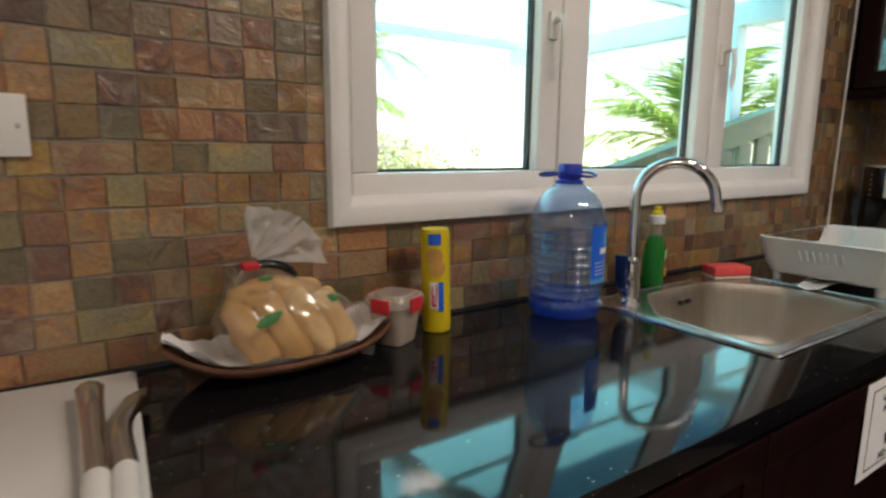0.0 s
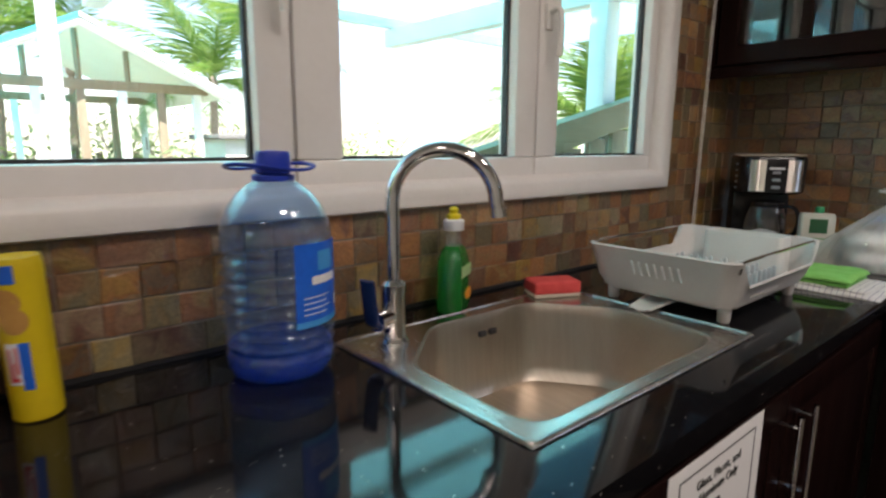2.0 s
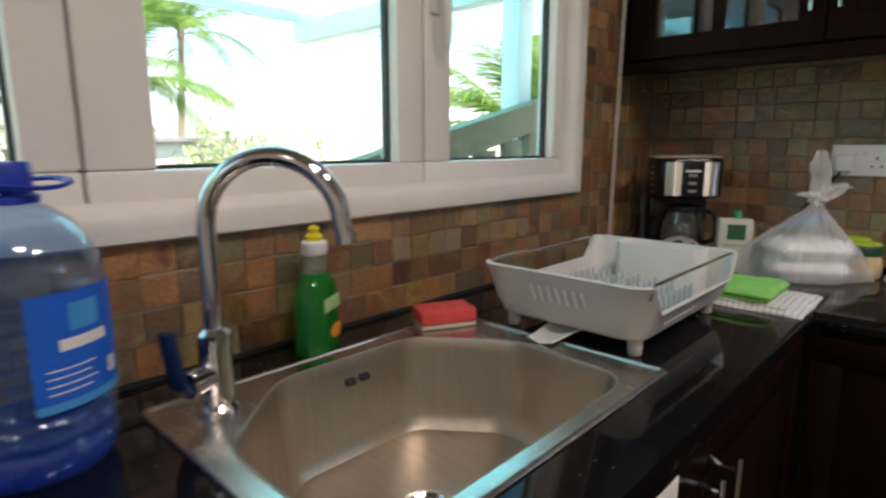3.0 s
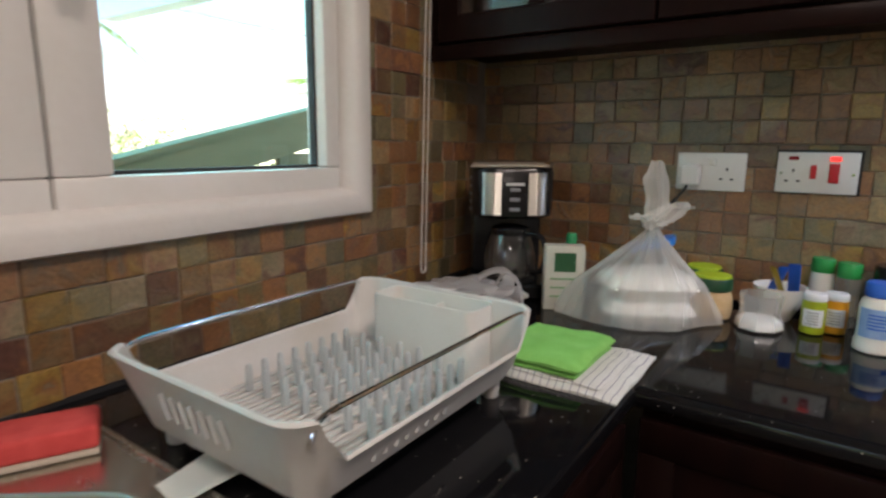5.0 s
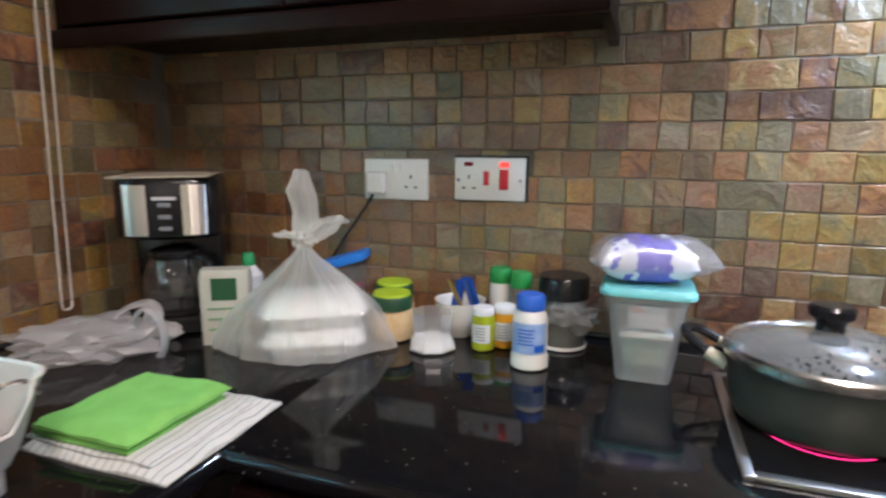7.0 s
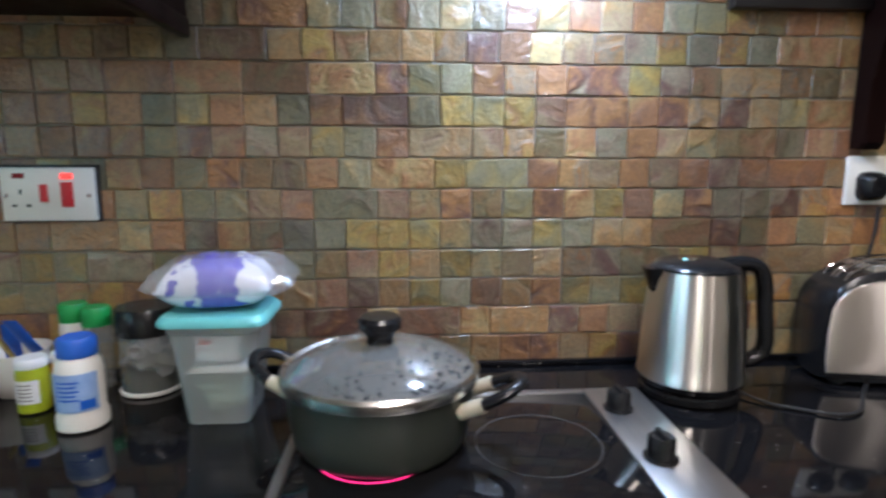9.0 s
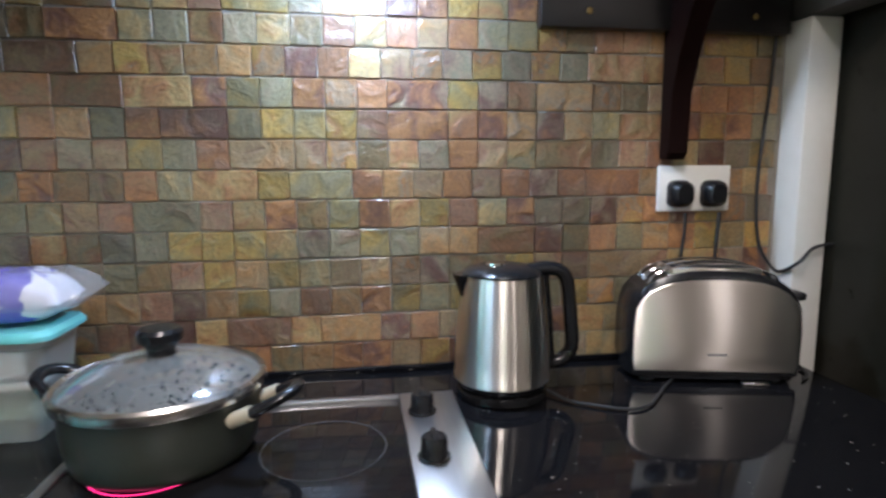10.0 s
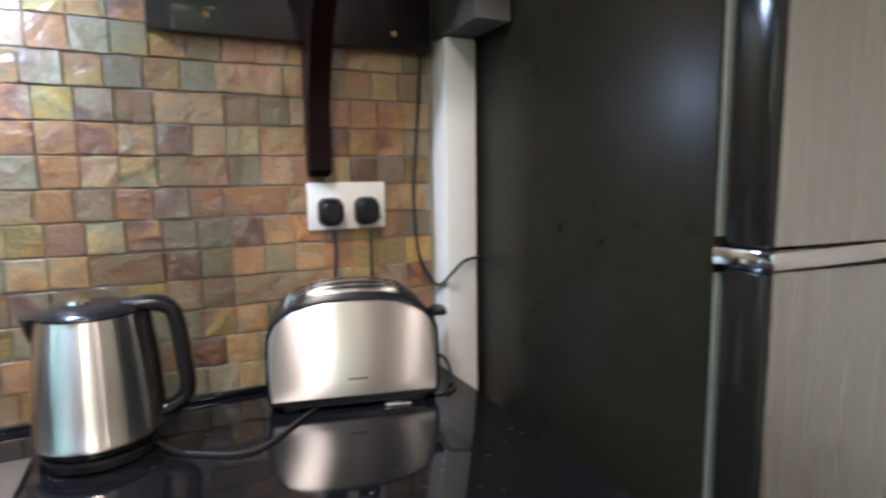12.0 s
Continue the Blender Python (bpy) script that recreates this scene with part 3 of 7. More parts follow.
part("rolled_edge", sweep(lipline + lipline[:2], 0.0045, 8, None, 0.75), RIM_STEEL, sink)
bm = lathe([(0.040, -0.1675), (0.043, -0.1655), (0.036, -0.1655), (0.030, -0.171), (0.0005, -0.172)], 28, False, False)
bmesh.ops.translate(bm, vec=(1.31, 0.665, 0), verts=bm.verts)
part("drain", bm, CHROME, sink)
bm = bmesh.new()
for x in (1.315, 1.343):
    box(bm, (x - 0.009, 0.838, -0.034), (x + 0.009, 0.848, -0.022), 0.002)
part("overflow", bm, BLACK_MATT, sink)

tap = thing("mixer_tap", (1.098, 0.842, C + 0.004), "tall chrome mixer tap with a swan neck spout", "tap")
part("body", lathe([(0.027, 0), (0.027, 0.006), (0.022, 0.012), (0.021, 0.085), (0.0225, 0.09), (0.0225, 0.105), (0.015, 0.112)], 28), CHROME, tap)
e = Vector((0.115, -0.127, 0))
w = e.length / 2
u = e.normalized()
path = [Vector((0, 0, 0.105)), Vector((0, 0, 0.16)), Vector((0, 0, 0.20)), Vector((0, 0, 0.245))]
for i in range(1, 19):
    a = math.pi * (1 - i / 18)
    path.append(u * (w + w * math.cos(a)) + Vector((0, 0, 0.245 + w * 1.0 * math.sin(a))))
path.append(path[-1] + Vector((0, 0, -0.012)) + u * 0.003)
part("spout", sweep(path, 0.0125, 16), CHROME, tap)
part("aerator", sweep([path[-1] + Vector((0, 0, 0.004)), path[-1] + Vector((0.001, -0.001, -0.010))], 0.0138, 16), CHROME, tap)
bm = sweep([(0, 0, 0.05), (-0.045, -0.016, 0.05)], 0.017, 16)
part("valve", bm, CHROME, tap)
# chrome lever; the dark blue it mirrors is painted as its base colour
part("lever", sweep(curve([(-0.046, -0.016, 0.042), (-0.056, -0.02, 0.055), (-0.062, -0.022, 0.09), (-0.066, -0.023, 0.124)], 5), 0.0150, 12, None, 0.36), surf("lever_painted_reflection", (0.010, 0.028, 0.11), (0.008, 0.020, 0.07), 20, 0.12), tap, "chrome lever with its dark blue reflection painted on")

# blue water bottle
BLUE_PET = clear("blue_pet", (0.70, 0.84, 0.99), 0.07, 1.5, 0.07, (0.30, 0.55, 1.0))
BLUE_WATER = clear("blue_water", (0.25, 0.52, 1.0), 0.02, 1.33, 0.20, (0.03, 0.26, 1.0))
BLUE_CAP = surf("blue_cap_plastic", (0.02, 0.05, 0.42), (0.015, 0.04, 0.34), 14, 0.3)
LABEL_BLUE = surf("blue_label", (0.012, 0.14, 0.68), (0.008, 0.09, 0.50), 10, 0.3)
LABEL_CYAN = surf("light_blue_label", (0.05, 0.32, 0.72), rough=0.3)
LABEL_WHITE = surf("white_label", (0.75, 0.76, 0.78), rough=0.4)
bottle = thing("water_bottle", pose(0.905, 0.866, C) @ Matrix.Diagonal((1.05, 1.05, 1, 1)), "large blue plastic water bottle, nearly empty, with a carrying ring", "bottle")
prof = [(0.03, 0.008), (0.055, 0.001), (0.068, 0.006), (0.075, 0.018), (0.077, 0.035), (0.073, 0.044), (0.0765, 0.054)]
z = 0.062
while z < 0.185:
    prof += [(0.0690, z), (0.0735, z + 0.0035), (0.0778, z + 0.008), (0.0760, z + 0.0125)]
    z += 0.0175
prof += [(0.077, 0.2), (0.0765, 0.215), (0.073, 0.232), (0.065, 0.252), (0.052, 0.270), (0.036, 0.284), (0.024, 0.291), (0.021, 0.296), (0.021, 0.312)]
part("body", lathe(prof, 48, True, False), BLUE_PET, bottle)
part("water", lathe([(0.03, 0.010), (0.066, 0.008), (0.073, 0.02), (0.074, 0.036), (0.071, 0.044), (0.072, 0.05), (0.0005, 0.0502)], 40, True, False), BLUE_WATER, bottle)
part("cap", lathe([(0.0235, 0.300), (0.0245, 0.303), (0.0245, 0.326), (0.0225, 0.331), (0.0005, 0.332)], 30), BLUE_CAP, bottle)
part("neck_ring", lathe([(0.022, 0.288), (0.029, 0.290), (0.029, 0.297), (0.022, 0.299)], 30, False, False), BLUE_CAP, bottle)
ringp = [(0.058 * math.cos(a) * 1.0 - 0.004, 0.030 * math.sin(a), 0.309 + 0.004 * math.sin(2 * a)) for a in [2 * math.pi * i / 36 for i in range(37)]]
ro = part("carrying_ring", sweep(ringp, 0.0045, 8, None, 0.6), BLUE_CAP, bottle)
ro.rotation_euler = (0, 0, radians(-25))
lab = part("label", patch(bmesh.new(), 0.0782, -98, -22, 0.085, 0.205), LABEL_BLUE, bottle, "blue printed label with a white name")
part("label_band", patch(bmesh.new(), 0.0786, -98, -22, 0.085, 0.094), LABEL_CYAN, lab)
part("label_splash", patch(bmesh.new(), 0.0786, -72, -48, 0.165, 0.193), LABEL_CYAN, lab)
part("label_name", patch(bmesh.new(), 0.0787, -80, -42, 0.146, 0.158), LABEL_WHITE, lab)
bm = bmesh.new()
for i in range(4):
    patch(bm, 0.0786, -90, -60 + 5 * (i % 2), 0.103 + i * 0.008, 0.1045 + i * 0.008)
patch(bm, 0.0786, -42, -32, 0.105, 0.122)
part("small_print", bm, LABEL_WHITE, lab)

# yellow biscuit roll
YEL = surf("yellow_wrapper", (0.66, 0.50, 0.01), (0.58, 0.42, 0.008), 9, 0.35, bump=0.1)
BISC = surf("printed_biscuit", (0.55, 0.30, 0.08), (0.42, 0.20, 0.05), 30, 0.5)
roll = thing("biscuit_roll", pose(0.602, 0.922, C, 0, -1.5, 0), "upright yellow wrapped roll of round biscuits", "biscuit pack")
prof = [(0.024, 0.0), (0.0275, 0.003), (0.028, 0.010)] + [(0.028 + 0.0004 * (i % 2), 0.02 + i * 0.011) for i in range(16)] + [(0.028, 0.2), (0.0265, 0.207), (0.022, 0.205), (0.0005, 0.2035)]
part("wrapper", lathe(prof, 36, True, False), YEL, roll)
part("blue_patch", patch(bmesh.new(), 0.0291, -150, -100, 0.178, 0.2), LABEL_BLUE, roll)
bm = bmesh.new()
for a, zz, r in ((-128, 0.155, 0.017), (-116, 0.132, 0.0165)):
    pts = [bm.verts.new((0.0292 * math.cos(radians(a) + r / 0.029 * math.cos(q)), 0.0292 * math.sin(radians(a) + r / 0.029 * math.cos(q)), zz + r * math.sin(q))) for q in [2 * math.pi * i / 20 for i in range(20)]]
    c = bm.verts.new((0.0294 * math.cos(radians(a)), 0.0294 * math.sin(radians(a)), zz))
    for i in range(20):
        bm.faces.new((pts[i], pts[(i + 1) % 20], c))
part("biscuit_print", bm, BISC, roll)
part("white_patch", patch(bmesh.new(), 0.0290, -146, -112, 0.052, 0.105), LABEL_WHITE, roll)
part("blue_bar", patch(bmesh.new(), 0.0292, -114, -92, 0.045, 0.105), LABEL_BLUE, roll)
bm = bmesh.new()
for a0, a1, z0, z1 in ((-140, -134, 0.06, 0.098), (-131, -127, 0.058, 0.08), (-124, -118, 0.066, 0.1), (-140, -120, 0.056, 0.061)):
    patch(bm, 0.0293, a0, a1, z0, z1, 4)
part("lettering", bm, RED_P, roll)

# small food box with red clips
FROST = clear("frosted_box", (0.88, 0.84, 0.78), 0.25, 1.4, 0.6, (0.80, 0.72, 0.64))
food = thing("food_box", pose(0.497, 0.905, C, 0, 0, 28) @ Matrix.Diagonal((1, 1, 1.12, 1)), "small frosted plastic food box with red clip lid", "food container")
part("tub", loft(bmesh.new(), [rrect(0.062, 0.056, 0.012, 0.001), rrect(0.066, 0.06, 0.014, 0.006), rrect(0.084, 0.078, 0.018, 0.066)], True, True, False), FROST, food)
part("food", loft(bmesh.new(), [rrect(0.060, 0.054, 0.012, 0.004), rrect(0.074, 0.068, 0.016, 0.045), rrect(0.03, 0.03, 0.01, 0.052)], True, True, True), surf("pale_crumbs", (0.50, 0.42, 0.32), (0.36, 0.28, 0.20), 60, 0.8, bump=0.6), food)
lid = part("lid", loft(bmesh.new(), [rrect(0.088, 0.082, 0.02, 0.064), rrect(0.095, 0.089, 0.022, 0.067), rrect(0.095, 0.089, 0.022, 0.078), rrect(0.088, 0.082, 0.02, 0.083), rrect(0.07, 0.064, 0.02, 0.081), rrect(0.066, 0.06, 0.02, 0.086)], True, True, True), FROST, food)
for a, r in ((0, 0.0445), (90, 0.0475), (180, 0.0445), (270, 0.0475)):
    bm = box(bmesh.new(), (-0.02, r, 0.058), (0.02, r + 0.005, 0.082), 0.002)
    bmesh.ops.rotate(bm, cent=(0, 0, 0), matrix=Matrix.Rotation(radians(a), 3, "Z"), verts=bm.verts)
    part("clip", bm, RED_P, lid, "red plastic clip")

# bread in a basket
WICKER = surf("woven_cane", (0.19, 0.075, 0.035), (0.09, 0.035, 0.018), 40, 0.55, bump=0.7)
BREAD = surf("bread_crust", (0.42, 0.215, 0.06), (0.58, 0.35, 0.13), 16, 0.7, bump=0.4)
BREAD2 = surf("bread_crumb", (0.66, 0.48, 0.24), (0.50, 0.29, 0.10), 20, 0.8, bump=0.4)
basket = thing("bread_basket", pose(0.295, 0.905, C, 0, 0, 4), "oval woven cane basket lined with white paper", "basket")


def basket_z(a, f):
    return 0.004 + (0.020 + 0.035 * math.cos(a) ** 4) * f


bm = bmesh.new()
rings = []
for f, rx, ry, dz in ((0, 0.10, 0.045, 0), (0.15, 0.13, 0.06, 0), (0.5, 0.17, 0.078, 0), (1, 0.195, 0.088, 0), (1.02, 0.197, 0.090, 0.004), (0.96, 0.188, 0.084, 0.003), (0.5, 0.163, 0.072, 0.004), (0.16, 0.12, 0.055, 0.004)):
    rings.append([(rx * math.cos(a), ry * math.sin(a), basket_z(a, f) - (0.003 if f == 0 else 0) + dz) for a in [2 * math.pi * i / 60 for i in range(60)]])
loft(bm, rings, True, True, True)
part("weave", bm, WICKER, basket)
for off in (0.0, 0.5):
    pts = [(0.197 * math.cos(a) * (1 + 0.006 * math.sin(40 * a + off * 6.28)), 0.091 * math.sin(a) * (1 + 0.01 * math.sin(40 * a + off * 6.28)), basket_z(a, 1.0) + 0.005 + 0.002 * math.cos(40 * a + off * 6.28)) for a in [2 * math.pi * i / 240 for i in range(241)]]
    part("braid", sweep(pts, 0.0032, 6), WICKER, basket)
liner = thing("paper_liner", pose(0.295, 0.905, C, 0, 0, 4), "crumpled white paper lining the bread basket", "paper")
bm = bmesh.new()
rings = []
for f, rx, ry in ((0.2, 0.05, 0.02), (0.3, 0.12, 0.052), (0.6, 0.155, 0.066), (1.05, 0.182, 0.08), (1.35, 0.196, 0.086)):
    rings.append([(rx * math.cos(a) * (1 + 0.05 * noise.noise((3 * math.cos(a), 3 * math.sin(a), f * 3))), ry * math.sin(a) * (1 + 0.05 * noise.noise((5 * math.cos(a), 5 * math.sin(a), f))),
                   basket_z(a, f) + 0.008 + (0.016 * (f - 0.6) * noise.noise((6 * math.cos(a), 6 * math.sin(a), 2)) if f > 0.6 else 0)) for a in [2 * math.pi * i / 64 for i in range(64)]])
loft(bm, rings, True, True, False)
part("sheet", bm, PAPER, liner)
loaf = thing("bagged_bread", pose(0.285, 0.90, C + 0.016), "soft bread rolls in a clear plastic bag with a red tie", "bread")
ROLLS = ((-0.060, -0.018, 0.052, -30, -24, 0.064, 0), (-0.012, -0.026, 0.058, -32, -24, 0.066, 0), (0.034, -0.024, 0.060, -32, -22, 0.064, 1), (0.078, -0.016, 0.058, -32, -18, 0.058, 1),
         (-0.040, 0.016, 0.108, -12, 74, 0.048, 0), (0.022, 0.020, 0.104, -8, 100, 0.050, 0), (0.060, 0.026, 0.040, 0, 90, 0.046, 0), (-0.040, 0.026, 0.040, 0, 90, 0.046, 0))
for i, (x, y, z, tx, ty, ln, pale) in enumerate(ROLLS):
    bm = blob(bmesh.new(), (0, 0, 0), (0.0245, 0.0235, ln), 4, 0.16, 5, i * 3.1)
    for v in bm.verts:
        q = v.co.z / ln
        w = (1 - abs(q) ** 5) ** 0.25 / max(0.25, (1 - q * q) ** 0.5) if abs(q) < 0.99 else 1
        v.co.x, v.co.y = v.co.x * min(w, 1.5), v.co.y * min(w, 1.5)
    o = part("bread_roll", bm, BREAD2 if pale else BREAD, loaf)
    o.matrix_basis = pose(x, y, z, tx, ty, 0)
HAZE = clear("bread_bag", (0.97, 0.96, 0.94), 0.14, 1.4, 0.085, (0.92, 0.88, 0.80))
TIE = Vector((-0.048, 0.004, 0.158))
bm = bmesh.new()
rows = []
for z, cx, cy, rx, ry, fold in ((0.004, 0.012, -0.004, 0.080, 0.050, 0.0), (0.016, 0.014, -0.006, 0.108, 0.064, 0.01), (0.045, 0.014, -0.006, 0.120, 0.072, 0.02), (0.075, 0.006, -0.003, 0.116, 0.070, 0.03),
                                (0.100, -0.006, 0.0, 0.094, 0.060, 0.06), (0.120, -0.020, 0.002, 0.066, 0.044, 0.12), (0.138, -0.033, 0.003, 0.040, 0.027, 0.2), (0.150, -0.043, 0.004, 0.020, 0.015, 0.28), (0.157, -0.047, 0.004, 0.009, 0.008, 0.2)):
    line = []
    for i in range(72):
        a = 2 * math.pi * i / 72
        k = 1 + fold * (math.sin(11 * a) + 0.6 * math.sin(19 * a + 2)) * 0.6 + 0.07 * noise.noise(Vector((2.4 * math.cos(a), 2.4 * math.sin(a), z * 30))) + 0.025 * noise.noise(Vector((8 * math.cos(a), 8 * math.sin(a), z * 90)))
        line.append((cx + rx * math.cos(a) * k, cy + ry * math.sin(a) * k, z))
    rows.append(line)
loft(bm, rows, True, True, False)
bag = part("bag", bm, HAZE, loaf, "clear crinkled plastic bag")
part("tie", box(bmesh.new(), (TIE.x - 0.016, -0.009, TIE.z - 0.006), (TIE.x + 0.010, 0.015, TIE.z + 0.006), 0.003), RED_P, loaf, "red plastic tie")
part("clip_arm", sweep(curve([(TIE.x + 0.008, 0.004, TIE.z), (TIE.x + 0.032, 0.006, TIE.z - 0.001), (TIE.x + 0.056, 0.010, TIE.z - 0.010), (TIE.x + 0.072, 0.014, TIE.z - 0.026)], 5), 0.009, 10, None, 0.8), BLACK, loaf, "black plastic clip arm")
bm = bmesh.new()
rows = []
for i in range(33):
    a = radians(-6 + 104 * i / 32)
    row = []
    for j in range(15):
        t = j / 14
        r = (0.008 + (0.098 + 0.014 * math.cos(2 * a)) * t) * (1 + 0.10 * noise.noise(Vector((a * 4, t * 2, 3))))
        row.append((TIE.x + 0.004 + r * math.cos(a), 0.014 + 0.034 * t * noise.noise(Vector((a * 6, t * 3, 0))) + 0.012 * math.sin(a * 14) * t, TIE.z + 0.004 + r * math.sin(a) * 0.95))
    rows.append(row)
loft(bm, rows, False)
part("bag_tail", bm, clear("creased_bag_end", (0.93, 0.93, 0.93), 0.18, 1.45, 0.55, (0.92, 0.92, 0.92)), loaf, "loose crinkled end of the bag")
GREEN_PRINT = surf("green_print", (0.06, 0.22, 0.06), (0.04, 0.15, 0.05), 60, 0.5)
for x, y, z, sx, sz, rz in ((-0.046, -0.070, 0.086, 0.019, 0.008, -20), (0.062, -0.058, 0.104, 0.010, 0.006, 20), (-0.036, -0.030, 0.142, 0.012, 0.004, 0)):
    o = part("print", blob(bmesh.new(), (0, 0, 0), (sx, 0.0016, sz), 3, 0.6, 9, x * 50), GREEN_PRINT, loaf, "green printed leaf mark")
    o.matrix_basis = pose(x, y, z, -18, rz, 8)

board = thing("chopping_board", Matrix.Translation((0.068, 0.97, C)) @ pose(0, 0, 0, 0, 0, -3.7) @ Matrix.Translation((-0.068, -0.997, 0)), "white plastic chopping board against the tiled wall", "chopping board")
part("slab", loft(bmesh.new(), [rrect(0.44, 0.50, 0.006, 0.0005, 5, -0.154, 0.745), rrect(0.444, 0.504, 0.008, 0.003, 5, -0.154, 0.745), rrect(0.444, 0.504, 0.008, 0.011, 5, -0.154, 0.745), rrect(0.438, 0.498, 0.006, 0.013, 5, -0.154, 0.745)], True, True, True), WHITE_P, board)
for nm, pts, rad, fl, lbl in (("ladle", [(0.004, 0.868, 0.026), (0.003, 0.83, 0.030), (0.001, 0.74, 0.026), (0.0, 0.63, 0.024)], [0.0195, 0.0170, 0.0145, 0.0140], 1, "steel serving tool with a pale handle"),
                              ("spoon", [(0.068, 0.862, 0.020), (0.052, 0.82, 0.022), (0.030, 0.74, 0.028), (0.026, 0.63, 0.026)], [0.006, 0.017, 0.0125, 0.0130], 0.6, "steel serving spoon with a pale handle")):
    t = thing(nm, (0, 0, C), lbl + " lying on the chopping board", "kitchen utensil")
    line = curve(pts, 6)
    rr = [rad[min(3, i // 6)] + (rad[min(3, i // 6 + 1)] - rad[min(3, i // 6)]) * (i % 6) / 6 for i in range(len(line))]
    part("head", sweep(line, 0.01, 12, None, fl, rr), CHROME, t)
    x = pts[-1][0]
    part("grip", sweep([(x, 0.631, 0.0255), (x - 0.003, 0.58, 0.0265), (x - 0.008, 0.48, 0.0255)], 0.0135, 14), WHITE_P, t)

soap = thing("soap_bottle", pose(1.320, 0.938, C, 0, 0, 30), "green washing-up liquid bottle with a yellow spout", "soap bottle")
soap.scale = (1.42, 1.35, 1.0)
GREEN_SOAP = clear("green_soap", (0.04, 0.55, 0.09), 0.06, 1.4, 0.45, (0.02, 0.46, 0.08))
prof = [(0.75, 0.0), (0.95, 0.003), (1.0, 0.018), (0.94, 0.05), (0.98, 0.085), (0.90, 0.112), (0.70, 0.128), (0.50, 0.138)]
part("body", loft(bmesh.new(), [rrect(0.068 * s, 0.042 * s, 0.018 * s, z) for s, z in prof], True, True, True), GREEN_SOAP, soap)
part("shoulder", loft(bmesh.new(), [rrect(0.034, 0.021, 0.009, 0.1381), rrect(0.027, 0.022, 0.010, 0.148), rrect(0.024, 0.022, 0.0105, 0.160), rrect(0.024, 0.023, 0.011, 0.168)], True, False, True), CLEAR_P, soap)
part("collar", lathe([(0.015, 0.1685), (0.016, 0.170), (0.016, 0.189), (0.013, 0.192)], 20), LABEL_WHITE, soap)
part("spout", lathe([(0.010, 0.192), (0.011, 0.2), (0.006, 0.204), (0.0075, 0.212), (0.003, 0.217)], 16), surf("yellow_cap", (0.75, 0.62, 0.02), rough=0.35), soap)
bm = boxes(((-0.022, -0.0222, 0.075), (0.02, -0.0210, 0.098)), bev=0.0004)
part("label", bm, surf("pale_green_label", (0.40, 0.62, 0.30), (0.30, 0.5, 0.2), 60, 0.4), soap)
bm = blob(bmesh.new(), (0.010, -0.0212, 0.035), (0.015, 0.0016, 0.013), 2, 0.2)
part("fruit_print", bm, surf("orange_print", (0.80, 0.30, 0.03), rough=0.4), soap)

sponge = thing("sponge", pose(1.565, 0.872, C + 0.005, 0, 0, -26), "red kitchen sponge with a pale scouring layer", "sponge")
part("foam", box(bmesh.new(), (-0.056, -0.034, 0.008), (0.056, 0.034, 0.036), 0.006, 3), surf("red_foam", (0.72, 0.10, 0.09), (0.58, 0.06, 0.06), 40, 0.9, bump=0.5), sponge)
part("scourer", box(bmesh.new(), (-0.055, -0.033, 0.0), (0.055, 0.033, 0.008), 0.002), surf("pale_scourer", (0.55, 0.48, 0.40), rough=0.95, bump=0.5), sponge)

# dish rack
rack = thing("dish_rack", (0, 0, C), "white plastic dish rack with grey pegs and chrome side wires", "dish rack")
RX0, RX1, RY0, RY1, RB, RT, RL = 1.612, 2.066, 0.490, 0.822, 0.028, 0.128, 0.078


def rack_ring(f, s=0.0, lift=0.0):
    """Outline at height share f, inset by s; the long sides dip between the ends."""
    pts = rrect((RX1 - RX0) * (0.86 + 0.14 * f) - 2 * s, (RY1 - RY0) * (0.86 + 0.14 * f) - 2 * s, 0.035, 0, 7, (RX0 + RX1) / 2, (RY0 + RY1) / 2)
    fine = []
    for i in range(len(pts)):
        a, b = Vector(pts[i]), Vector(pts[(i + 1) % len(pts)])
        m = 16 if (b - a).length > 0.1 else 1
        fine += [a.lerp(b, j / m) for j in range(m)]
    out = []
    for p in fine:
        q = abs(p.x - (RX0 + RX1) / 2) / ((RX1 - RX0) / 2)
        side = min(1, max(0, (abs(p.y - (RY0 + RY1) / 2) / ((RY1 - RY0) / 2) - 0.70) / 0.2))
        dip = min(1, max(0, (0.89 - q) / 0.09))
        dip = dip * dip * (3 - 2 * dip)
        top = RT - (RT - RL) * dip * side
        out.append((p.x, p.y, RB + (top - RB) * f + lift))
    return out


bm = bmesh.new()
loft(bm, [rack_ring(0.0, 0.03), rack_ring(0.0, 0.008), rack_ring(0.08, 0.0), rack_ring(0.5), rack_ring(0.94), rack_ring(1.0, -0.002), rack_ring(1.0, 0.001, 0.003), rack_ring(1.0, 0.006, 0.001), rack_ring(0.9, 0.006), rack_ring(0.5, 0.005), rack_ring(0.10, 0.006), rack_ring(0.06, 0.03)], True, True, True)
part("tray", bm, RACK_P, rack)
for i in range(22):
    y = 0.530 + i * 0.0120
    part("rib", box(bmesh.new(), (1.655, y - 0.002, RB + 0.0065), (2.01, y + 0.002, RB + 0.0105), 0.001, 1), RACK_P, rack)
PEG = lathe([(0.0052, 0.0), (0.0048, 0.022), (0.0044, 0.034), (0.002, 0.037)], 8)
peg0 = part("peg", PEG, PEG_P, rack)
peg0.location = (1.765, 0.545, RB + 0.0105)
for i in range(8):
    for j in range(7):
        if i or j:
            o = peg0.copy()
            scene.collection.objects.link(o)
            o.location = (1.765 + i * 0.026, 0.545 + j * 0.036, RB + 0.0105)
bm = bmesh.new()
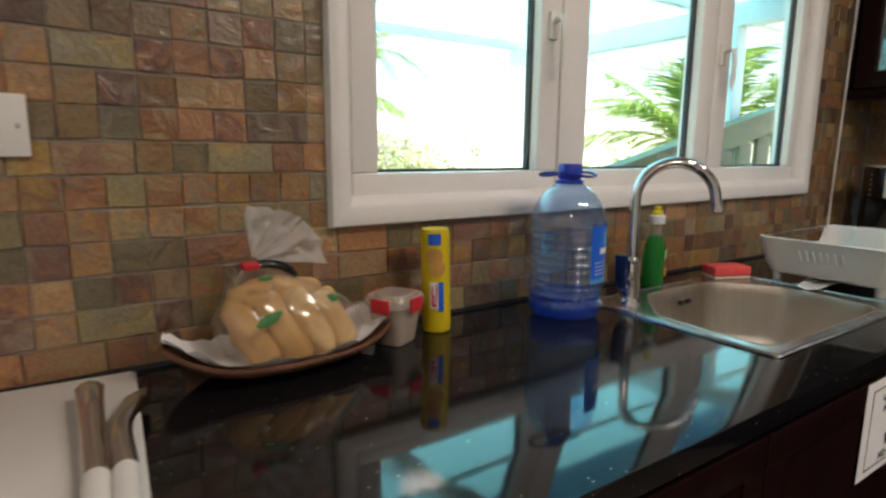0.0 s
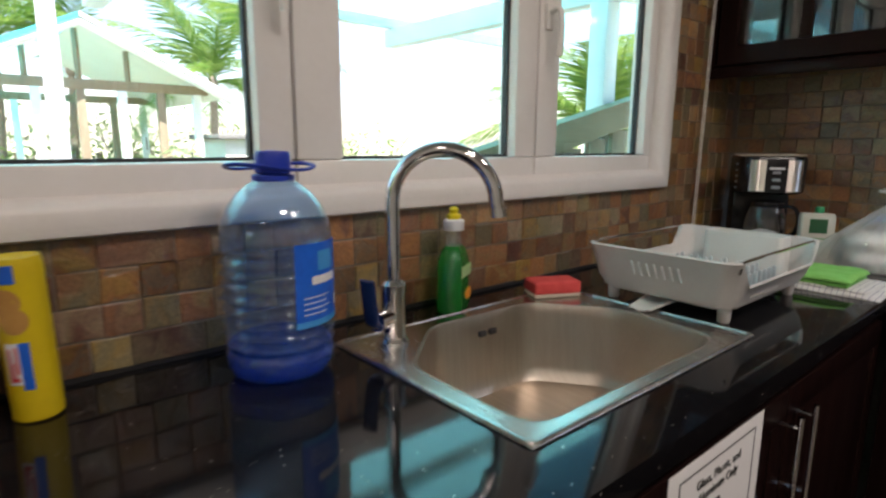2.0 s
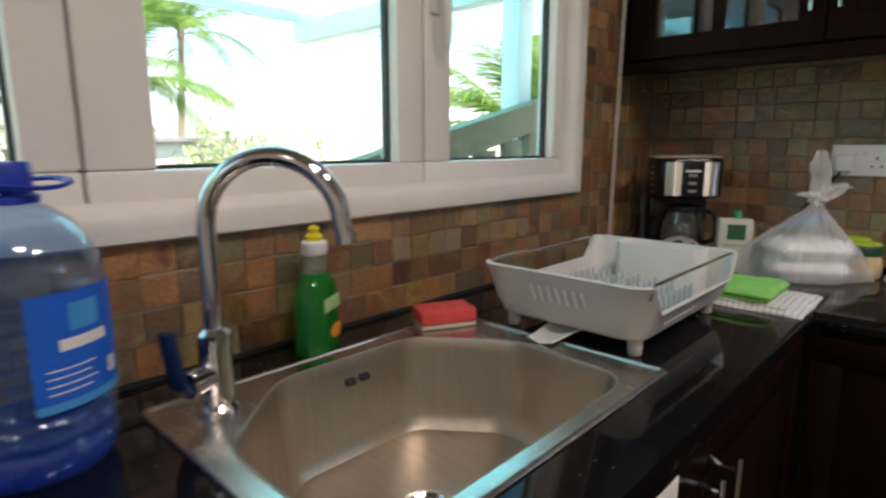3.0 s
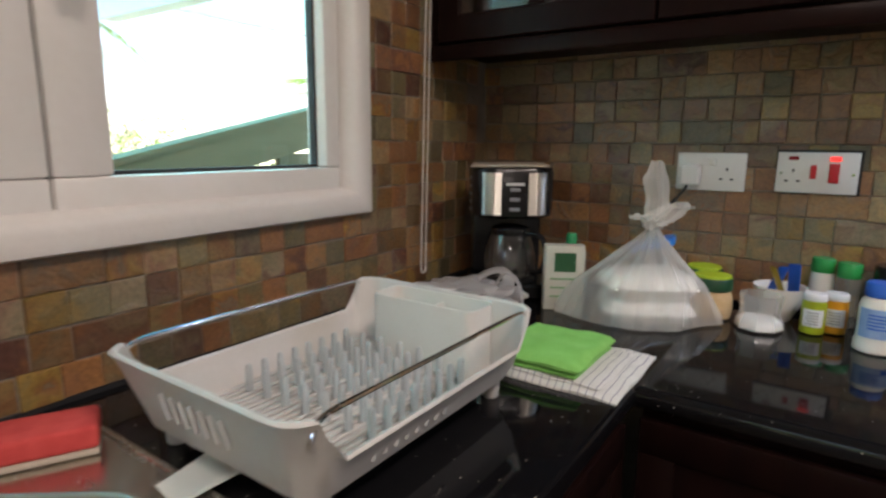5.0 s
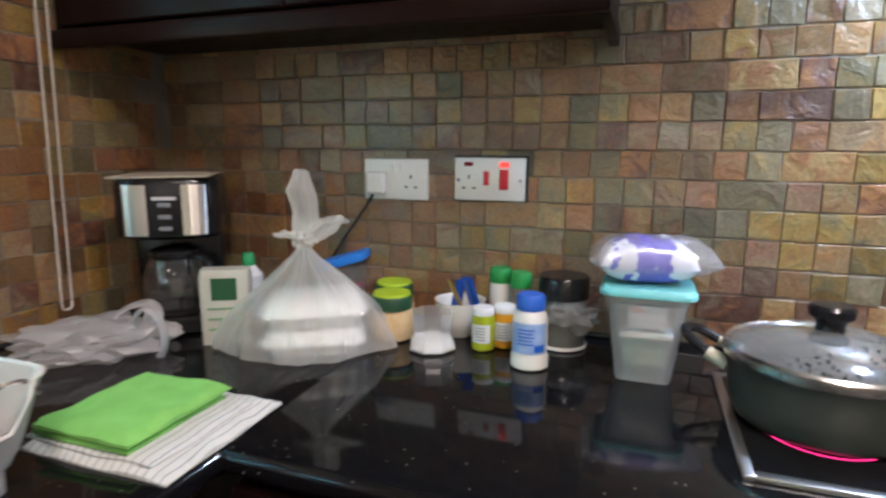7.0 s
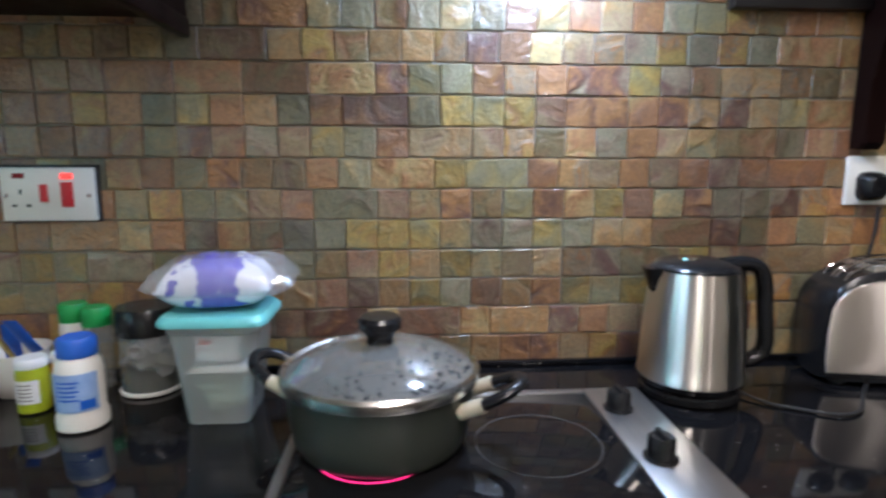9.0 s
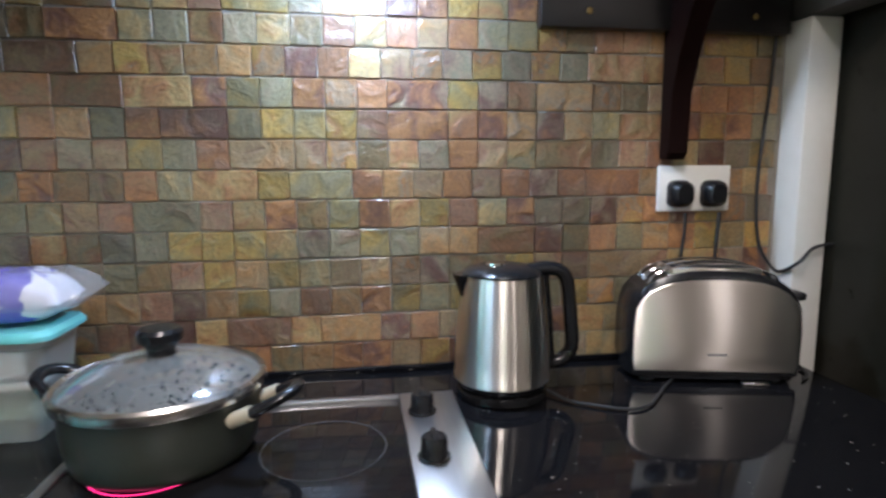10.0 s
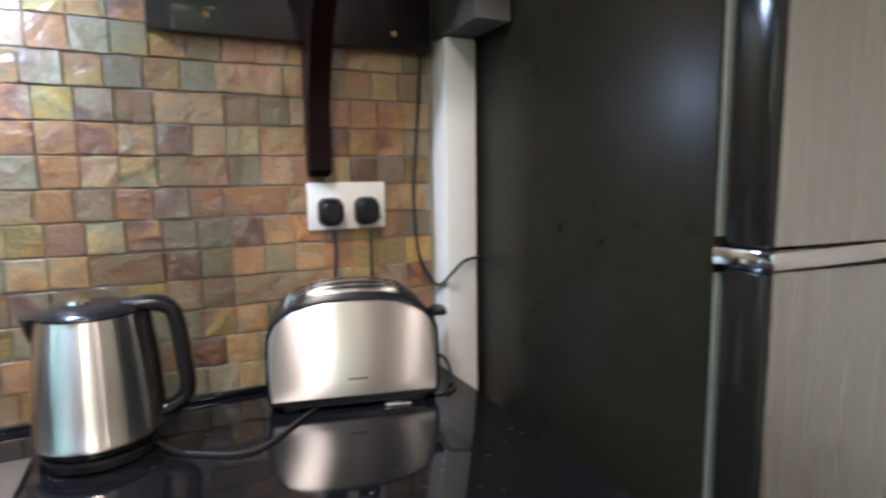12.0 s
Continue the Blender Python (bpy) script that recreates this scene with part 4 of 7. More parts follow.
cw = [rrect(0.066, 0.182, 0.016, z, 5, 1.992, 0.628) for z in (RB + 0.011, RB + 0.02, 0.134, 0.137)]
loft(bm, cw + [rrect(0.061, 0.177, 0.014, 0.137, 5, 1.992, 0.628), rrect(0.058, 0.173, 0.014, RB + 0.018, 5, 1.992, 0.628)], True, True, True)
caddy = thing("cutlery_caddy", (0, 0, C), "white plastic cutlery holder standing in the dish rack", "cutlery holder")
part("tub", bm, WHITE_P, caddy)
part("divider", box(bmesh.new(), (1.966, 0.622, RB + 0.019), (2.018, 0.625, 0.125)), WHITE_P, caddy, "", False)
for y in (RY0 + 0.006, RY1 - 0.006):
    part("wire", sweep(curve([(RX0 + 0.02, y, RT - 0.02), (RX0 + 0.035, y, RT - 0.001), (RX0 + 0.09, y, RT + 0.002), ((RX0 + RX1) / 2, y, RT + 0.002), (RX1 - 0.09, y, RT + 0.002), (RX1 - 0.035, y, RT - 0.001), (RX1 - 0.02, y, RT - 0.02)], 5), 0.003, 8), CHROME, rack, "thin chrome wire")
for x in (1.672, 2.008):
    for y in (0.532, 0.780):
        part("foot", lathe([(0.010, 0.0005), (0.012, 0.003), (0.0135, 0.032)], 16), RACK_P, rack).location = (x, y, 0)
# embossed panels with slots in an end and a side
SLOT = surf("slot_shade", (0.60, 0.60, 0.59), rough=0.6)
for i in range(7):
    y = 0.60 + i * 0.017
    part("slot", sweep([(RX0 + 0.0105, y, 0.074), (RX0 + 0.0065, y + 0.007, 0.102)], 0.0028, 6), SLOT, rack)
for i in range(8):
    x = 1.72 + i * 0.018
    part("slot", sweep([(x, RY0 + 0.0135, 0.048), (x + 0.003, RY0 + 0.011, 0.070)], 0.0026, 6), SLOT, rack)
spoutm = thing("drain_spout", (0, 0, C), "white plastic drain spout under the dish rack", "drain spout")
part("channel", loft(bmesh.new(), [[(1.598 + x * 0.9, 0.672 + y, z) for x, y, z in ((0, -0.025, 0.010), (0.0, 0, 0.004), (0, 0.025, 0.010), (0, 0.022, 0.013), (0, 0, 0.007), (0, -0.022, 0.013))],
                                   [(1.70, 0.672 + y * 1.5, z + 0.007) for x, y, z in ((0, -0.025, 0.012), (0.0, 0, 0.004), (0, 0.025, 0.012), (0, 0.022, 0.014), (0, 0, 0.007), (0, -0.022, 0.014))]], True, True, True), WHITE_P, spoutm)

# cloths beside the rack
def cloth(bm, x0, x1, y0, y1, z, th, amp, seed, n=26, round_=0.012):
    top, bot = [], []
    for i in range(n + 1):
        for j in range(n + 1):
            u, v = i / n, j / n
            x, y = x0 + (x1 - x0) * u, y0 + (y1 - y0) * v
            e = 1 - max(0, 1 - min(u, 1 - u, v, 1 - v) * n / 2.2) ** 2
            h = th * (0.35 + 0.65 * e) + amp * noise.noise(Vector((x * 22, y * 22, seed)))
            w = 0.006 * noise.noise(Vector((x * 9, y * 9, seed + 5)))
            top.append(bm.verts.new((x + w, y + w, z + max(h, 0.001))))
            bot.append(bm.verts.new((x + w, y + w, z)))
    for i in range(n):
        for j in range(n):
            q = [a * (n + 1) + b for a, b in ((i, j), (i + 1, j), (i + 1, j + 1), (i, j + 1))]
            bm.faces.new([top[k] for k in q])
            bm.faces.new([bot[k] for k in q[::-1]])
    rim = [i * (n + 1) for i in range(n)] + [n * (n + 1) + j for j in range(n)] + [i * (n + 1) + n for i in range(n, 0, -1)] + [j for j in range(n, 0, -1)]
    for a, b in zip(rim, rim[1:] + rim[:1]):
        bm.faces.new((top[a], top[b], bot[b], bot[a]))
    return bm


def striped():
    m = surf("striped_towel", (0.70, 0.70, 0.68), (0.62, 0.62, 0.60), 60, 0.95, bump=0.4)
    n, k = nodes_of(m)
    w = n.new("ShaderNodeTexWave")
    w.inputs["Scale"].default_value, w.bands_direction = 26, "Y"
    w.inputs["Distortion"].default_value = 1.6
    tc = n.new("ShaderNodeTexCoord")
    k.new(tc.outputs["Object"], w.inputs[0])
    gt = n.new("ShaderNodeMath")
    gt.operation = "GREATER_THAN"
    gt.inputs[1].default_value = 0.955
    k.new(w.outputs["Fac"], gt.inputs[0])
    mix = n.new("ShaderNodeMix")
    mix.data_type = "RGBA"
    mix.inputs[7].default_value = (0.30, 0.30, 0.36, 1)
    old = n["Principled BSDF"].inputs["Base Color"].links[0].from_socket
    k.new(old, mix.inputs[6])
    k.new(gt.outputs[0], mix.inputs[0])
    k.new(mix.outputs[2], n["Principled BSDF"].inputs["Base Color"])
    return m


towel = thing("tea_towel", (0, 0, C), "folded white tea towel with dark stripes", "towel")
TOWEL = striped()
part("lower_fold", cloth(bmesh.new(), 2.085, 2.300, 0.372, 0.60, 0.0005, 0.011, 0.007, 1), TOWEL, towel)
part("upper_fold", cloth(bmesh.new(), 2.092, 2.270, 0.40, 0.60, 0.0115, 0.006, 0.003, 3), TOWEL, towel)
gcl = thing("green_cloth", (0, 0, C), "folded bright green microfibre cloth on the tea towel", "cloth")
GREENC = surf("green_microfibre", (0.24, 0.60, 0.15), (0.19, 0.50, 0.11), 30, 0.9, bump=0.4)
part("lower_fold", cloth(bmesh.new(), 2.095, 2.262, 0.438, 0.592, 0.0185, 0.010, 0.003, 7), GREENC, gcl)
part("upper_fold", cloth(bmesh.new(), 2.092, 2.268, 0.432, 0.585, 0.0290, 0.012, 0.006, 8), GREENC, gcl)

# light switch plate on the left wall
def plate(name, m, label, w=0.146, h=0.086):
    t = thing(name, m, label, "socket" if "socket" in name else "switch")
    part("faceplate", box(bmesh.new(), (-w / 2, 0, -h / 2), (w / 2, 0.009, h / 2), 0.0025), WHITE_P, t)
    return t


# a plate's local y points out of the wall
ON_N = lambda x, z: Matrix.Translation((x, WY - 0.002, z)) @ pose(0, 0, 0, 0, 0, 180)
ON_E = lambda y, z: Matrix.Translation((WX - 0.002, y, z)) @ pose(0, 0, 0, 0, 0, 90)
sw = plate("light_switch", ON_N(-0.107, 1.286), "white plastic double light switch plate on slate tiles")
for x in (-0.03, 0.03):
    part("rocker", box(bmesh.new(), (x - 0.011, 0.0085, -0.017), (x + 0.011, 0.0125, 0.017), 0.002), WHITE_P, sw)
part("screw", lathe([(0.0035, -0.001), (0.003, 0.001)], 10), CHROME, sw).matrix_basis = pose(-0.0605, 0.0095, 0.0, 90)

# ---- the corner ----
chain = thing("blind_chain", (0, 0, 0), "pair of beaded white blind cords hanging in the corner", "blind cord")
for x, y in ((2.436, 0.975), (2.462, 0.981)):
    part("strand", sweep([(x - 0.006, y, 0.955), (x + 0.02, y, 1.95)], 0.0010, 6), WHITE_P, chain)
    bm = bmesh.new()
    for i in range(150):
        s = i / 149
        q = bmesh.ops.create_icosphere(bm, subdivisions=1, radius=0.0029, matrix=Matrix.Translation((x - 0.006 + 0.026 * s, y, 0.957 + 0.99 * s)))
    tagged(part("bead", bm, WHITE_P, chain), kind="stuff")
part("lower_loop", sweep(curve([(2.430, 0.975, 0.957), (2.434, 0.977, 0.947), (2.444, 0.978, 0.944), (2.454, 0.980, 0.947), (2.456, 0.981, 0.957)], 5), 0.0022, 8), WHITE_P, chain)

cm = thing("coffee_maker", pose(2.574, 0.812, C, 0, 0, -55), "black and steel drip coffee maker with a glass jug", "coffee maker")
cm.scale = (0.96, 0.94, 1.03)
part("base", loft(bmesh.new(), [rrect(0.19, 0.22, 0.04, 0.001), rrect(0.20, 0.23, 0.045, 0.006), rrect(0.20, 0.23, 0.045, 0.030), rrect(0.19, 0.22, 0.04, 0.036)], True, True, True), BLACK, cm)
part("column", box(bmesh.new(), (-0.09, 0.03, 0.036), (0.09, 0.112, 0.190), 0.012), BLACK, cm)
part("head", loft(bmesh.new(), [rrect(0.17, 0.19, 0.05, 0.186), rrect(0.195, 0.225, 0.055, 0.192), rrect(0.20, 0.23, 0.055, 0.215), rrect(0.20, 0.23, 0.055, 0.292), rrect(0.19, 0.22, 0.05, 0.300)], True, True, True), BLACK, cm)
for s in (-1, 1):
    bm = bmesh.new()
    rows = []
    for z in (0.196, 0.290):
        rows.append([(s * 0.032, -0.1165, z)] + [(s * (0.045 + 0.0565 * math.sin(a)), -0.06 - 0.0565 * math.cos(a), z) for a in [radians(34) * i / 10 for i in range(11)]])
    loft(bm, rows, False)
    part("steel_panel", bm, STEEL, cm)
part("warming_plate", lathe([(0.062, 0.0362), (0.064, 0.039), (0.0005, 0.04)], 28), BLACK_MATT, cm).location = (0, -0.04, 0)
JUG = clear("jug_glass", (0.86, 0.86, 0.84), 0.02, 1.8, 0.07, (0.5, 0.5, 0.5))
jug = part("jug", lathe([(0.05, 0.041), (0.062, 0.05), (0.066, 0.08), (0.060, 0.115), (0.048, 0.145)], 32, True, False), JUG, cm)
jug.location = (0, -0.045, 0)
part("jug_lid", lathe([(0.0485, 0.1452), (0.05, 0.148), (0.048, 0.160), (0.02, 0.168)], 28), BLACK, jug)
part("jug_handle", sweep(curve([(0.036, -0.03, 0.15), (0.068, -0.055, 0.146), (0.080, -0.064, 0.11), (0.072, -0.058, 0.07), (0.05, -0.042, 0.06)], 6), 0.009, 10, None, 0.7), BLACK, jug)
bm = bmesh.new()
for i in range(3):
    box(bm, (-0.012, -0.1185, 0.205 + i * 0.022), (0.012, -0.1155, 0.213 + i * 0.022), 0.001)
part("button", bm, surf("grey_button", (0.25, 0.26, 0.28), rough=0.4), cm)
part("name_bar", box(bmesh.new(), (-0.022, -0.1175, 0.262), (0.022, -0.1155, 0.268)), LABEL_WHITE, cm, "", False)
part("switch", lathe([(0.012, -0.002), (0.011, 0.003), (0.0005, 0.004)], 18), surf("grey_switch", (0.35, 0.35, 0.36), rough=0.35), cm).matrix_basis = pose(0.0, -0.116, 0.018, 90)
for i in range(5):
    part("level_mark", box(bmesh.new(), (-0.1022, -0.045, 0.2 + 0.018 * i), (-0.0995, -0.03, 0.206 + 0.018 * i)), surf("grey_mark", (0.3, 0.32, 0.34), rough=0.4), cm, "", False)
sheet = thing("cardboard_sheet", pose(2.572, 0.812, C + 0.311, 0.6, -0.8, -60), "flat beige cardboard sheet on top of the coffee maker", "cardboard")
part("sheet", box(bmesh.new(), (-0.092, -0.100, 0.001), (0.088, 0.085, 0.0045), 0.001), surf("beige_card", (0.45, 0.39, 0.32), (0.38, 0.32, 0.26), 12, 0.85), sheet)


def crumple(bm, c, r, seed, amp=0.5, sub=4):
    made = bmesh.ops.create_icosphere(bm, subdivisions=sub, radius=1)
    for v in made["verts"]:
        o = v.co.copy()
        k = 1 + amp * (abs(noise.noise(o * 2.1 + Vector((seed, 0, 0)))) - 0.25) + 0.25 * amp * noise.noise(o * 6 + Vector((0, seed, 0)))
        v.co = Vector((c[0] + o.x * r[0] * k, c[1] + o.y * r[1] * k, max(0.001, c[2] + o.z * r[2] * k)))
    return bm


pb = thing("crumpled_bag", pose(2.352, 0.800, C, 0, 0, -50), "crumpled translucent white plastic carrier bag", "plastic bag")
MILKY = clear("milky_film", (0.90, 0.89, 0.89), 0.3, 1.35, 0.5, (0.88, 0.87, 0.87))
part("bag", crumple(bmesh.new(), (0, 0, 0.032), (0.125, 0.075, 0.040), 4.0, 0.55), MILKY, pb)
part("bag_handle", sweep(curve([(0.06, -0.02, 0.05), (0.085, -0.03, 0.088), (0.11, -0.04, 0.075), (0.12, -0.05, 0.03), (0.11, -0.055, 0.004)], 6), 0.012, 10, None, 0.25), MILKY, pb)
part("bag_handle", sweep(curve([(0.02, 0.02, 0.045), (0.045, 0.022, 0.074), (0.085, 0.018, 0.086), (0.10, 0.0, 0.07), (0.09, -0.01, 0.045)], 6), 0.017, 12, None, 0.2), MILKY, pb)

carton = thing("tea_carton", pose(2.503, 0.632, C, 0, 0, -62), "white and green tea carton standing behind the bag", "carton")
part("box", loft(bmesh.new(), [rrect(0.088, 0.05, 0.006, 0.001), rrect(0.09, 0.052, 0.008, 0.13), rrect(0.086, 0.034, 0.006, 0.144)], True, True, True), surf("carton_white", (0.50, 0.50, 0.43), (0.42, 0.42, 0.36), 8, 0.5), carton)
part("emblem", box(bmesh.new(), (-0.022, -0.0268, 0.088), (0.024, -0.0255, 0.130)), surf("dark_green_print", (0.02, 0.10, 0.04), rough=0.5), carton, "", False)
bm = bmesh.new()
for z in (0.03, 0.05, 0.07):
    box(bm, (-0.03, -0.0266, z), (0.034, -0.0257, z + 0.004))
part("print", bm, surf("pale_green_print", (0.20, 0.36, 0.20), rough=0.5), carton, "", False)
gb = thing("green_cap_bottle", (2.60, 0.655, C), "slim pale bottle with a green cap behind the carton", "bottle")
part("body", lathe([(0.026, 0.001), (0.028, 0.006), (0.028, 0.11), (0.012, 0.13)], 20), LABEL_WHITE, gb)
part("cap", lathe([(0.013, 0.1302), (0.013, 0.152), (0.010, 0.156)], 16), surf("green_cap", (0.01, 0.28, 0.10), (0.008, 0.22, 0.08), 10, 0.35), gb)

# tied bag with take-away boxes
FOAM = surf("white_foam", (0.88, 0.87, 0.85), (0.83, 0.82, 0.80), 30, 0.6, bump=0.05)
for i in range(2):
    tb = thing("foam_box", pose(2.535, 0.46, C + 0.002 + i * 0.052, 0, 0, -62 + 5 * i), "white foam take-away box inside the tied bag", "take-away box", "take-away boxes")
    part("tray", loft(bmesh.new(), [rrect(0.15, 0.13, 0.02, 0.001), rrect(0.185, 0.155, 0.025, 0.024)], True, True, True), FOAM, tb)
    part("lid", loft(bmesh.new(), [rrect(0.185, 0.155, 0.025, 0.0245), rrect(0.155, 0.13, 0.022, 0.048), rrect(0.14, 0.115, 0.02, 0.05)], True, True, True), FOAM, tb)
tbag = thing("tied_bag", pose(2.525, 0.465, C, 0, 0, -62), "knotted translucent white plastic bag holding take-away boxes", "plastic bag")
bm = bmesh.new()
rows = []
KN = Vector((0.0, -0.06, 0.205))
for s, z, f, fold in ((0.94, 0.001, 0, 0.06), (1.02, 0.006, 0, 0.13), (1.03, 0.022, 0.0, 0.13), (1.01, 0.052, 0.01, 0.10), (0.94, 0.085, 0.06, 0.09), (0.78, 0.110, 0.18, 0.11), (0.58, 0.135, 0.38, 0.14), (0.37, 0.160, 0.62, 0.20), (0.20, 0.182, 0.86, 0.26), (0.11, 0.198, 1.0, 0.2), (0.085, 0.208, 1.0, 0.1)):
    ringp = []
    for i in range(96):
        a = 2 * math.pi * i / 96
        ridge = abs(math.sin(4.5 * a + 0.4)) + 0.7 * abs(math.sin(7.5 * a + 1.1)) - 0.95
        k = 1 + fold * ridge + 0.06 * noise.noise(Vector((math.cos(a) * 3, math.sin(a) * 3, z * 16))) + 0.02 * noise.noise(Vector((math.cos(a) * 11, math.sin(a) * 11, z * 60)))
        wing = 1 + 0.42 * max(0, math.cos(a)) ** 6 * max(0, 1 - z / 0.10) + 0.40 * max(0, -math.cos(a)) ** 6 * max(0, 1 - z / 0.13)
        ringp.append((0.118 * s * math.cos(a) * k * wing + KN.x * f, 0.098 * s * math.sin(a) * k + KN.y * f, z))
    rows.append(ringp)
loft(bm, rows, True, True, True)
VEIL = clear("thin_white_bag", (0.97, 0.97, 0.96), 0.26, 1.25, 0.32, (0.98, 0.98, 0.95))
part("bag", bm, VEIL, tbag, "", False)
part("knot", crumple(bmesh.new(), (0.0, -0.06, 0.215), (0.022, 0.018, 0.017), 2.0, 0.9, 3), VEIL, tbag)



def bag_ear(line, wide, seed):
    """A gathered flap of film along a line, creased lengthwise."""
    rows, path = [], curve(line, 6)
    for i, c in enumerate(path):
        t = i / (len(path) - 1)
        q = wide * (0.35 + 0.65 * math.sin(math.pi * min(1, 0.15 + 0.8 * t))) * (1 + 0.25 * noise.noise(Vector((t * 4, seed, 0))))
        rows.append([c + Vector((q * math.cos(a) * (1 + 0.3 * math.sin(5 * a + seed)), 0.45 * q * math.sin(a) * (1 + 0.3 * math.cos(4 * a)), 0.010 * noise.noise(Vector((a, t * 3, seed))))) for a in [2 * math.pi * k / 20 for k in range(20)]])
    part("bag_ear", loft(bmesh.new(), rows, True, True, True), VEIL, tbag, "", False)


bag_ear([(0.0, -0.06, 0.222), (0.003, -0.058, 0.262), (-0.004, -0.06, 0.300), (-0.002, -0.058, 0.332)], 0.021, 1.0)
bag_ear([(0.004, -0.06, 0.216), (0.032, -0.052, 0.238), (0.046, -0.048, 0.243), (0.052, -0.046, 0.250)], 0.030, 4.0)
bag_ear([(-0.004, -0.06, 0.216), (-0.026, -0.064, 0.226), (-0.040, -0.066, 0.222)], 0.017, 7.0)

# sockets
s1 = plate("wall_socket", ON_E(0.3925, 1.2045), "white double wall socket with a white plug and cable")
s2 = plate("cooker_socket", ON_E(0.1875, 1.209), "white cooker switch socket with red rockers")
s3 = plate("wall_socket", ON_E(-1.2375, 1.2295), "white double wall socket with two black plugs")
DARKHOLE = surf("socket_slot", (0.02, 0.02, 0.02), rough=0.6)


def pins(t, cx, cz):
    for dx, dz, w, h in ((0, 0.014, 0.004, 0.008), (-0.011, -0.008, 0.007, 0.004), (0.011, -0.008, 0.007, 0.004)):
        part("pin_hole", box(bmesh.new(), (cx + dx - w / 2, 0.0088, cz + dz - h / 2), (cx + dx + w / 2, 0.0094, cz + dz + h / 2)), DARKHOLE, t, "", False)


# local x runs along the wall towards the corner for plates on the east wall
pins(s1, -0.035, -0.008)
part("rocker", box(bmesh.new(), (-0.012, 0.0086, 0.014), (0.0, 0.012, 0.03), 0.001), WHITE_P, s1)
part("rocker", box(bmesh.new(), (0.006, 0.0086, 0.014), (0.018, 0.012, 0.03), 0.001), WHITE_P, s1)
pl = part("plug", box(bmesh.new(), (0.018, 0.0092, -0.032), (0.062, 0.030, 0.016), 0.007, 3), WHITE_P, s1, "white moulded plug")
pins(s2, 0.042, -0.010)
part("neon", box(bmesh.new(), (0.034, 0.0088, 0.026), (0.052, 0.0105, 0.034), 0.001), surf("dark_red_lens", (0.25, 0.01, 0.015), rough=0.2), s2)
part("rocker", box(bmesh.new(), (0.0, 0.0088, -0.012), (0.011, 0.013, 0.016), 0.001), RED_P, s2)
part("rocker", box(bmesh.new(), (-0.040, 0.0088, -0.020), (-0.022, 0.014, 0.020), 0.0015), RED_P, s2)
part("neon", box(bmesh.new(), (-0.041, 0.0088, 0.025), (-0.021, 0.0105, 0.034), 0.001), glow("lit_neon", (1.0, 0.04, 0.03), 0.45), s2, "lit red indicator")
part("trim", boxes(((-0.0785, 0.0, -0.0445), (0.0738, 0.003, 0.0475))), BLACK_MATT, s2, "dark recess behind the plate", False)
for x in (-0.064, 0.064):
    part("screw", lathe([(0.003, -0.001), (0.0027, 0.001)], 10), CHROME, s2).matrix_basis = pose(x, 0.0095, -0.002, 90)
for x in (0.034, -0.034):
    p = part("plug", loft(bmesh.new(), [rrect(0.046, 0.050, 0.014, 0.0), rrect(0.048, 0.052, 0.016, 0.006), rrect(0.040, 0.046, 0.016, 0.022), rrect(0.028, 0.034, 0.012, 0.028)], True, True, True), BLACK, s3, "black moulded plug")
    p.matrix_basis = Matrix.Translation((x, 0.0095, -0.010)) @ pose(0, 0, 0, -90)


def cable(name, pts, label, r=0.0032, mat_=None):
    t = thing(name, pts[-1], label, "cable")
    part("cord", sweep([Vector(p) - Vector(pts[-1]) for p in curve(pts, 8)], r, 8), mat_ or BLACK_MATT, t)


cable("power_cable", [(2.735, 0.435, 1.172), (2.737, 0.450, 1.15), (2.745, 0.52, 1.06), (2.75, 0.60, 0.95), (2.72, 0.66, C + 0.004)], "thin black power cable hanging from the white plug")
cable("power_cable", [(2.730, -1.204, 1.185), (2.735, -1.205, 1.13), (2.752, -1.20, 1.02), (2.757, -1.19, 0.94), (2.752, -1.18, C + 0.0145)], "black power cable hanging behind the toaster")
cable("power_cable", [(2.730, -1.272, 1.185), (2.735, -1.272, 1.12), (2.752, -1.285, 1.02), (2.757, -1.30, 0.94), (2.752, -1.31, C + 0.0145)], "black power cable hanging behind the toaster")
cable("fridge_cable", [(2.7635, -1.395, 1.60), (2.7635, -1.385, 1.42), (2.7635, -1.372, 1.25), (2.7625, -1.38, 1.13), (2.752, -1.405, 1.075), (2.730, -1.412, 1.07), (2.69, -1.4145, 1.095), (2.700, -1.450, 1.118), (2.700, -1.4945, 1.125)],
      "black fridge cable looping down the tiled wall")
cable("kettle_cable", [(2.620, -0.900, C + 0.008), (2.578, -0.925, C + 0.004), (2.556, -0.952, C + 0.004), (2.530, -1.002, C + 0.004), (2.538, -1.042, C + 0.004), (2.575, -1.079, C + 0.004), (2.605, -1.105, C + 0.0032), (2.64, -1.14, C + 0.0030), (2.68, -1.17, C + 0.0030)], "grey kettle cable lying on the worktop", 0.0026)
cable("toaster_cable", [(2.70, -1.335, C + 0.035), (2.70, -1.362, C + 0.045), (2.68, -1.392, C + 0.04), (2.66, -1.400, C + 0.008), (2.62, -1.385, C + 0.004), (2.60, -1.36, C + 0.004)], "coiled black toaster cable beside the pillar", 0.003)

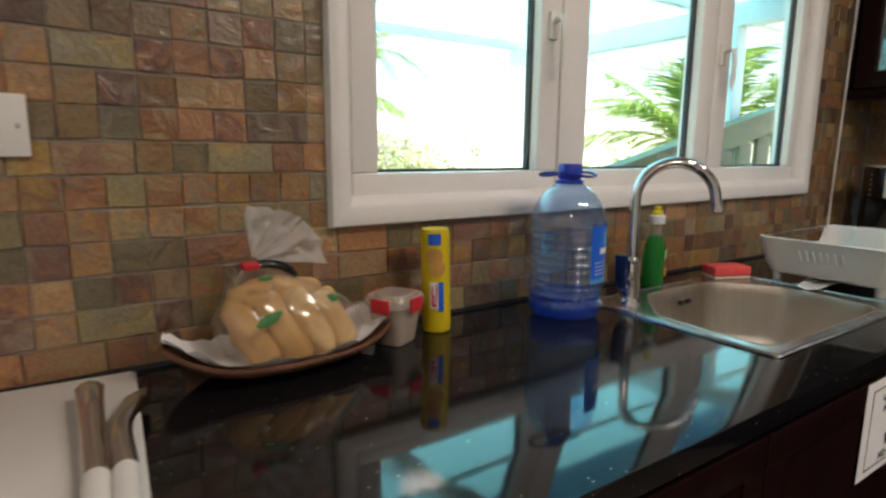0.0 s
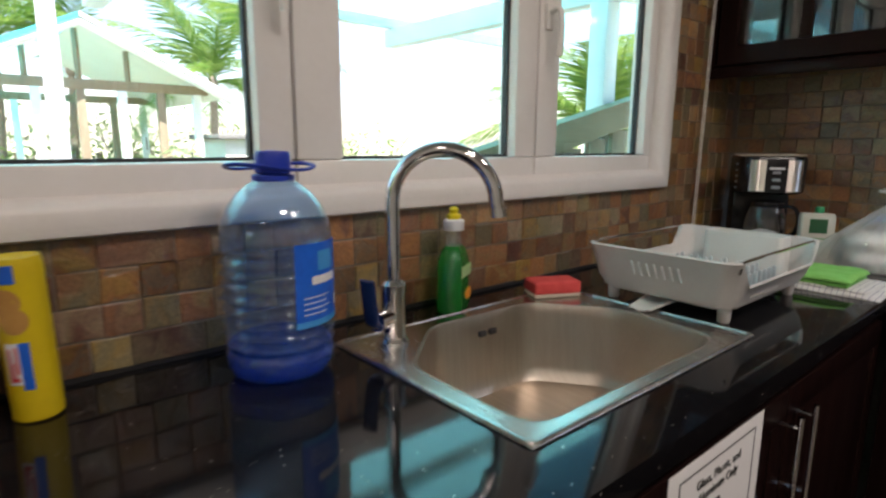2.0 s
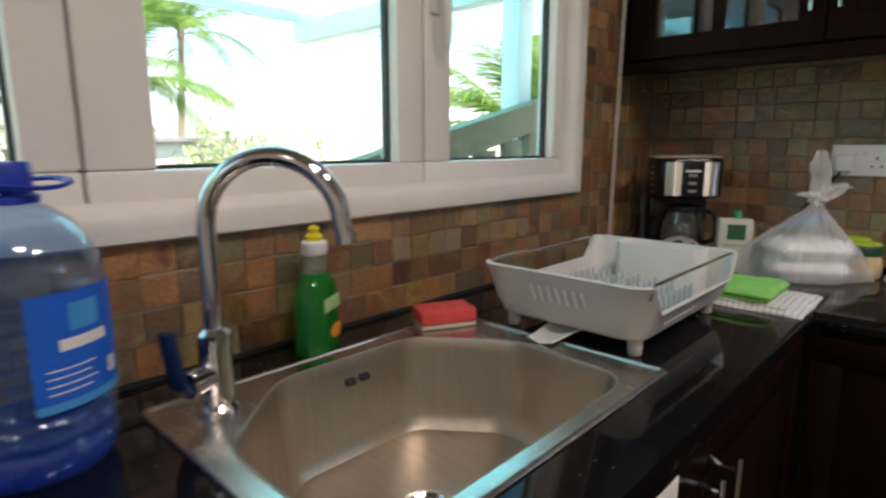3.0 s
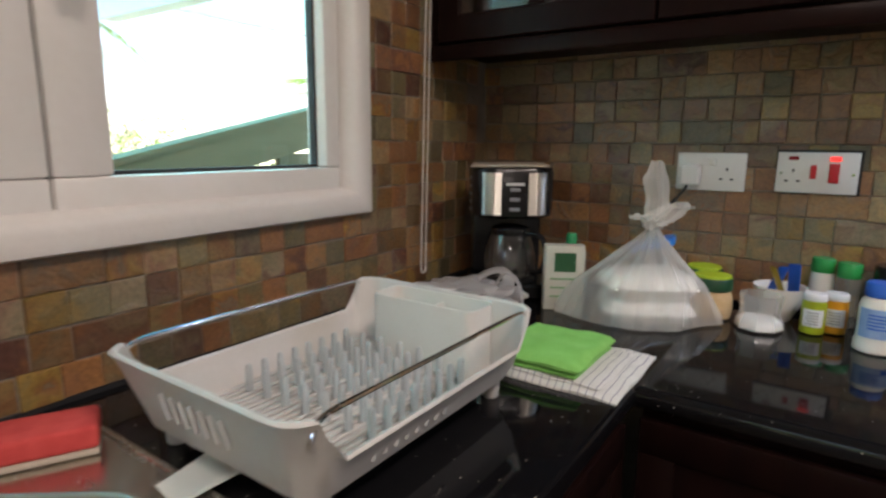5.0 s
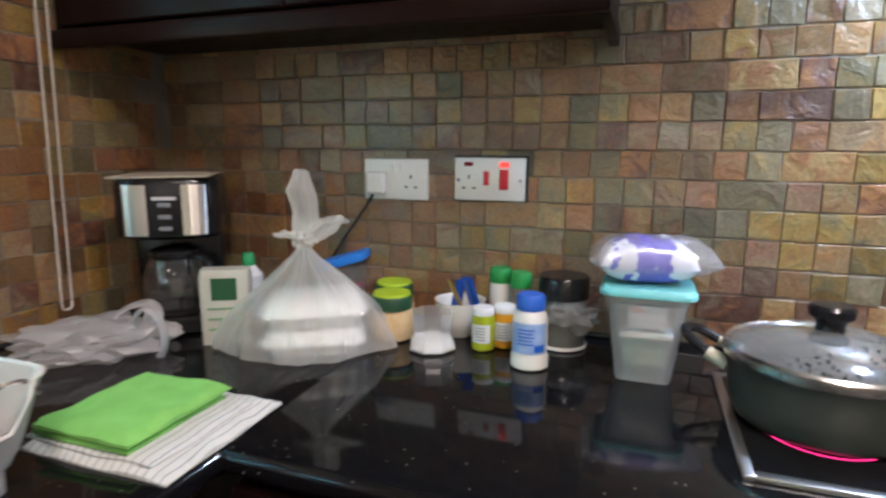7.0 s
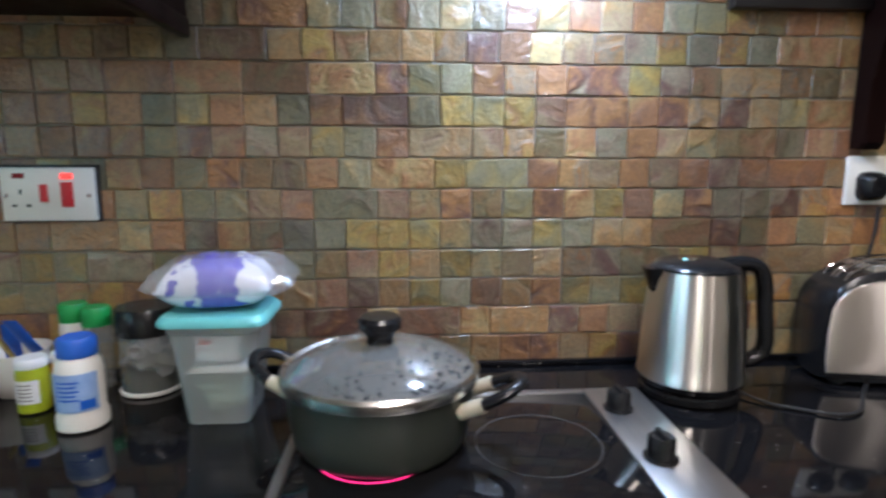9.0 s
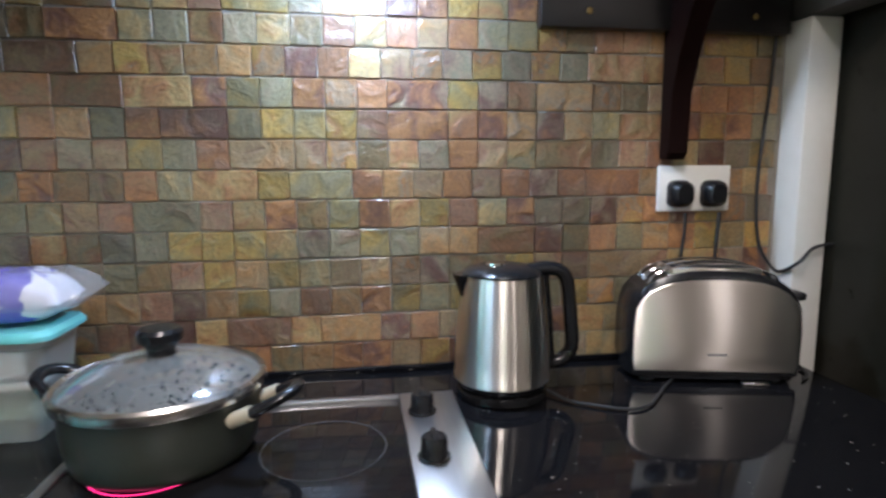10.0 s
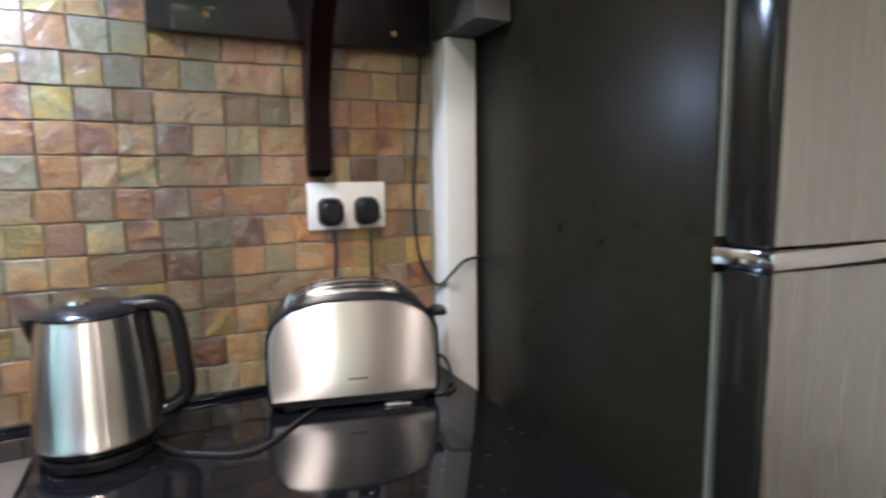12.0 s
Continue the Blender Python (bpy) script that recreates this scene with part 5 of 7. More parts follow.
# jars and bottles along the wall
zt = thing("storage_tub", pose(2.716, 0.503, C, 0, 0, -80), "clear plastic storage tub with a blue lid set askew", "tub")
part("tub", loft(bmesh.new(), [rrect(0.085, 0.07, 0.015, 0.001), rrect(0.105, 0.085, 0.018, 0.124)], True, True, False), CLEAR_P, zt)
part("rim", loft(bmesh.new(), [rrect(0.109, 0.089, 0.02, 0.134), rrect(0.112, 0.092, 0.02, 0.137), rrect(0.112, 0.092, 0.02, 0.15), rrect(0.106, 0.086, 0.018, 0.152)], True, False, True), surf("bright_blue_plastic", (0.02, 0.22, 0.75), rough=0.35), zt, "bright blue lid lying askew").matrix_basis = Matrix.Translation((0, 0, 0.140)) @ pose(0, 0, 0, 0, -16) @ Matrix.Translation((0, 0, -0.153))
part("contents", loft(bmesh.new(), [rrect(0.075, 0.06, 0.012, 0.004), rrect(0.088, 0.07, 0.014, 0.075)], True, True, True), surf("dark_red_food", (0.40, 0.04, 0.09), (0.28, 0.03, 0.06), 30, 0.7), zt)
LIME = surf("lime_lid", (0.42, 0.60, 0.03), (0.36, 0.52, 0.02), 10, 0.4)
DKGREEN = surf("dark_green_lid", (0.01, 0.06, 0.025), rough=0.35)
BEIGE = surf("pale_granules", (0.66, 0.48, 0.27), (0.56, 0.38, 0.19), 90, 0.7, bump=0.3)
for x, y in ((2.630, 0.345), (2.716, 0.378)):
    j = thing("spice_jar", (x, y, C), "glass jar of pale granules with a lime green lid", "jar", "lime lidded jars")
    j.scale = (1.16, 1.16, 1.0)
    part("jar", lathe([(0.028, 0.001), (0.034, 0.004), (0.037, 0.02), (0.036, 0.045), (0.031, 0.062)], 28), BEIGE, j)
    part("collar", lathe([(0.033, 0.0622), (0.035, 0.064), (0.035, 0.086), (0.033, 0.089)], 28), DKGREEN, j)
    part("lid_top", lathe([(0.032, 0.0892), (0.031, 0.094), (0.0005, 0.095)], 28), LIME, j)
sg = thing("sugar_glass", (2.596, 0.248, C), "short clear faceted glass half full of white sugar", "glass")
part("glass", lathe([(0.040, 0.001), (0.046, 0.005), (0.043, 0.020), (0.036, 0.034), (0.040, 0.074)], 8, True, False), FILM, sg)
part("sugar", lathe([(0.038, 0.003), (0.0435, 0.006), (0.0405, 0.020), (0.036, 0.024), (0.0005, 0.026)], 8, True, False), FOAM, sg)
bw = thing("white_bowl", (2.692, 0.224, C), "small white china bowl holding foil sachets", "bowl")
bw.scale = (0.9, 0.9, 1.0)
part("bowl", lathe([(0.025, 0.001), (0.028, 0.004), (0.045, 0.035), (0.056, 0.072), (0.057, 0.075), (0.053, 0.073), (0.042, 0.036), (0.02, 0.010)], 32), WHITE_P, bw)
for i, (dx, dy, rz, tilt, mat_, ln) in enumerate(((0.004, -0.018, 30, 50, LABEL_BLUE, 0.058), (-0.01, 0.01, -20, 65, surf("gold_foil", (0.50, 0.36, 0.06), rough=0.3, metal=0.6), 0.035), (0.012, 0.012, 60, 55, LABEL_BLUE, 0.04))):
    s = thing("sachet", pose(2.688 + dx, 0.218 + dy, C + 0.085, tilt - 90, 0, rz + 60), "small dark blue and gold foil sachet", "sachet", "foil sachets")
    bm = bmesh.new()
    loft(bm, [[(x, -0.004 * math.cos(abs(x) / 0.011 * 1.4) * f, z) for x in (-0.011, -0.005, 0, 0.005, 0.011)] + [(x, 0.004 * math.cos(abs(x) / 0.011 * 1.4) * f, z) for x in (0.010, 0.005, 0, -0.005, -0.010)] for z, f in ((-ln, 0.1), (-ln * 0.8, 0.8), (0, 1), (ln * 0.8, 0.8), (ln, 0.1))], True, True, True)
    part("foil", bm, mat_, s)


def shaker(x, y, r, h, cap_h, body, cap, label, band=None, group=""):
    t = thing("shaker_bottle", (x, y, C), label, "bottle", group)
    part("body", lathe([(r * 0.85, 0.001), (r, 0.004), (r * 1.0, h * 0.85), (r * 0.93, h - 0.002)], 26), body, t)
    part("cap", lathe([(r * 0.95, h - 0.0018), (r * 0.98, h), (r * 0.98, h + cap_h - 0.003), (r * 0.88, h + cap_h)], 26), cap, t)
    if band:
        part("label", patch(bmesh.new(), r + 0.0006, 130, 230, h * 0.25, h * 0.75, 12), band, t)
        bm = bmesh.new()
        for i in range(5):
            patch(bm, r + 0.0010, 150 + 4 * (i % 2), 205, h * (0.32 + 0.08 * i), h * (0.35 + 0.08 * i), 8)
        part("small_print", bm, surf("grey_print", (0.25, 0.25, 0.25), rough=0.5), t)


GREEN_CAP = surf("green_cap_plastic", (0.01, 0.30, 0.07), (0.008, 0.24, 0.05), 10, 0.35)
shaker(2.630, 0.159, 0.0215, 0.070, 0.012, surf("lime_bottle", (0.36, 0.42, 0.02), (0.3, 0.36, 0.015), 12, 0.35), LABEL_WHITE, "small lime green seasoning bottle with a pale lid", LABEL_WHITE)
shaker(2.656, 0.124, 0.0215, 0.070, 0.012, surf("orange_bottle", (0.72, 0.34, 0.02), (0.62, 0.27, 0.015), 12, 0.35), LABEL_WHITE, "small orange seasoning bottle with a white lid", LABEL_WHITE)
shaker(2.735, 0.153, 0.022, 0.108, 0.028, WHITE_P, GREEN_CAP, "white salt shaker with a green cap", None, "green capped shakers")
shaker(2.716, 0.108, 0.022, 0.106, 0.028, CLEAR_P, GREEN_CAP, "clear pepper shaker with a green cap", None, "green capped shakers")
milk = thing("milk_bottle", (2.576, 0.062, C), "white plastic creamer bottle with a blue cap and print", "bottle")
milk.scale = (1.08, 1.08, 1.02)
part("body", lathe([(0.026, 0.001), (0.030, 0.004), (0.030, 0.020), (0.0275, 0.026), (0.028, 0.078), (0.026, 0.092), (0.0205, 0.100)], 30), WHITE_P, milk)
part("cap", lathe([(0.0215, 0.1002), (0.023, 0.102), (0.023, 0.122), (0.020, 0.126)], 26), surf("mid_blue_cap", (0.02, 0.12, 0.55), rough=0.35), milk)
lab = part("label", patch(bmesh.new(), 0.0287, 120, 250, 0.030, 0.082, 20), surf("pale_blue_label", (0.34, 0.48, 0.74), (0.22, 0.36, 0.66), 80, 0.4), milk)
bm = bmesh.new()
for i in range(5):
    patch(bm, 0.0292, 150, 205 - 6 * (i % 2), 0.046 + 0.006 * i, 0.0485 + 0.006 * i, 10)
patch(bm, 0.0292, 205, 240, 0.034, 0.046, 8)
part("small_print", bm, LABEL_BLUE, lab)
bj = thing("black_lid_jar", (2.702, 0.023, C), "clear storage jar with a black lid and dark contents", "jar")
part("jar", lathe([(0.040, 0.001), (0.044, 0.005), (0.044, 0.085), (0.040, 0.094)], 30), CLEAR_P, bj)
part("contents", lathe([(0.037, 0.004), (0.041, 0.008), (0.041, 0.055), (0.02, 0.062), (0.0005, 0.06)], 24), surf("dark_leaves", (0.03, 0.035, 0.02), (0.06, 0.06, 0.04), 60, 0.8, bump=0.6), bj)
part("lid", lathe([(0.041, 0.0942), (0.047, 0.097), (0.047, 0.134), (0.044, 0.138), (0.0005, 0.137)], 30), BLACK, bj)
part("foot_ring", lathe([(0.0442, 0.002), (0.0462, 0.003), (0.0462, 0.008), (0.0442, 0.009)], 30, False, False), WHITE_P, bj)
part("bag_scrap", crumple(bmesh.new(), (-0.028, -0.02, 0.07), (0.03, 0.042, 0.03), 7.0, 0.8, 3), FILM, bj)
TEALP = surf("teal_lid", (0.16, 0.55, 0.56), (0.12, 0.48, 0.50), 9, 0.35)
PALE_TUB = clear("pale_tub", (0.93, 0.95, 0.95), 0.2, 1.4, 0.34, (0.93, 0.95, 0.95))
for i, (x, y, rz) in enumerate(((2.612, -0.123, 0),)):
    t = thing("lidded_tub", pose(x, y, C, 0, 0, rz), "tall frosted plastic tub with a teal lid", "tub")
    part("tub", loft(bmesh.new(), [rrect(0.094, 0.084, 0.012, 0.001), rrect(0.098, 0.088, 0.014, 0.006), rrect(0.116, 0.120, 0.018, 0.132), rrect(0.121, 0.125, 0.018, 0.134), rrect(0.121, 0.125, 0.018, 0.143)], True, True, False), PALE_TUB, t)
    part("contents", crumple(bmesh.new(), (0.004, 0, 0.036), (0.036, 0.034, 0.034), 9.0, 0.5, 4), surf("green_packet", (0.42, 0.50, 0.40), (0.28, 0.36, 0.28), 20, 0.6), t)
    part("paper", cloth(bmesh.new(), -0.042, 0.036, -0.044, 0.040, 0.074, 0.004, 0.022, 12), surf("white_tissue_paper", (0.80, 0.79, 0.76), (0.70, 0.69, 0.66), 20, 0.8), t, "crumpled white paper", False)
    part("packet", box(bmesh.new(), (-0.045, -0.032, 0.090), (-0.036, 0.026, 0.128), 0.003), LABEL_WHITE, t)
    part("print", box(bmesh.new(), (-0.0463, 0.004, 0.116), (-0.0453, 0.020, 0.123)), RED_P, t, "small red print", False)
    part("lid", loft(bmesh.new(), [rrect(0.124, 0.130, 0.02, 0.1432), rrect(0.132, 0.146, 0.022, 0.144), rrect(0.132, 0.146, 0.022, 0.150), rrect(0.122, 0.134, 0.02, 0.157), rrect(0.104, 0.116, 0.02, 0.155)], True, True, True), TEALP, t)
pk = thing("tissue_pack", pose(2.625, -0.118, C + 0.1572, 0, 0, 96), "purple and white plastic wrapped tissue pack on the tub", "tissue pack")


def pillow(w, d, h, seed, n=28):
    bm = bmesh.new()
    top, bot = {}, {}
    for i in range(n + 1):
        for j in range(n + 1):
            u, v = 2 * i / n - 1, 2 * j / n - 1
            e = (1 - abs(u) ** 3.5) ** 0.6 * (1 - abs(v) ** 4) ** 0.5
            w_ = 0.20 * noise.noise(Vector((u * 3, v * 3, seed))) + 0.11 * noise.noise(Vector((u * 8, v * 8, seed)))
            top[i, j] = bm.verts.new((u * w / 2, v * d / 2, h * 0.42 + h * 0.58 * e * (1 + w_)))
            bot[i, j] = top[i, j] if i in (0, n) or j in (0, n) else bm.verts.new((u * w / 2, v * d / 2, h * 0.42 * (1 - e) + 0.001))
    for i in range(n):
        for j in range(n):
            q = ((i, j), (i + 1, j), (i + 1, j + 1), (i, j + 1))
            bm.faces.new([top[k] for k in q])
            f = [bot[k] for k in q][::-1]
            if len(set(f)) == 4 and set(f) != set(top[k] for k in q):
                bm.faces.new(f)
    return bm


def wrapper():
    m = surf("tissue_wrapper", (0.09, 0.07, 0.46), (0.19, 0.17, 0.58), 30, 0.22, bump=0.5, coat=0.4)
    n, k = nodes_of(m)
    no = n.new("ShaderNodeTexNoise")
    no.inputs["Scale"].default_value, no.inputs["Detail"].default_value = 26, 2
    tc, sx, ab, ad = n.new("ShaderNodeTexCoord"), n.new("ShaderNodeSeparateXYZ"), n.new("ShaderNodeMath"), n.new("ShaderNodeMath")
    k.new(tc.outputs["Object"], no.inputs[0])
    k.new(tc.outputs["Object"], sx.inputs[0])
    ab.operation, ad.operation = "ABSOLUTE", "MULTIPLY_ADD"
    k.new(sx.outputs[0], ab.inputs[0])
    ad.inputs[1].default_value = 0.13
    k.new(no.outputs[0], ad.inputs[0])
    k.new(ab.outputs[0], ad.inputs[2])
    gt = n.new("ShaderNodeMapRange")
    gt.inputs[1].default_value, gt.inputs[2].default_value = 0.101, 0.105
    k.new(ad.outputs[0], gt.inputs[0])
    mix = n.new("ShaderNodeMix")
    mix.data_type = "RGBA"
    mix.inputs[7].default_value = (0.72, 0.72, 0.80, 1)
    k.new(n["Principled BSDF"].inputs["Base Color"].links[0].from_socket, mix.inputs[6])
    k.new(gt.outputs[0], mix.inputs[0])
    k.new(mix.outputs[2], n["Principled BSDF"].inputs["Base Color"])
    return m


part("pack", pillow(0.150, 0.108, 0.070, 3), wrapper(), pk)
part("print", cloth(bmesh.new(), 0.030, 0.060, -0.0605, -0.048, 0.016, 0.026, 0.004, 2, 8), LABEL_WHITE, pk, "white printed panel")
part("film", pillow(0.200, 0.120, 0.060, 5, 24), clear("wrap_film", (0.97, 0.97, 0.98), 0.15, 1.45, 0.20, (0.93, 0.93, 0.94)), pk, "loose clear film round the pack").location = (-0.008, 0, 0.012)

# ---- hob side ----
hob = thing("electric_hob", (0, 0, C), "two-ring black glass electric hob with a steel trim and knobs", "hob")
part("glass", box(bmesh.new(), (2.331, -0.662, 0.0008), (2.625, -0.246, 0.005), 0.001), surf("black_glass", (0.006, 0.006, 0.007), (0.009, 0.009, 0.010), 8, 0.05, spec=0.33), hob)
for a in (((2.316, -0.246, 0.0006), (2.640, -0.232, 0.0075)), ((2.316, -0.662, 0.0006), (2.3305, -0.2465, 0.0075)), ((2.6255, -0.662, 0.0006), (2.640, -0.2465, 0.0075))):
    part("trim", box(bmesh.new(), *a, 0.002), FLAT_STEEL, hob)
part("control_panel", box(bmesh.new(), (2.316, -0.750, 0.0006), (2.640, -0.6625, 0.0075), 0.002), FLAT_STEEL, hob, "brushed steel control strip")
for x in (2.424, 2.562):
    kb = part("knob", lathe([(0.021, 0.0), (0.021, 0.003), (0.0175, 0.004), (0.0165, 0.026), (0.014, 0.029), (0.0005, 0.029)], 28), BLACK, hob, "black rotary knob")
    kb.location = (x, -0.692, 0.0078)
    part("pointer", box(bmesh.new(), (-0.016, -0.0035, 0.0288), (0.014, 0.0035, 0.0335), 0.001), BLACK, kb)
RING = surf("grey_ring_print", (0.07, 0.07, 0.072), rough=0.2)
for (x, y), r in (((2.475, -0.553), 0.080),):
    bm = lathe([(r, 0.0053), (r + 0.0015, 0.0055)], 48, False, False)
    part("ring_mark", bm, RING, hob).location = (x, y, 0)
bm = lathe([(0.0738, 0.0053), (0.075, 0.0056), (0.0762, 0.0053)], 60, False, False)
part("hot_ring", bm, glow("hot_element", (1.0, 0.03, 0.20), 0.55), hob, "glowing pink-red heating ring").location = (2.4715, -0.346, 0)

pot = thing("cooking_pot", (2.502, -0.352, C + 0.0068), "dark grey cooking pot with a steamed glass lid", "pot")
DARKPOT = surf("dark_enamel", (0.050, 0.056, 0.046), (0.036, 0.042, 0.035), 14, 0.30, bump=0.02)
part("body", lathe([(0.102, 0.0), (0.106, 0.003), (0.111, 0.012), (0.1165, 0.04), (0.1195, 0.085), (0.1215, 0.092), (0.1165, 0.09), (0.114, 0.04), (0.10, 0.008)], 56), DARKPOT, pot)
lid = part("lid", lathe([(0.1215, 0.0945), (0.112, 0.103), (0.09, 0.114), (0.06, 0.124), (0.03, 0.129), (0.012, 0.130)], 56, False, False), clear("steamed_glass", (0.72, 0.74, 0.74), 0.10, 2.1, 0.22, (0.72, 0.74, 0.74), 0.8), pot, "domed glass lid misted with steam")
part("lid_rim", lathe([(0.1218, 0.0865), (0.1256, 0.0865), (0.1266, 0.0905), (0.1262, 0.0985), (0.1225, 0.1022), (0.118, 0.0985)], 56, False, False), RIM_STEEL, lid, "steel rim")
part("lid_knob", lathe([(0.018, 0.128), (0.017, 0.136), (0.020, 0.142), (0.027, 0.148), (0.028, 0.158), (0.024, 0.163), (0.0005, 0.164)], 30), BLACK, lid)
rngw = random.Random(9)
bm = bmesh.new()
for i in range(150):
    a, r = rngw.uniform(2.5, 4.6), 0.113 - 0.06 * rngw.random() ** 1.7
    z = 0.0945 + 0.0355 * (1 - (r / 0.1215) ** 2) ** 0.8 + 0.0005
    s = rngw.uniform(0.0007, 0.0026)
    bmesh.ops.create_icosphere(bm, subdivisions=1, radius=s, matrix=Matrix.Translation((r * math.cos(a), r * math.sin(a), z)))
tagged(part("droplet", bm, surf("wet_droplet", (0.03, 0.035, 0.04), (0.06, 0.065, 0.07), 40, 0.08), lid), kind="stuff")
CREAM = surf("cream_bakelite", (0.52, 0.47, 0.36), (0.44, 0.39, 0.29), 12, 0.35)
for s, rot in ((1, 70), (-1, 252)):
    hd = part("handle", sweep(curve([(0.112, -0.036, 0.062), (0.135, -0.036, 0.072), (0.168, -0.026, 0.088), (0.180, 0.0, 0.094), (0.168, 0.026, 0.088), (0.135, 0.036, 0.072), (0.112, 0.036, 0.062)], 6), 0.0088, 10, None, 0.8), BLACK, pot)
    hd.rotation_euler = (0, 0, radians(rot))
    for y in (-0.036, 0.036):
        part("ferrule", sweep([(0.112, y, 0.062), (0.140, y, 0.0745)], 0.0096, 12), CREAM, hd)

kettle = thing("kettle", pose(2.634, -0.832, C, 0, 0, -94), "brushed steel electric kettle with black lid and handle", "kettle")
part("base", lathe([(0.070, 0.001), (0.0745, 0.004), (0.0745, 0.014), (0.068, 0.019)], 44), BLACK, kettle)
part("foot", lathe([(0.069, 0.0202), (0.074, 0.022), (0.076, 0.030)], 44), BLACK, kettle)
part("body", lathe([(0.0765, 0.0302), (0.0785, 0.032), (0.0785, 0.038), (0.077, 0.042), (0.0765, 0.07), (0.0725, 0.13), (0.0660, 0.185), (0.0635, 0.200)], 60, True, True), STEEL, kettle)
part("lid", lathe([(0.0636, 0.2002), (0.0645, 0.203), (0.060, 0.209), (0.04, 0.2145), (0.0005, 0.216)], 44), BLACK, kettle)
part("lid_button", lathe([(0.016, 0.2140), (0.015, 0.2185), (0.0005, 0.2195)], 20), CHROME, kettle).location = (-0.012, 0, 0)
part("handle", sweep(curve([(0.040, 0, 0.205), (0.074, 0, 0.208), (0.096, 0, 0.202), (0.107, 0, 0.182), (0.113, 0, 0.130), (0.117, 0, 0.085), (0.111, 0, 0.064), (0.092, 0, 0.052), (0.072, 0, 0.052)], 6), 0.0145, 14, None, 0.8), BLACK, kettle)
part("handle_plate", sweep(curve([(0.066, 0, 0.198), (0.073, 0, 0.13), (0.0785, 0, 0.050)], 6), 0.016, 12, None, 0.6), BLACK, kettle)
bm = bmesh.new()
loft(bm, [[(-0.056, -0.026, 0.202), (-0.056, 0.026, 0.202), (-0.0645, 0.014, 0.155), (-0.0645, -0.014, 0.155)], [(-0.072, -0.018, 0.2015), (-0.072, 0.018, 0.2015), (-0.0665, 0.01, 0.16), (-0.0665, -0.01, 0.16)], [(-0.082, -0.008, 0.203), (-0.082, 0.008, 0.203), (-0.068, 0.005, 0.165), (-0.068, -0.005, 0.165)]], True, True, True)
part("spout", bm, BLACK, kettle)
part("name_bar", patch(bmesh.new(), 0.0757, -100, -72, 0.058, 0.0625, 8, 0.0004), surf("dark_print", (0.08, 0.08, 0.08), rough=0.4), kettle)

toaster = thing("toaster", pose(2.668, -1.212, C, 0, 0, -102.5), "brushed steel toaster with black ends and long slots", "toaster")
toaster.scale = (1.06, 1.0, 1.04)
# local x runs along its length, -y faces the room


def toast_ring(y, s, zb, zt, n=14):
    pts = [(0.128 * s, y, zb), (0.131 * s, y, zb + 0.02)]
    for i in range(n + 1):
        a = math.pi * i / n
        cx = 0.131 * s * math.copysign(abs(math.cos(a)) ** 0.76, math.cos(a))
        pts.append((cx, y, zb + 0.075 + (zt - zb - 0.075) * abs(math.sin(a)) ** 0.7))
    return pts + [(-0.131 * s, y, zb + 0.02), (-0.128 * s, y, zb)]


part("shell", loft(bmesh.new(), [toast_ring(-0.056, 0.985, 0.015, 0.176), toast_ring(-0.0555, 1.0, 0.015, 0.180), toast_ring(-0.049, 1.03, 0.0145, 0.188), toast_ring(0.049, 1.03, 0.0145, 0.188), toast_ring(0.056, 1.0, 0.015, 0.180)], True, True, True), BLACK, toaster, "glossy black frame")
TOAST_STEEL = surf("wavy_brushed_steel", (0.90, 0.85, 0.81), (0.86, 0.81, 0.77), 9, 0.33, 1.0, bump=0.03, stretch=(1.6, 1.6, 0.2), fine=16, rough2=0.35, aniso=1.0, grain=(1, 0, 0))
part("front_panel", loft(bmesh.new(), [toast_ring(-0.0562, 0.985, 0.021, 0.175), toast_ring(-0.0575, 0.98, 0.022, 0.174), toast_ring(-0.0582, 0.965, 0.024, 0.172)], True, True, True), TOAST_STEEL, toaster, "brushed steel side panel")
part("top_plate", box(bmesh.new(), (-0.070, -0.044, 0.178), (0.070, 0.044, 0.1905), 0.003), STEEL, toaster)
for y in (-0.020, 0.020):
    part("slot", box(bmesh.new(), (-0.066, y - 0.012, 0.1895), (0.066, y + 0.012, 0.1912)), BLACK_MATT, toaster, "", False)
    for d in (-0.014, 0.014):
        part("rail", sweep(curve([(-0.104, y + d, 0.164), (-0.092, y + d, 0.179), (-0.055, y + d, 0.193), (0.0, y + d, 0.198), (0.055, y + d, 0.193), (0.092, y + d, 0.179), (0.104, y + d, 0.164)], 5), 0.0016, 6), CHROME, toaster)
part("skirt", loft(bmesh.new(), [rrect(0.25, 0.10, 0.03, 0.0055), rrect(0.266, 0.112, 0.035, 0.008), rrect(0.266, 0.112, 0.035, 0.0144)], True, True, True), BLACK, toaster)
for x in (-0.1, 0.1):
    for y in (-0.035, 0.035):
        part("foot", lathe([(0.012, 0.0006), (0.012, 0.0054)], 14), BLACK_MATT, toaster).location = (x, y, 0)
part("lever", box(bmesh.new(), (0.130, -0.018, 0.132), (0.156, 0.018, 0.146), 0.005), BLACK, toaster)
part("crumb_tray", box(bmesh.new(), (0.045, -0.063, 0.0012), (0.085, -0.05, 0.0040), 0.001), STEEL, toaster)
part("name_bar", box(bmesh.new(), (-0.012, -0.0588, 0.048), (0.018, -0.0581, 0.052)), surf("grey_print", (0.25, 0.25, 0.25), rough=0.5), toaster, "", False)

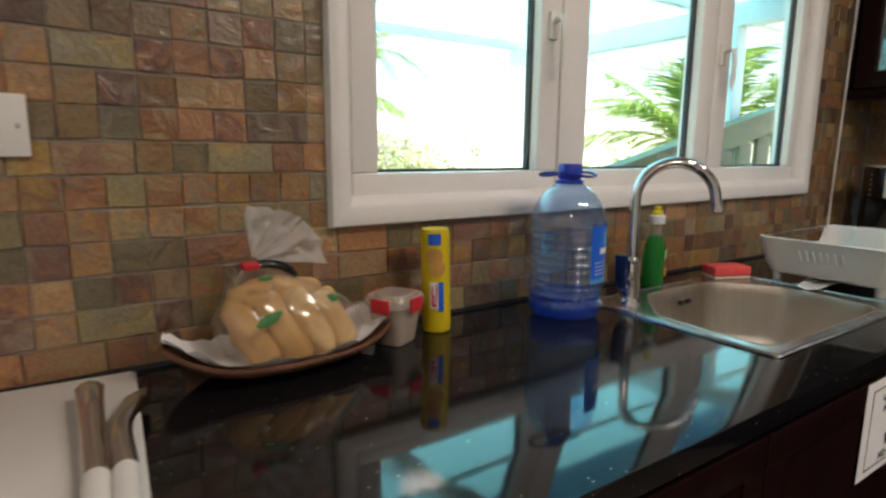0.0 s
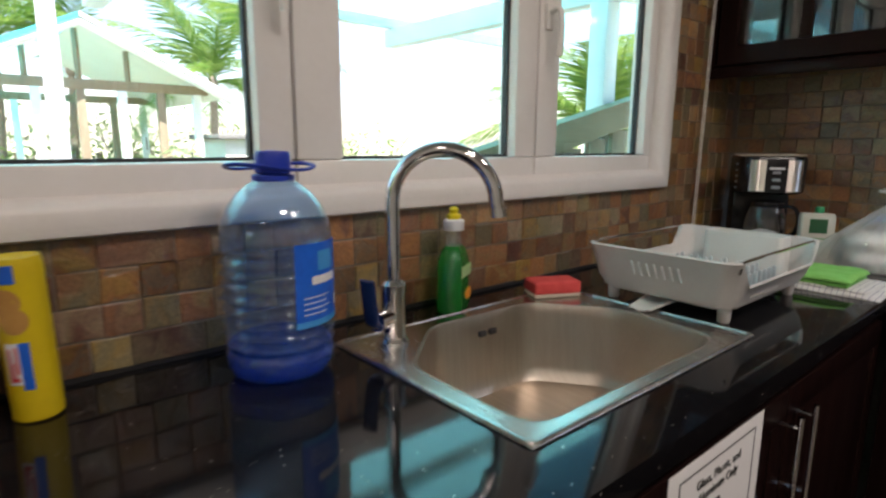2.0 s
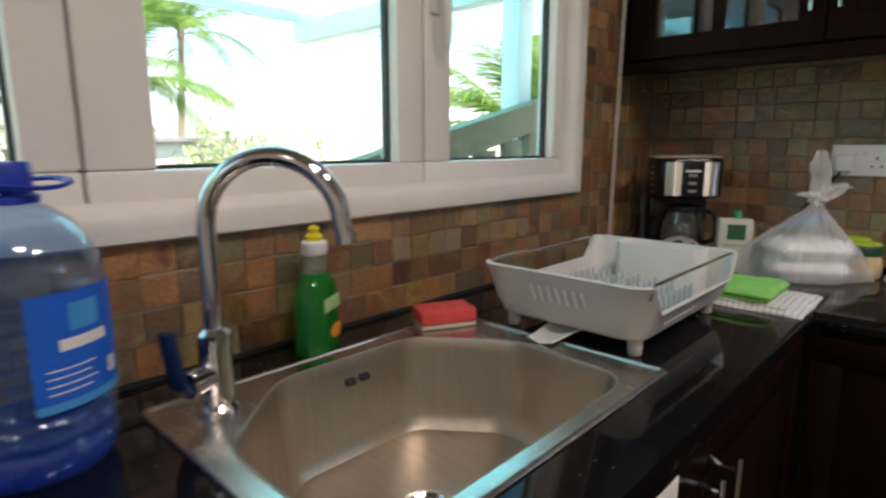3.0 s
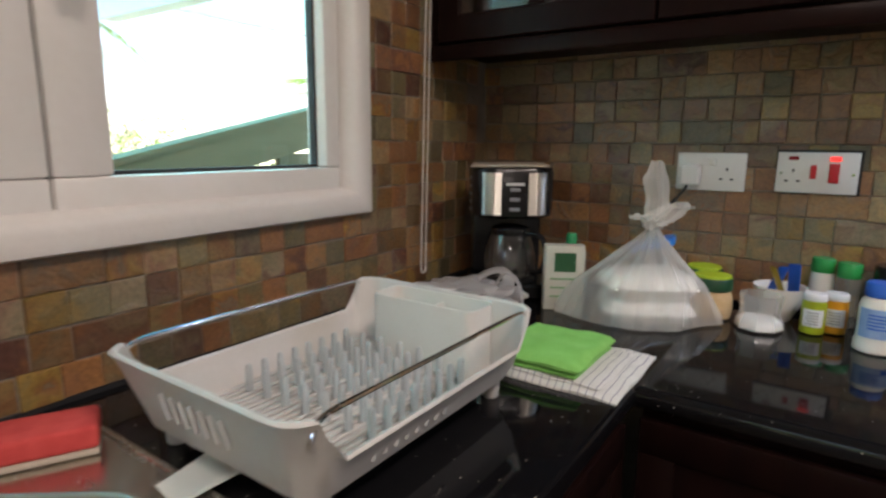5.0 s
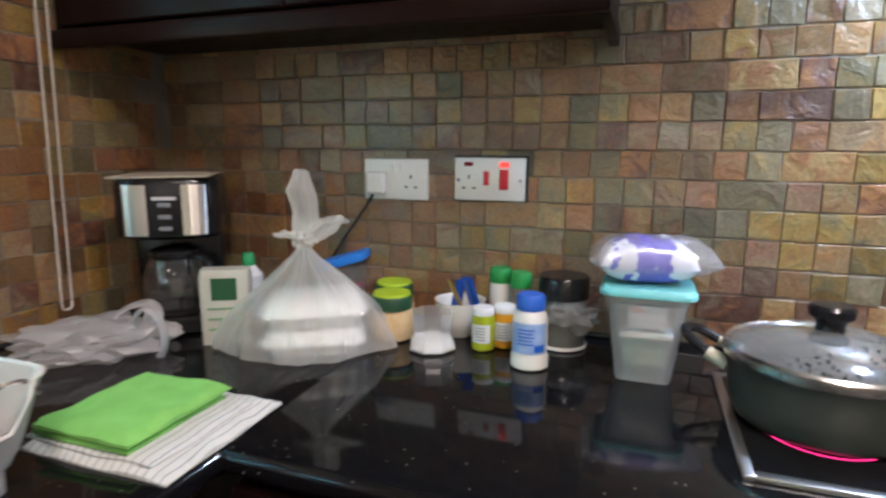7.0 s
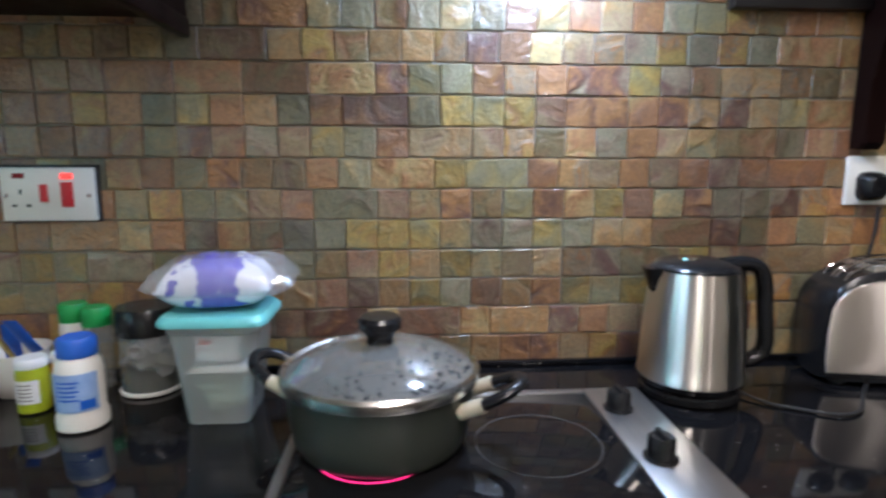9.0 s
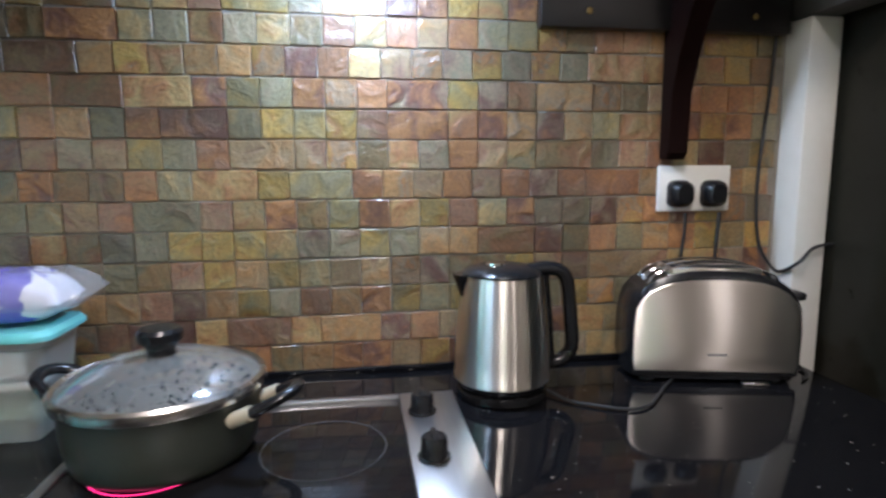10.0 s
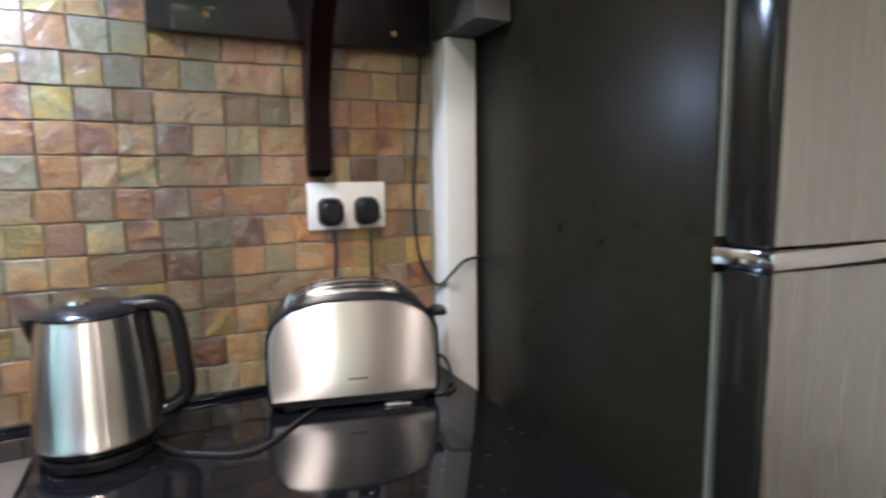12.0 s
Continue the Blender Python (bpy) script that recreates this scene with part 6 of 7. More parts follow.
# rail board, corbels and shelf over the kettle
shelf = thing("wall_shelf", (0, 0, 0), "black stained wooden wall shelf on curved corbels", "shelf")
SHELFW = surf("black_stained_wood", (0.016, 0.011, 0.011), (0.009, 0.007, 0.007), 5, 0.3, bump=0.08, stretch=(6, 0.7, 6), coat=0.3)
part("back_board", box(bmesh.new(), (WX - 0.026, -1.405, 1.512), (WX - 0.0035, -0.925, 1.66), 0.003), SHELFW, shelf)
part("shelf_board", box(bmesh.new(), (2.50, -1.415, 1.661), (WX - 0.0035, -0.915, 1.690), 0.004), SHELFW, shelf)
BRASS = surf("aged_brass", (0.45, 0.32, 0.12), (0.3, 0.2, 0.08), 20, 0.35, 1.0)
for y in (-1.012, -1.33):
    part("screw", lathe([(0.006, 0), (0.005, 0.003), (0.0005, 0.004)], 14), BRASS, shelf).matrix_basis = Matrix.Translation((WX - 0.0262, y, 1.540)) @ pose(0, 0, 0, 0, -90)
for y in (-1.184,):
    bm = bmesh.new()
    prof = [(WX - 0.004, 1.285), (WX - 0.030, 1.283), (WX - 0.040, 1.295), (WX - 0.038, 1.33), (WX - 0.042, 1.40), (WX - 0.055, 1.46), (WX - 0.085, 1.53), (WX - 0.13, 1.59), (WX - 0.20, 1.635), (WX - 0.22, 1.66), (WX - 0.004, 1.66)]
    loft(bm, [[(x, y - 0.019, z) for x, z in prof], [(x, y + 0.019, z) for x, z in prof]], True, True, True)
    bmesh.ops.bevel(bm, geom=[e for e in bm.edges if abs(e.verts[0].co.y - e.verts[1].co.y) < 1e-5], offset=0.003, segments=2, affect="EDGES")
    part("corbel", bm, WOOD, shelf, "curved dark wood corbel")

part("bulkhead", box(bmesh.new(), (2.59, -1.484, 1.540), (WX - 0.0035, -1.4165, 1.66), 0.003), surf("grey_painted_board", (0.10, 0.10, 0.095), (0.08, 0.08, 0.075), 6, 0.6, bump=0.05), shelf, "grey boxed end over the pillar")

# cooker hood with its lamp, over the hob
hood = thing("cooker_hood", (0, 0, 0), "slim cooker hood with a lit round lamp", "cooker hood")
part("canopy", boxes(((2.30, -0.90, 1.665), (WX - 0.0035, -0.10, 1.74)), bev=0.006), STEEL, hood)
part("lamp_lens", lathe([(0.033, 0.0), (0.0005, 0.001)], 24, False, False), glow("hood_lamp_glass", (0.86, 0.93, 1.0), 25), hood).location = (HOOD_LAMP[0], HOOD_LAMP[1], 1.662)

# fridge
FSIDE = surf("dark_fridge_side", (0.014, 0.013, 0.009), (0.019, 0.018, 0.013), 30, 0.27, bump=0.03, fine=700, spec=0.2)
fr = thing("fridge", (0, 0, 0), "tall fridge freezer with dark sides and steel doors", "fridge")
FY1, FY0_, FXB, FXF = -1.490, -2.17, 2.74, 2.176
part("body", box(bmesh.new(), (FXF, FY0_, 0.05), (FXB, FY1, 1.78), 0.004), FSIDE, fr)
DOORSIDE = surf("dark_door_edge", (0.012, 0.013, 0.012), (0.009, 0.010, 0.009), 8, 0.13)
for z0, z1 in ((0.09, 1.178), (1.200, 1.775)):
    d = part("door", box(bmesh.new(), (FXF - 0.062, FY0_, z0), (FXF - 0.012, FY1 - 0.002, z1), 0.006, 3), DOORSIDE, fr)
    part("front", loft(bmesh.new(), [[(FXF - 0.0625 - 0.022 * (1 - (2 * t - 1) ** 2), FY0_ + 0.004 + (FY1 - FY0_ - 0.02) * t, z) for t in [i / 16 for i in range(17)]] + [(FXF - 0.061, FY1 - 0.016, z), (FXF - 0.061, FY0_ + 0.004, z)] for z in (z0 + 0.003, z1 - 0.003)], True, True, True), FRIDGE_STEEL, d, "brushed steel door front")
    part("gasket", box(bmesh.new(), (FXF - 0.0118, FY0_ + 0.01, z0 + 0.01), (FXF - 0.0062, FY1 - 0.010, z1 - 0.01)), GASKET, d, "", False)
    part("seal_lip", box(bmesh.new(), (FXF - 0.0060, FY0_ + 0.01, z0 + 0.01), (FXF - 0.0005, FY1 - 0.003, z1 - 0.01)), surf("pale_gasket", (0.16, 0.18, 0.15), rough=0.5), d, "", False)
part("hinge", boxes(((FXF - 0.075, FY0_ + 0.01, 1.1785), (FXF - 0.002, FY1 + 0.004, 1.1995)), bev=0.003), CHROME, fr, "pale divider strip between the doors")
part("foot", boxes(((FXF + 0.03, FY1 - 0.07, 0.0005), (FXF + 0.07, FY1 - 0.03, 0.0495)), ((FXF + 0.03, FY0_ + 0.03, 0.0005), (FXF + 0.07, FY0_ + 0.07, 0.0495)), ((FXB - 0.07, FY1 - 0.07, 0.0005), (FXB - 0.03, FY1 - 0.03, 0.0495))), BLACK_MATT, fr, "", False)
# plates behind the cabinet glass
for i, (y, z) in enumerate(((0.62, CZ + 0.0485), (0.80, CZ + 0.0485))):
    for k in range(3):
        pt = thing("plate", (2.63, y, z + k * 0.006), "white china plate stacked inside the glazed cabinet", "plate", "stacked plates")
        part("dish", lathe([(0.04, 0.0005), (0.045, 0.002), (0.078, 0.013), (0.08, 0.0155), (0.046, 0.005), (0.0005, 0.0045)], 32), WHITE_P, pt)

# ---- outside ----
GRASS = surf("lawn", (0.56, 0.55, 0.42), (0.36, 0.40, 0.22), 0.8, 0.95, bump=0.6, fine=30)
SAND = surf("pale_paving", (0.50, 0.47, 0.40), (0.42, 0.39, 0.33), 3, 0.9, bump=0.2)
WHITEWOOD = surf("white_painted_timber", (0.72, 0.76, 0.77), (0.64, 0.68, 0.69), 5, 0.55, bump=0.1)
GREYGREEN = surf("grey_green_painted_board", (0.20, 0.19, 0.125), (0.16, 0.155, 0.10), 4, 0.6, bump=0.1, stretch=(1, 1, 6))
BROWNWOOD = surf("weathered_timber", (0.30, 0.24, 0.17), (0.20, 0.16, 0.11), 4, 0.8, bump=0.3, stretch=(5, 5, 0.6))
TEAL = clear("teal_roof_sheet", (0.15, 0.62, 0.68), 0.25, 1.4, 0.92, (0.24, 0.80, 0.86), 0.06)
bm = bmesh.new()
N = 30
grid = {}
for i in range(N + 1):
    for j in range(N + 1):
        x, y = -900 * (1 - 2 * i / N) ** 3 * (1 if i < N / 2 else 1), -900 * (1 - 2 * j / N) ** 3
        grid[i, j] = bm.verts.new((x, y, -0.45 + (0.12 * noise.noise(Vector((x * 0.3, y * 0.3, 0))) if abs(x) < 40 and abs(y) < 40 and (abs(x) > 6 or abs(y) > 6) else 0)))
for i in range(N):
    for j in range(N):
        bm.faces.new((grid[i, j], grid[i + 1, j], grid[i + 1, j + 1], grid[i, j + 1]))
structure("ground", bm, GRASS, "sunlit lawn and sand round the house", "ground", True)
structure("terrace", boxes(((-4, 1.107, -0.4), (4.2, 5.2, -0.05))), SAND, "pale paved terrace outside the window", "terrace")
structure("porch", boxes(((-6, -3.4, -0.4), (-2.602, 1.2, -0.03))), SAND, "pale paved porch outside the doorway", "terrace")

# veranda roof
ver = thing("veranda", (0, 0, 0), "white timber veranda with a translucent teal roof", "veranda")
for bx in (-0.9, 1.16, 2.94):
    part("beam", box(bmesh.new(), (bx - 0.045, 1.107, 1.885), (bx + 0.045, 3.45, 2.0), 0.006), WHITEWOOD, ver)
for px, py, pw, ph in ((2.915, 1.70, 0.048, 1.884), (1.18, 5.26, 0.056, 2.9), (-0.9, 3.38, 0.048, 1.884)):
    part("post", box(bmesh.new(), (px - pw, py - pw, -0.40 if py > 5.2 else -0.05), (px + pw, py + pw, ph), 0.006), WHITEWOOD, ver)
for i in range(2):
    y = 1.9 + i * 1.48
    part("purlin", box(bmesh.new(), (-1.6, y - 0.025, 2.001), (4.6, y + 0.025, 2.06), 0.004), WHITEWOOD, ver)
for i in range(8):
    x0 = -1.6 + i * 0.775
    bm = bmesh.new()
    rows = []
    for y in (1.12, 3.52):
        rows.append([(x0 + 0.782 * k / 40, y, 2.075 + 0.006 * math.sin(k * 2 * math.pi / 5) + (0.004 if i % 2 else 0)) for k in range(41)])
    loft(bm, rows, False)
    part("roof_sheet", bm, TEAL, ver, "translucent teal corrugated sheet")

# sloping rail with boards beside the veranda
rail = thing("stair_rail", (0, 0, 0), "grey-green painted sloping stair rail with upright boards", "railing")
R0, R1 = Vector((1.60, 1.60, 1.105)), Vector((3.9, 1.60, 1.65))
d = (R1 - R0).normalized()
up = Vector((-d.z, 0, d.x))
bm = bmesh.new()
loft(bm, [[R0 + Vector((0, yy, 0)) + up * zz for yy, zz in ((-0.03, 0), (0.03, 0), (0.03, -0.10), (-0.03, -0.10))], [R1 + Vector((0, yy, 0)) + up * zz for yy, zz in ((-0.03, 0), (0.03, 0), (0.03, -0.10), (-0.03, -0.10))]], True, True, True)
part("handrail", bm, GREYGREEN, rail, "", False)
bm = bmesh.new()
loft(bm, [[R0 + Vector((0, yy, 0)) + up * zz for yy, zz in ((-0.04, 0.018), (0.04, 0.018), (0.04, 0.001), (-0.04, 0.001))], [R1 + Vector((0, yy, 0)) + up * zz for yy, zz in ((-0.04, 0.018), (0.04, 0.018), (0.04, 0.001), (-0.04, 0.001))]], True, True, True)
part("cap", bm, GREYGREEN, rail, "", False)
for i in range(13):
    p = R0 + (R1 - R0) * (i + 0.5) / 13
    part("board", box(bmesh.new(), (p.x - 0.062, 1.588, -0.05), (p.x + 0.062, 1.612, p.z - 0.11), 0.003), GREYGREEN, rail)

# garden hut
hut = thing("garden_hut", (0, 0, 0), "open garden hut with timber posts and a pale pitched roof", "hut")
ROOF = surf("pale_metal_roof", (0.82, 0.83, 0.80), (0.74, 0.75, 0.72), 3, 0.6, bump=0.1)
HX0, HX1, HY0, HY1, HE, HR = 0.3, 3.4, 8.6, 11.6, 1.98, 2.72
for i in range(7):
    for y in (HY0, HY1):
        x = HX0 + 0.15 + (HX1 - HX0 - 0.3) * i / 6
        part("post", box(bmesh.new(), (x - 0.05, y - 0.05, -0.4), (x + 0.05, y + 0.05, HE - 0.10), 0.005), BROWNWOOD if i % 2 else WHITEWOOD, hut)
for y in (HY0, HY1):
    part("beam", box(bmesh.new(), (HX0, y - 0.05, HE - 0.10), (HX1, y + 0.05, HE + 0.02), 0.005), BROWNWOOD, hut)
mx = (HX0 + HX1) / 2
for s in (-1, 1):
    bm = bmesh.new()
    e = mx + s * (HX1 - HX0) / 2 * 1.12
    loft(bm, [[(mx, HY0 - 0.5, HR), (mx, HY1 + 0.5, HR), (mx, HY1 + 0.5, HR - 0.05), (mx, HY0 - 0.5, HR - 0.05)],
              [(e, HY0 - 0.5, HE - 0.1), (e, HY1 + 0.5, HE - 0.1), (e, HY1 + 0.5, HE - 0.15), (e, HY0 - 0.5, HE - 0.15)]], True, True, True)
    part("roof", bm, ROOF if s > 0 else TEAL, hut, "", False)
    part("barge_board", sweep([(mx, HY0 - 0.45, HR - 0.10), (e, HY0 - 0.45, HE - 0.20)], 0.045, 4), WHITEWOOD, hut, "", False)
for i in range(3):
    part("strut", sweep([(mx + 0.55 * i - 0.55, HY0 - 0.02, HE), (mx + 0.55 * i - 0.55, HY0 - 0.02, HR - 0.12 - 0.22 * abs(i - 1))], 0.035, 4), BROWNWOOD, hut, "", False)
    part("rail", box(bmesh.new(), (HX0, HY0 - 0.03, 0.2 + 0.3 * i), (HX1 - 0.9, HY0 + 0.03, 0.26 + 0.3 * i), 0.004), BROWNWOOD, hut)
shed = thing("garden_shed", (0, 0, 0), "low grey shed with a flat dark roof beyond the lawn", "shed")
part("wall", box(bmesh.new(), (3.9, 9.4, -0.4), (5.3, 10.6, 1.28), 0.01), surf("grey_render", (0.74, 0.74, 0.72), (0.66, 0.66, 0.64), 3, 0.9, bump=0.2), shed)
part("roof", box(bmesh.new(), (3.75, 9.25, 1.282), (5.45, 10.75, 1.36), 0.01), surf("dark_felt", (0.22, 0.22, 0.22), rough=0.9), shed)
for i in range(26):
    x = -9 + i * 0.7
    if i == 0:
        fence = thing("garden_fence", (0, 0, 0), "weathered timber garden fence behind the hut", "fence")
        for z in (0.1, 0.75):
            part("rail", box(bmesh.new(), (-9, 14.05, z), (9.2, 14.1, z + 0.08)), BROWNWOOD, fence, "", False)
    part("post", box(bmesh.new(), (x - 0.05, 13.95, -0.4), (x + 0.05, 14.049, 1.0), 0.005), BROWNWOOD, fence)

# palms and shrubs
LEAF = leafy("palm_leaf", (0.07, 0.19, 0.03), (0.22, 0.34, 0.08))
LEAF2 = leafy("shrub_leaf", (0.13, 0.26, 0.05), (0.32, 0.42, 0.13))
TRUNK = surf("palm_bark", (0.28, 0.24, 0.19), (0.17, 0.14, 0.11), 6, 0.9, bump=0.6, stretch=(1, 1, 8))


def frond(length, droop, width, rng, n=52):
    """One feather leaf along +x that arches and droops."""
    bm = bmesh.new()
    spine = [Vector((length * t, 0, length * (0.55 * t - droop * t * t))) for t in [i / n for i in range(n + 1)]]
    sweep(spine, 0.012, 5, bm, 1, [0.014 * (1 - 0.85 * i / n) for i in range(n + 1)])
    for i in range(5, n):
        t = i / n
        w = width * math.sin(math.pi * min(1, 0.12 + 0.9 * t)) ** 0.6 * rng.uniform(0.85, 1.1)
        p, dd = spine[i], (spine[i + 1] - spine[i]).normalized()
        for s in (-1, 1):
            tip = p + dd * w * 0.7 + Vector((0, s * w * 0.8, -w * (0.18 + 0.3 * rng.random())))
            mid = p.lerp(tip, 0.5) + Vector((0, 0, w * 0.10))
            h = dd * 0.0088 * (1 + length * 0.3)
            a, b, c = bm.verts.new(p - h), bm.verts.new(p + h), bm.verts.new(mid + h * 1.3)
            e, g = bm.verts.new(mid - h * 1.0), bm.verts.new(tip)
            bm.faces.new((a, b, c, e))
            bm.faces.new((e, c, g))
    return bm


def palm(x, y, z, height, length, count, seed, label="green feather palm with arching fronds in the garden", lean=0.1):
    rng = random.Random(seed)
    t = thing("palm_tree", (x, y, z), label, "palm tree", "garden palms")
    top = Vector((lean * height * 0.4, lean * height * 0.2, height))
    path = curve([(0, 0, -0.02), top * 0.35 + Vector((-0.03, 0, 0)), top * 0.7, top], 6)
    part("trunk", sweep(path, 0.1, 12, None, 1, [0.05 + 0.055 * (1 - i / (len(path) - 1)) + (0.004 if i % 2 else 0) for i in range(len(path))]), TRUNK, t)
    crown = part("crown", blob(bmesh.new(), tuple(top), (0.09, 0.09, 0.14), 2, 0.2), TRUNK, t)
    shapes = [part("frond", frond(length * q, dr, length * 0.26, rng), LEAF, crown, "", False) for q, dr in ((1.0, 0.55), (0.95, 0.85), (0.85, 0.3), (1.05, 0.7))]
    for i in range(count):
        o = shapes[i] if i < 4 else shapes[i % 4].copy()
        if i >= 4:
            scene.collection.objects.link(o)
        o.matrix_basis = Matrix.Translation(top) @ pose(0, 0, 0, rng.uniform(-20, 20), rng.uniform(-55, 15), i * 360 / count + rng.uniform(-14, 14))


palm(6.6, 4.2, -0.45, 1.7, 1.85, 17, 3)
palm(4.75, 4.0, -0.45, 0.80, 1.05, 15, 5, "low bushy feather palm beside the veranda")
palm(7.6, 3.2, -0.45, 1.5, 1.6, 14, 8)
palm(4.1, 10.6, -0.45, 2.7, 2.0, 17, 11)
palm(2.3, 13.0, -0.45, 3.0, 2.2, 16, 31)
palm(6.1, 13.3, -0.45, 4.1, 2.3, 18, 12, lean=0.2)
palm(-2.2, 8.0, -0.45, 3.0, 1.5, 13, 13)
palm(-3.2, 10.5, -0.45, 2.6, 2.2, 13, 14)
palm(1.2, 13.2, -0.45, 3.4, 2.3, 13, 17)
palm(-5.4, -1.7, -0.45, 1.2, 1.5, 14, 21, "feather palm outside the doorway")
palm(-6.8, 0.6, -0.45, 2.0, 1.7, 14, 22, "feather palm outside the doorway")


def shrub(x, y, z, r, h, seed, leaves=420, big=1.0, leaf=None):
    rng = random.Random(seed)
    t = thing("shrub", (x, y, z), "leafy green garden shrub with uneven outline", "shrub", "garden shrubs")
    bm = bmesh.new()
    for i in range(7):
        a = i * 0.9
        sweep(curve([(0, 0, -0.03), (0.25 * r * math.cos(a), 0.25 * r * math.sin(a), h * 0.4), (0.7 * r * math.cos(a), 0.7 * r * math.sin(a), h * rng.uniform(0.6, 0.9))], 4), 0.012, 5, bm)
    part("stem", bm, TRUNK, t)
    bm = bmesh.new()
    for i in range(leaves):
        a, q, zz = rng.uniform(0, 6.28), math.sqrt(rng.random()), rng.uniform(0.12, 1)
        k = (0.55 + 0.5 * math.sin(a * 3 + seed)) * 0.4 + 0.7
        c = Vector((r * q * k * math.cos(a), r * q * k * math.sin(a), h * zz * (1 - 0.35 * q * q)))
        m = Matrix.Translation(c) @ pose(0, 0, 0, rng.uniform(-60, 60), rng.uniform(-60, 60), rng.uniform(0, 360))
        s = rng.uniform(0.05, 0.11) * big
        v = [bm.verts.new(m @ Vector(p)) for p in ((0, -s, 0), (0.32 * s, 0, 0.1 * s), (0, s, 0), (-0.32 * s, 0, 0.1 * s))]
        bm.faces.new(v)
    tagged(part("foliage", bm, leaf or LEAF2, t, "", False), kind="stuff")


for i, (x, y, r, h) in enumerate([(4.3, 8.6, 0.7, 1.7), (3.75, 8.2, 0.4, 1.4), (2.2, 12.6, 1.2, 1.9), (1.2, 12.4, 1.0, 1.8), (3.4, 12.2, 1.1, 2.0), (5.2, 7.0, 0.9, 1.2), (-0.6, 9.4, 0.8, 1.6), (-1.6, 7.0, 0.9, 1.3), (6.4, 5.6, 0.8, 1.1),
                                  (-5.0, -0.4, 0.8, 1.6), (-5.4, -2.9, 0.9, 1.5), (-6.4, -1.2, 1.0, 1.8), (-3, 13, 1.4, 2.2), (4.4, 13, 1.6, 2.4), (7.5, 11, 1.6, 2.2), (9, 7, 1.5, 2.0)]):
    shrub(x, y, -0.45, r, h, i + 1)
# lighter copy of the shrub leaf: bleaching by strong sun is painted into its colour
SUN_PAINTED_LEAF = leafy("shrub_leaf_painted_sun", (0.30, 0.40, 0.16), (0.58, 0.62, 0.40))
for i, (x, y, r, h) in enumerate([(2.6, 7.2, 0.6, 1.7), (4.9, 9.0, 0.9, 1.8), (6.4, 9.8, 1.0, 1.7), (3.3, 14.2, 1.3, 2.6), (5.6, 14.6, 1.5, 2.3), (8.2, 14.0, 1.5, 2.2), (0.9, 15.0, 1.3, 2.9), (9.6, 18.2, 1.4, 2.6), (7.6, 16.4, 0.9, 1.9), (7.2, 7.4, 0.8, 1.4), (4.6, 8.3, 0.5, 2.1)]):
    shrub(x, y, -0.45, r, h, 60 + i, 620, 1.2, SUN_PAINTED_LEAF)
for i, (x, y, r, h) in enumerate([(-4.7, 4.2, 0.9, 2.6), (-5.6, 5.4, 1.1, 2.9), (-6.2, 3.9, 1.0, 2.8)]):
    shrub(x, y, -0.45, r, h, 80 + i, 700, 1.2, SUN_PAINTED_LEAF)
for i, (x, y, r, h) in enumerate([(-4.4, -0.6, 0.8, 2.7), (-4.6, 0.5, 0.9, 2.9), (-4.5, 1.7, 0.9, 2.7), (-4.9, -1.9, 0.9, 2.6)]):
    shrub(x, y, -0.45, r, h, 90 + i, 1100, 1.5)

# ---- slate mosaic, last ----
PX, PZ = 0.0535, 0.0515
TILE_D = 0.007


def tile_verts(w, h, rng):
    """Front and back outline of one cleft piece: back plane at 0, front near TILE_D."""
    j = lambda a: rng.uniform(-a, a)
    g, gz, ch = 0.0006, 0.0012, 0.0016
    out = [(-w / 2 + g, -h / 2 + gz), (w / 2 - g, -h / 2 + gz), (w / 2 - g, h / 2 - gz), (-w / 2 + g, h / 2 - gz)]
    out = [(x + j(0.0011), y + j(0.0016)) for x, y in out]
    vs = [(x, y, 0.0) for x, y in out] + [(x, y, TILE_D - 0.0022 + j(0.0007)) for x, y in out]
    vs += [(x * (1 - 2 * ch / w), y * (1 - 2 * ch / h), TILE_D + j(0.0014)) for x, y in out]
    fs = []
    for a in (0, 4):
        fs += [(a + i, a + (i + 1) % 4, a + 4 + (i + 1) % 4, a + 4 + i) for i in range(4)]
    return vs, fs + [(8, 9, 10, 11)]


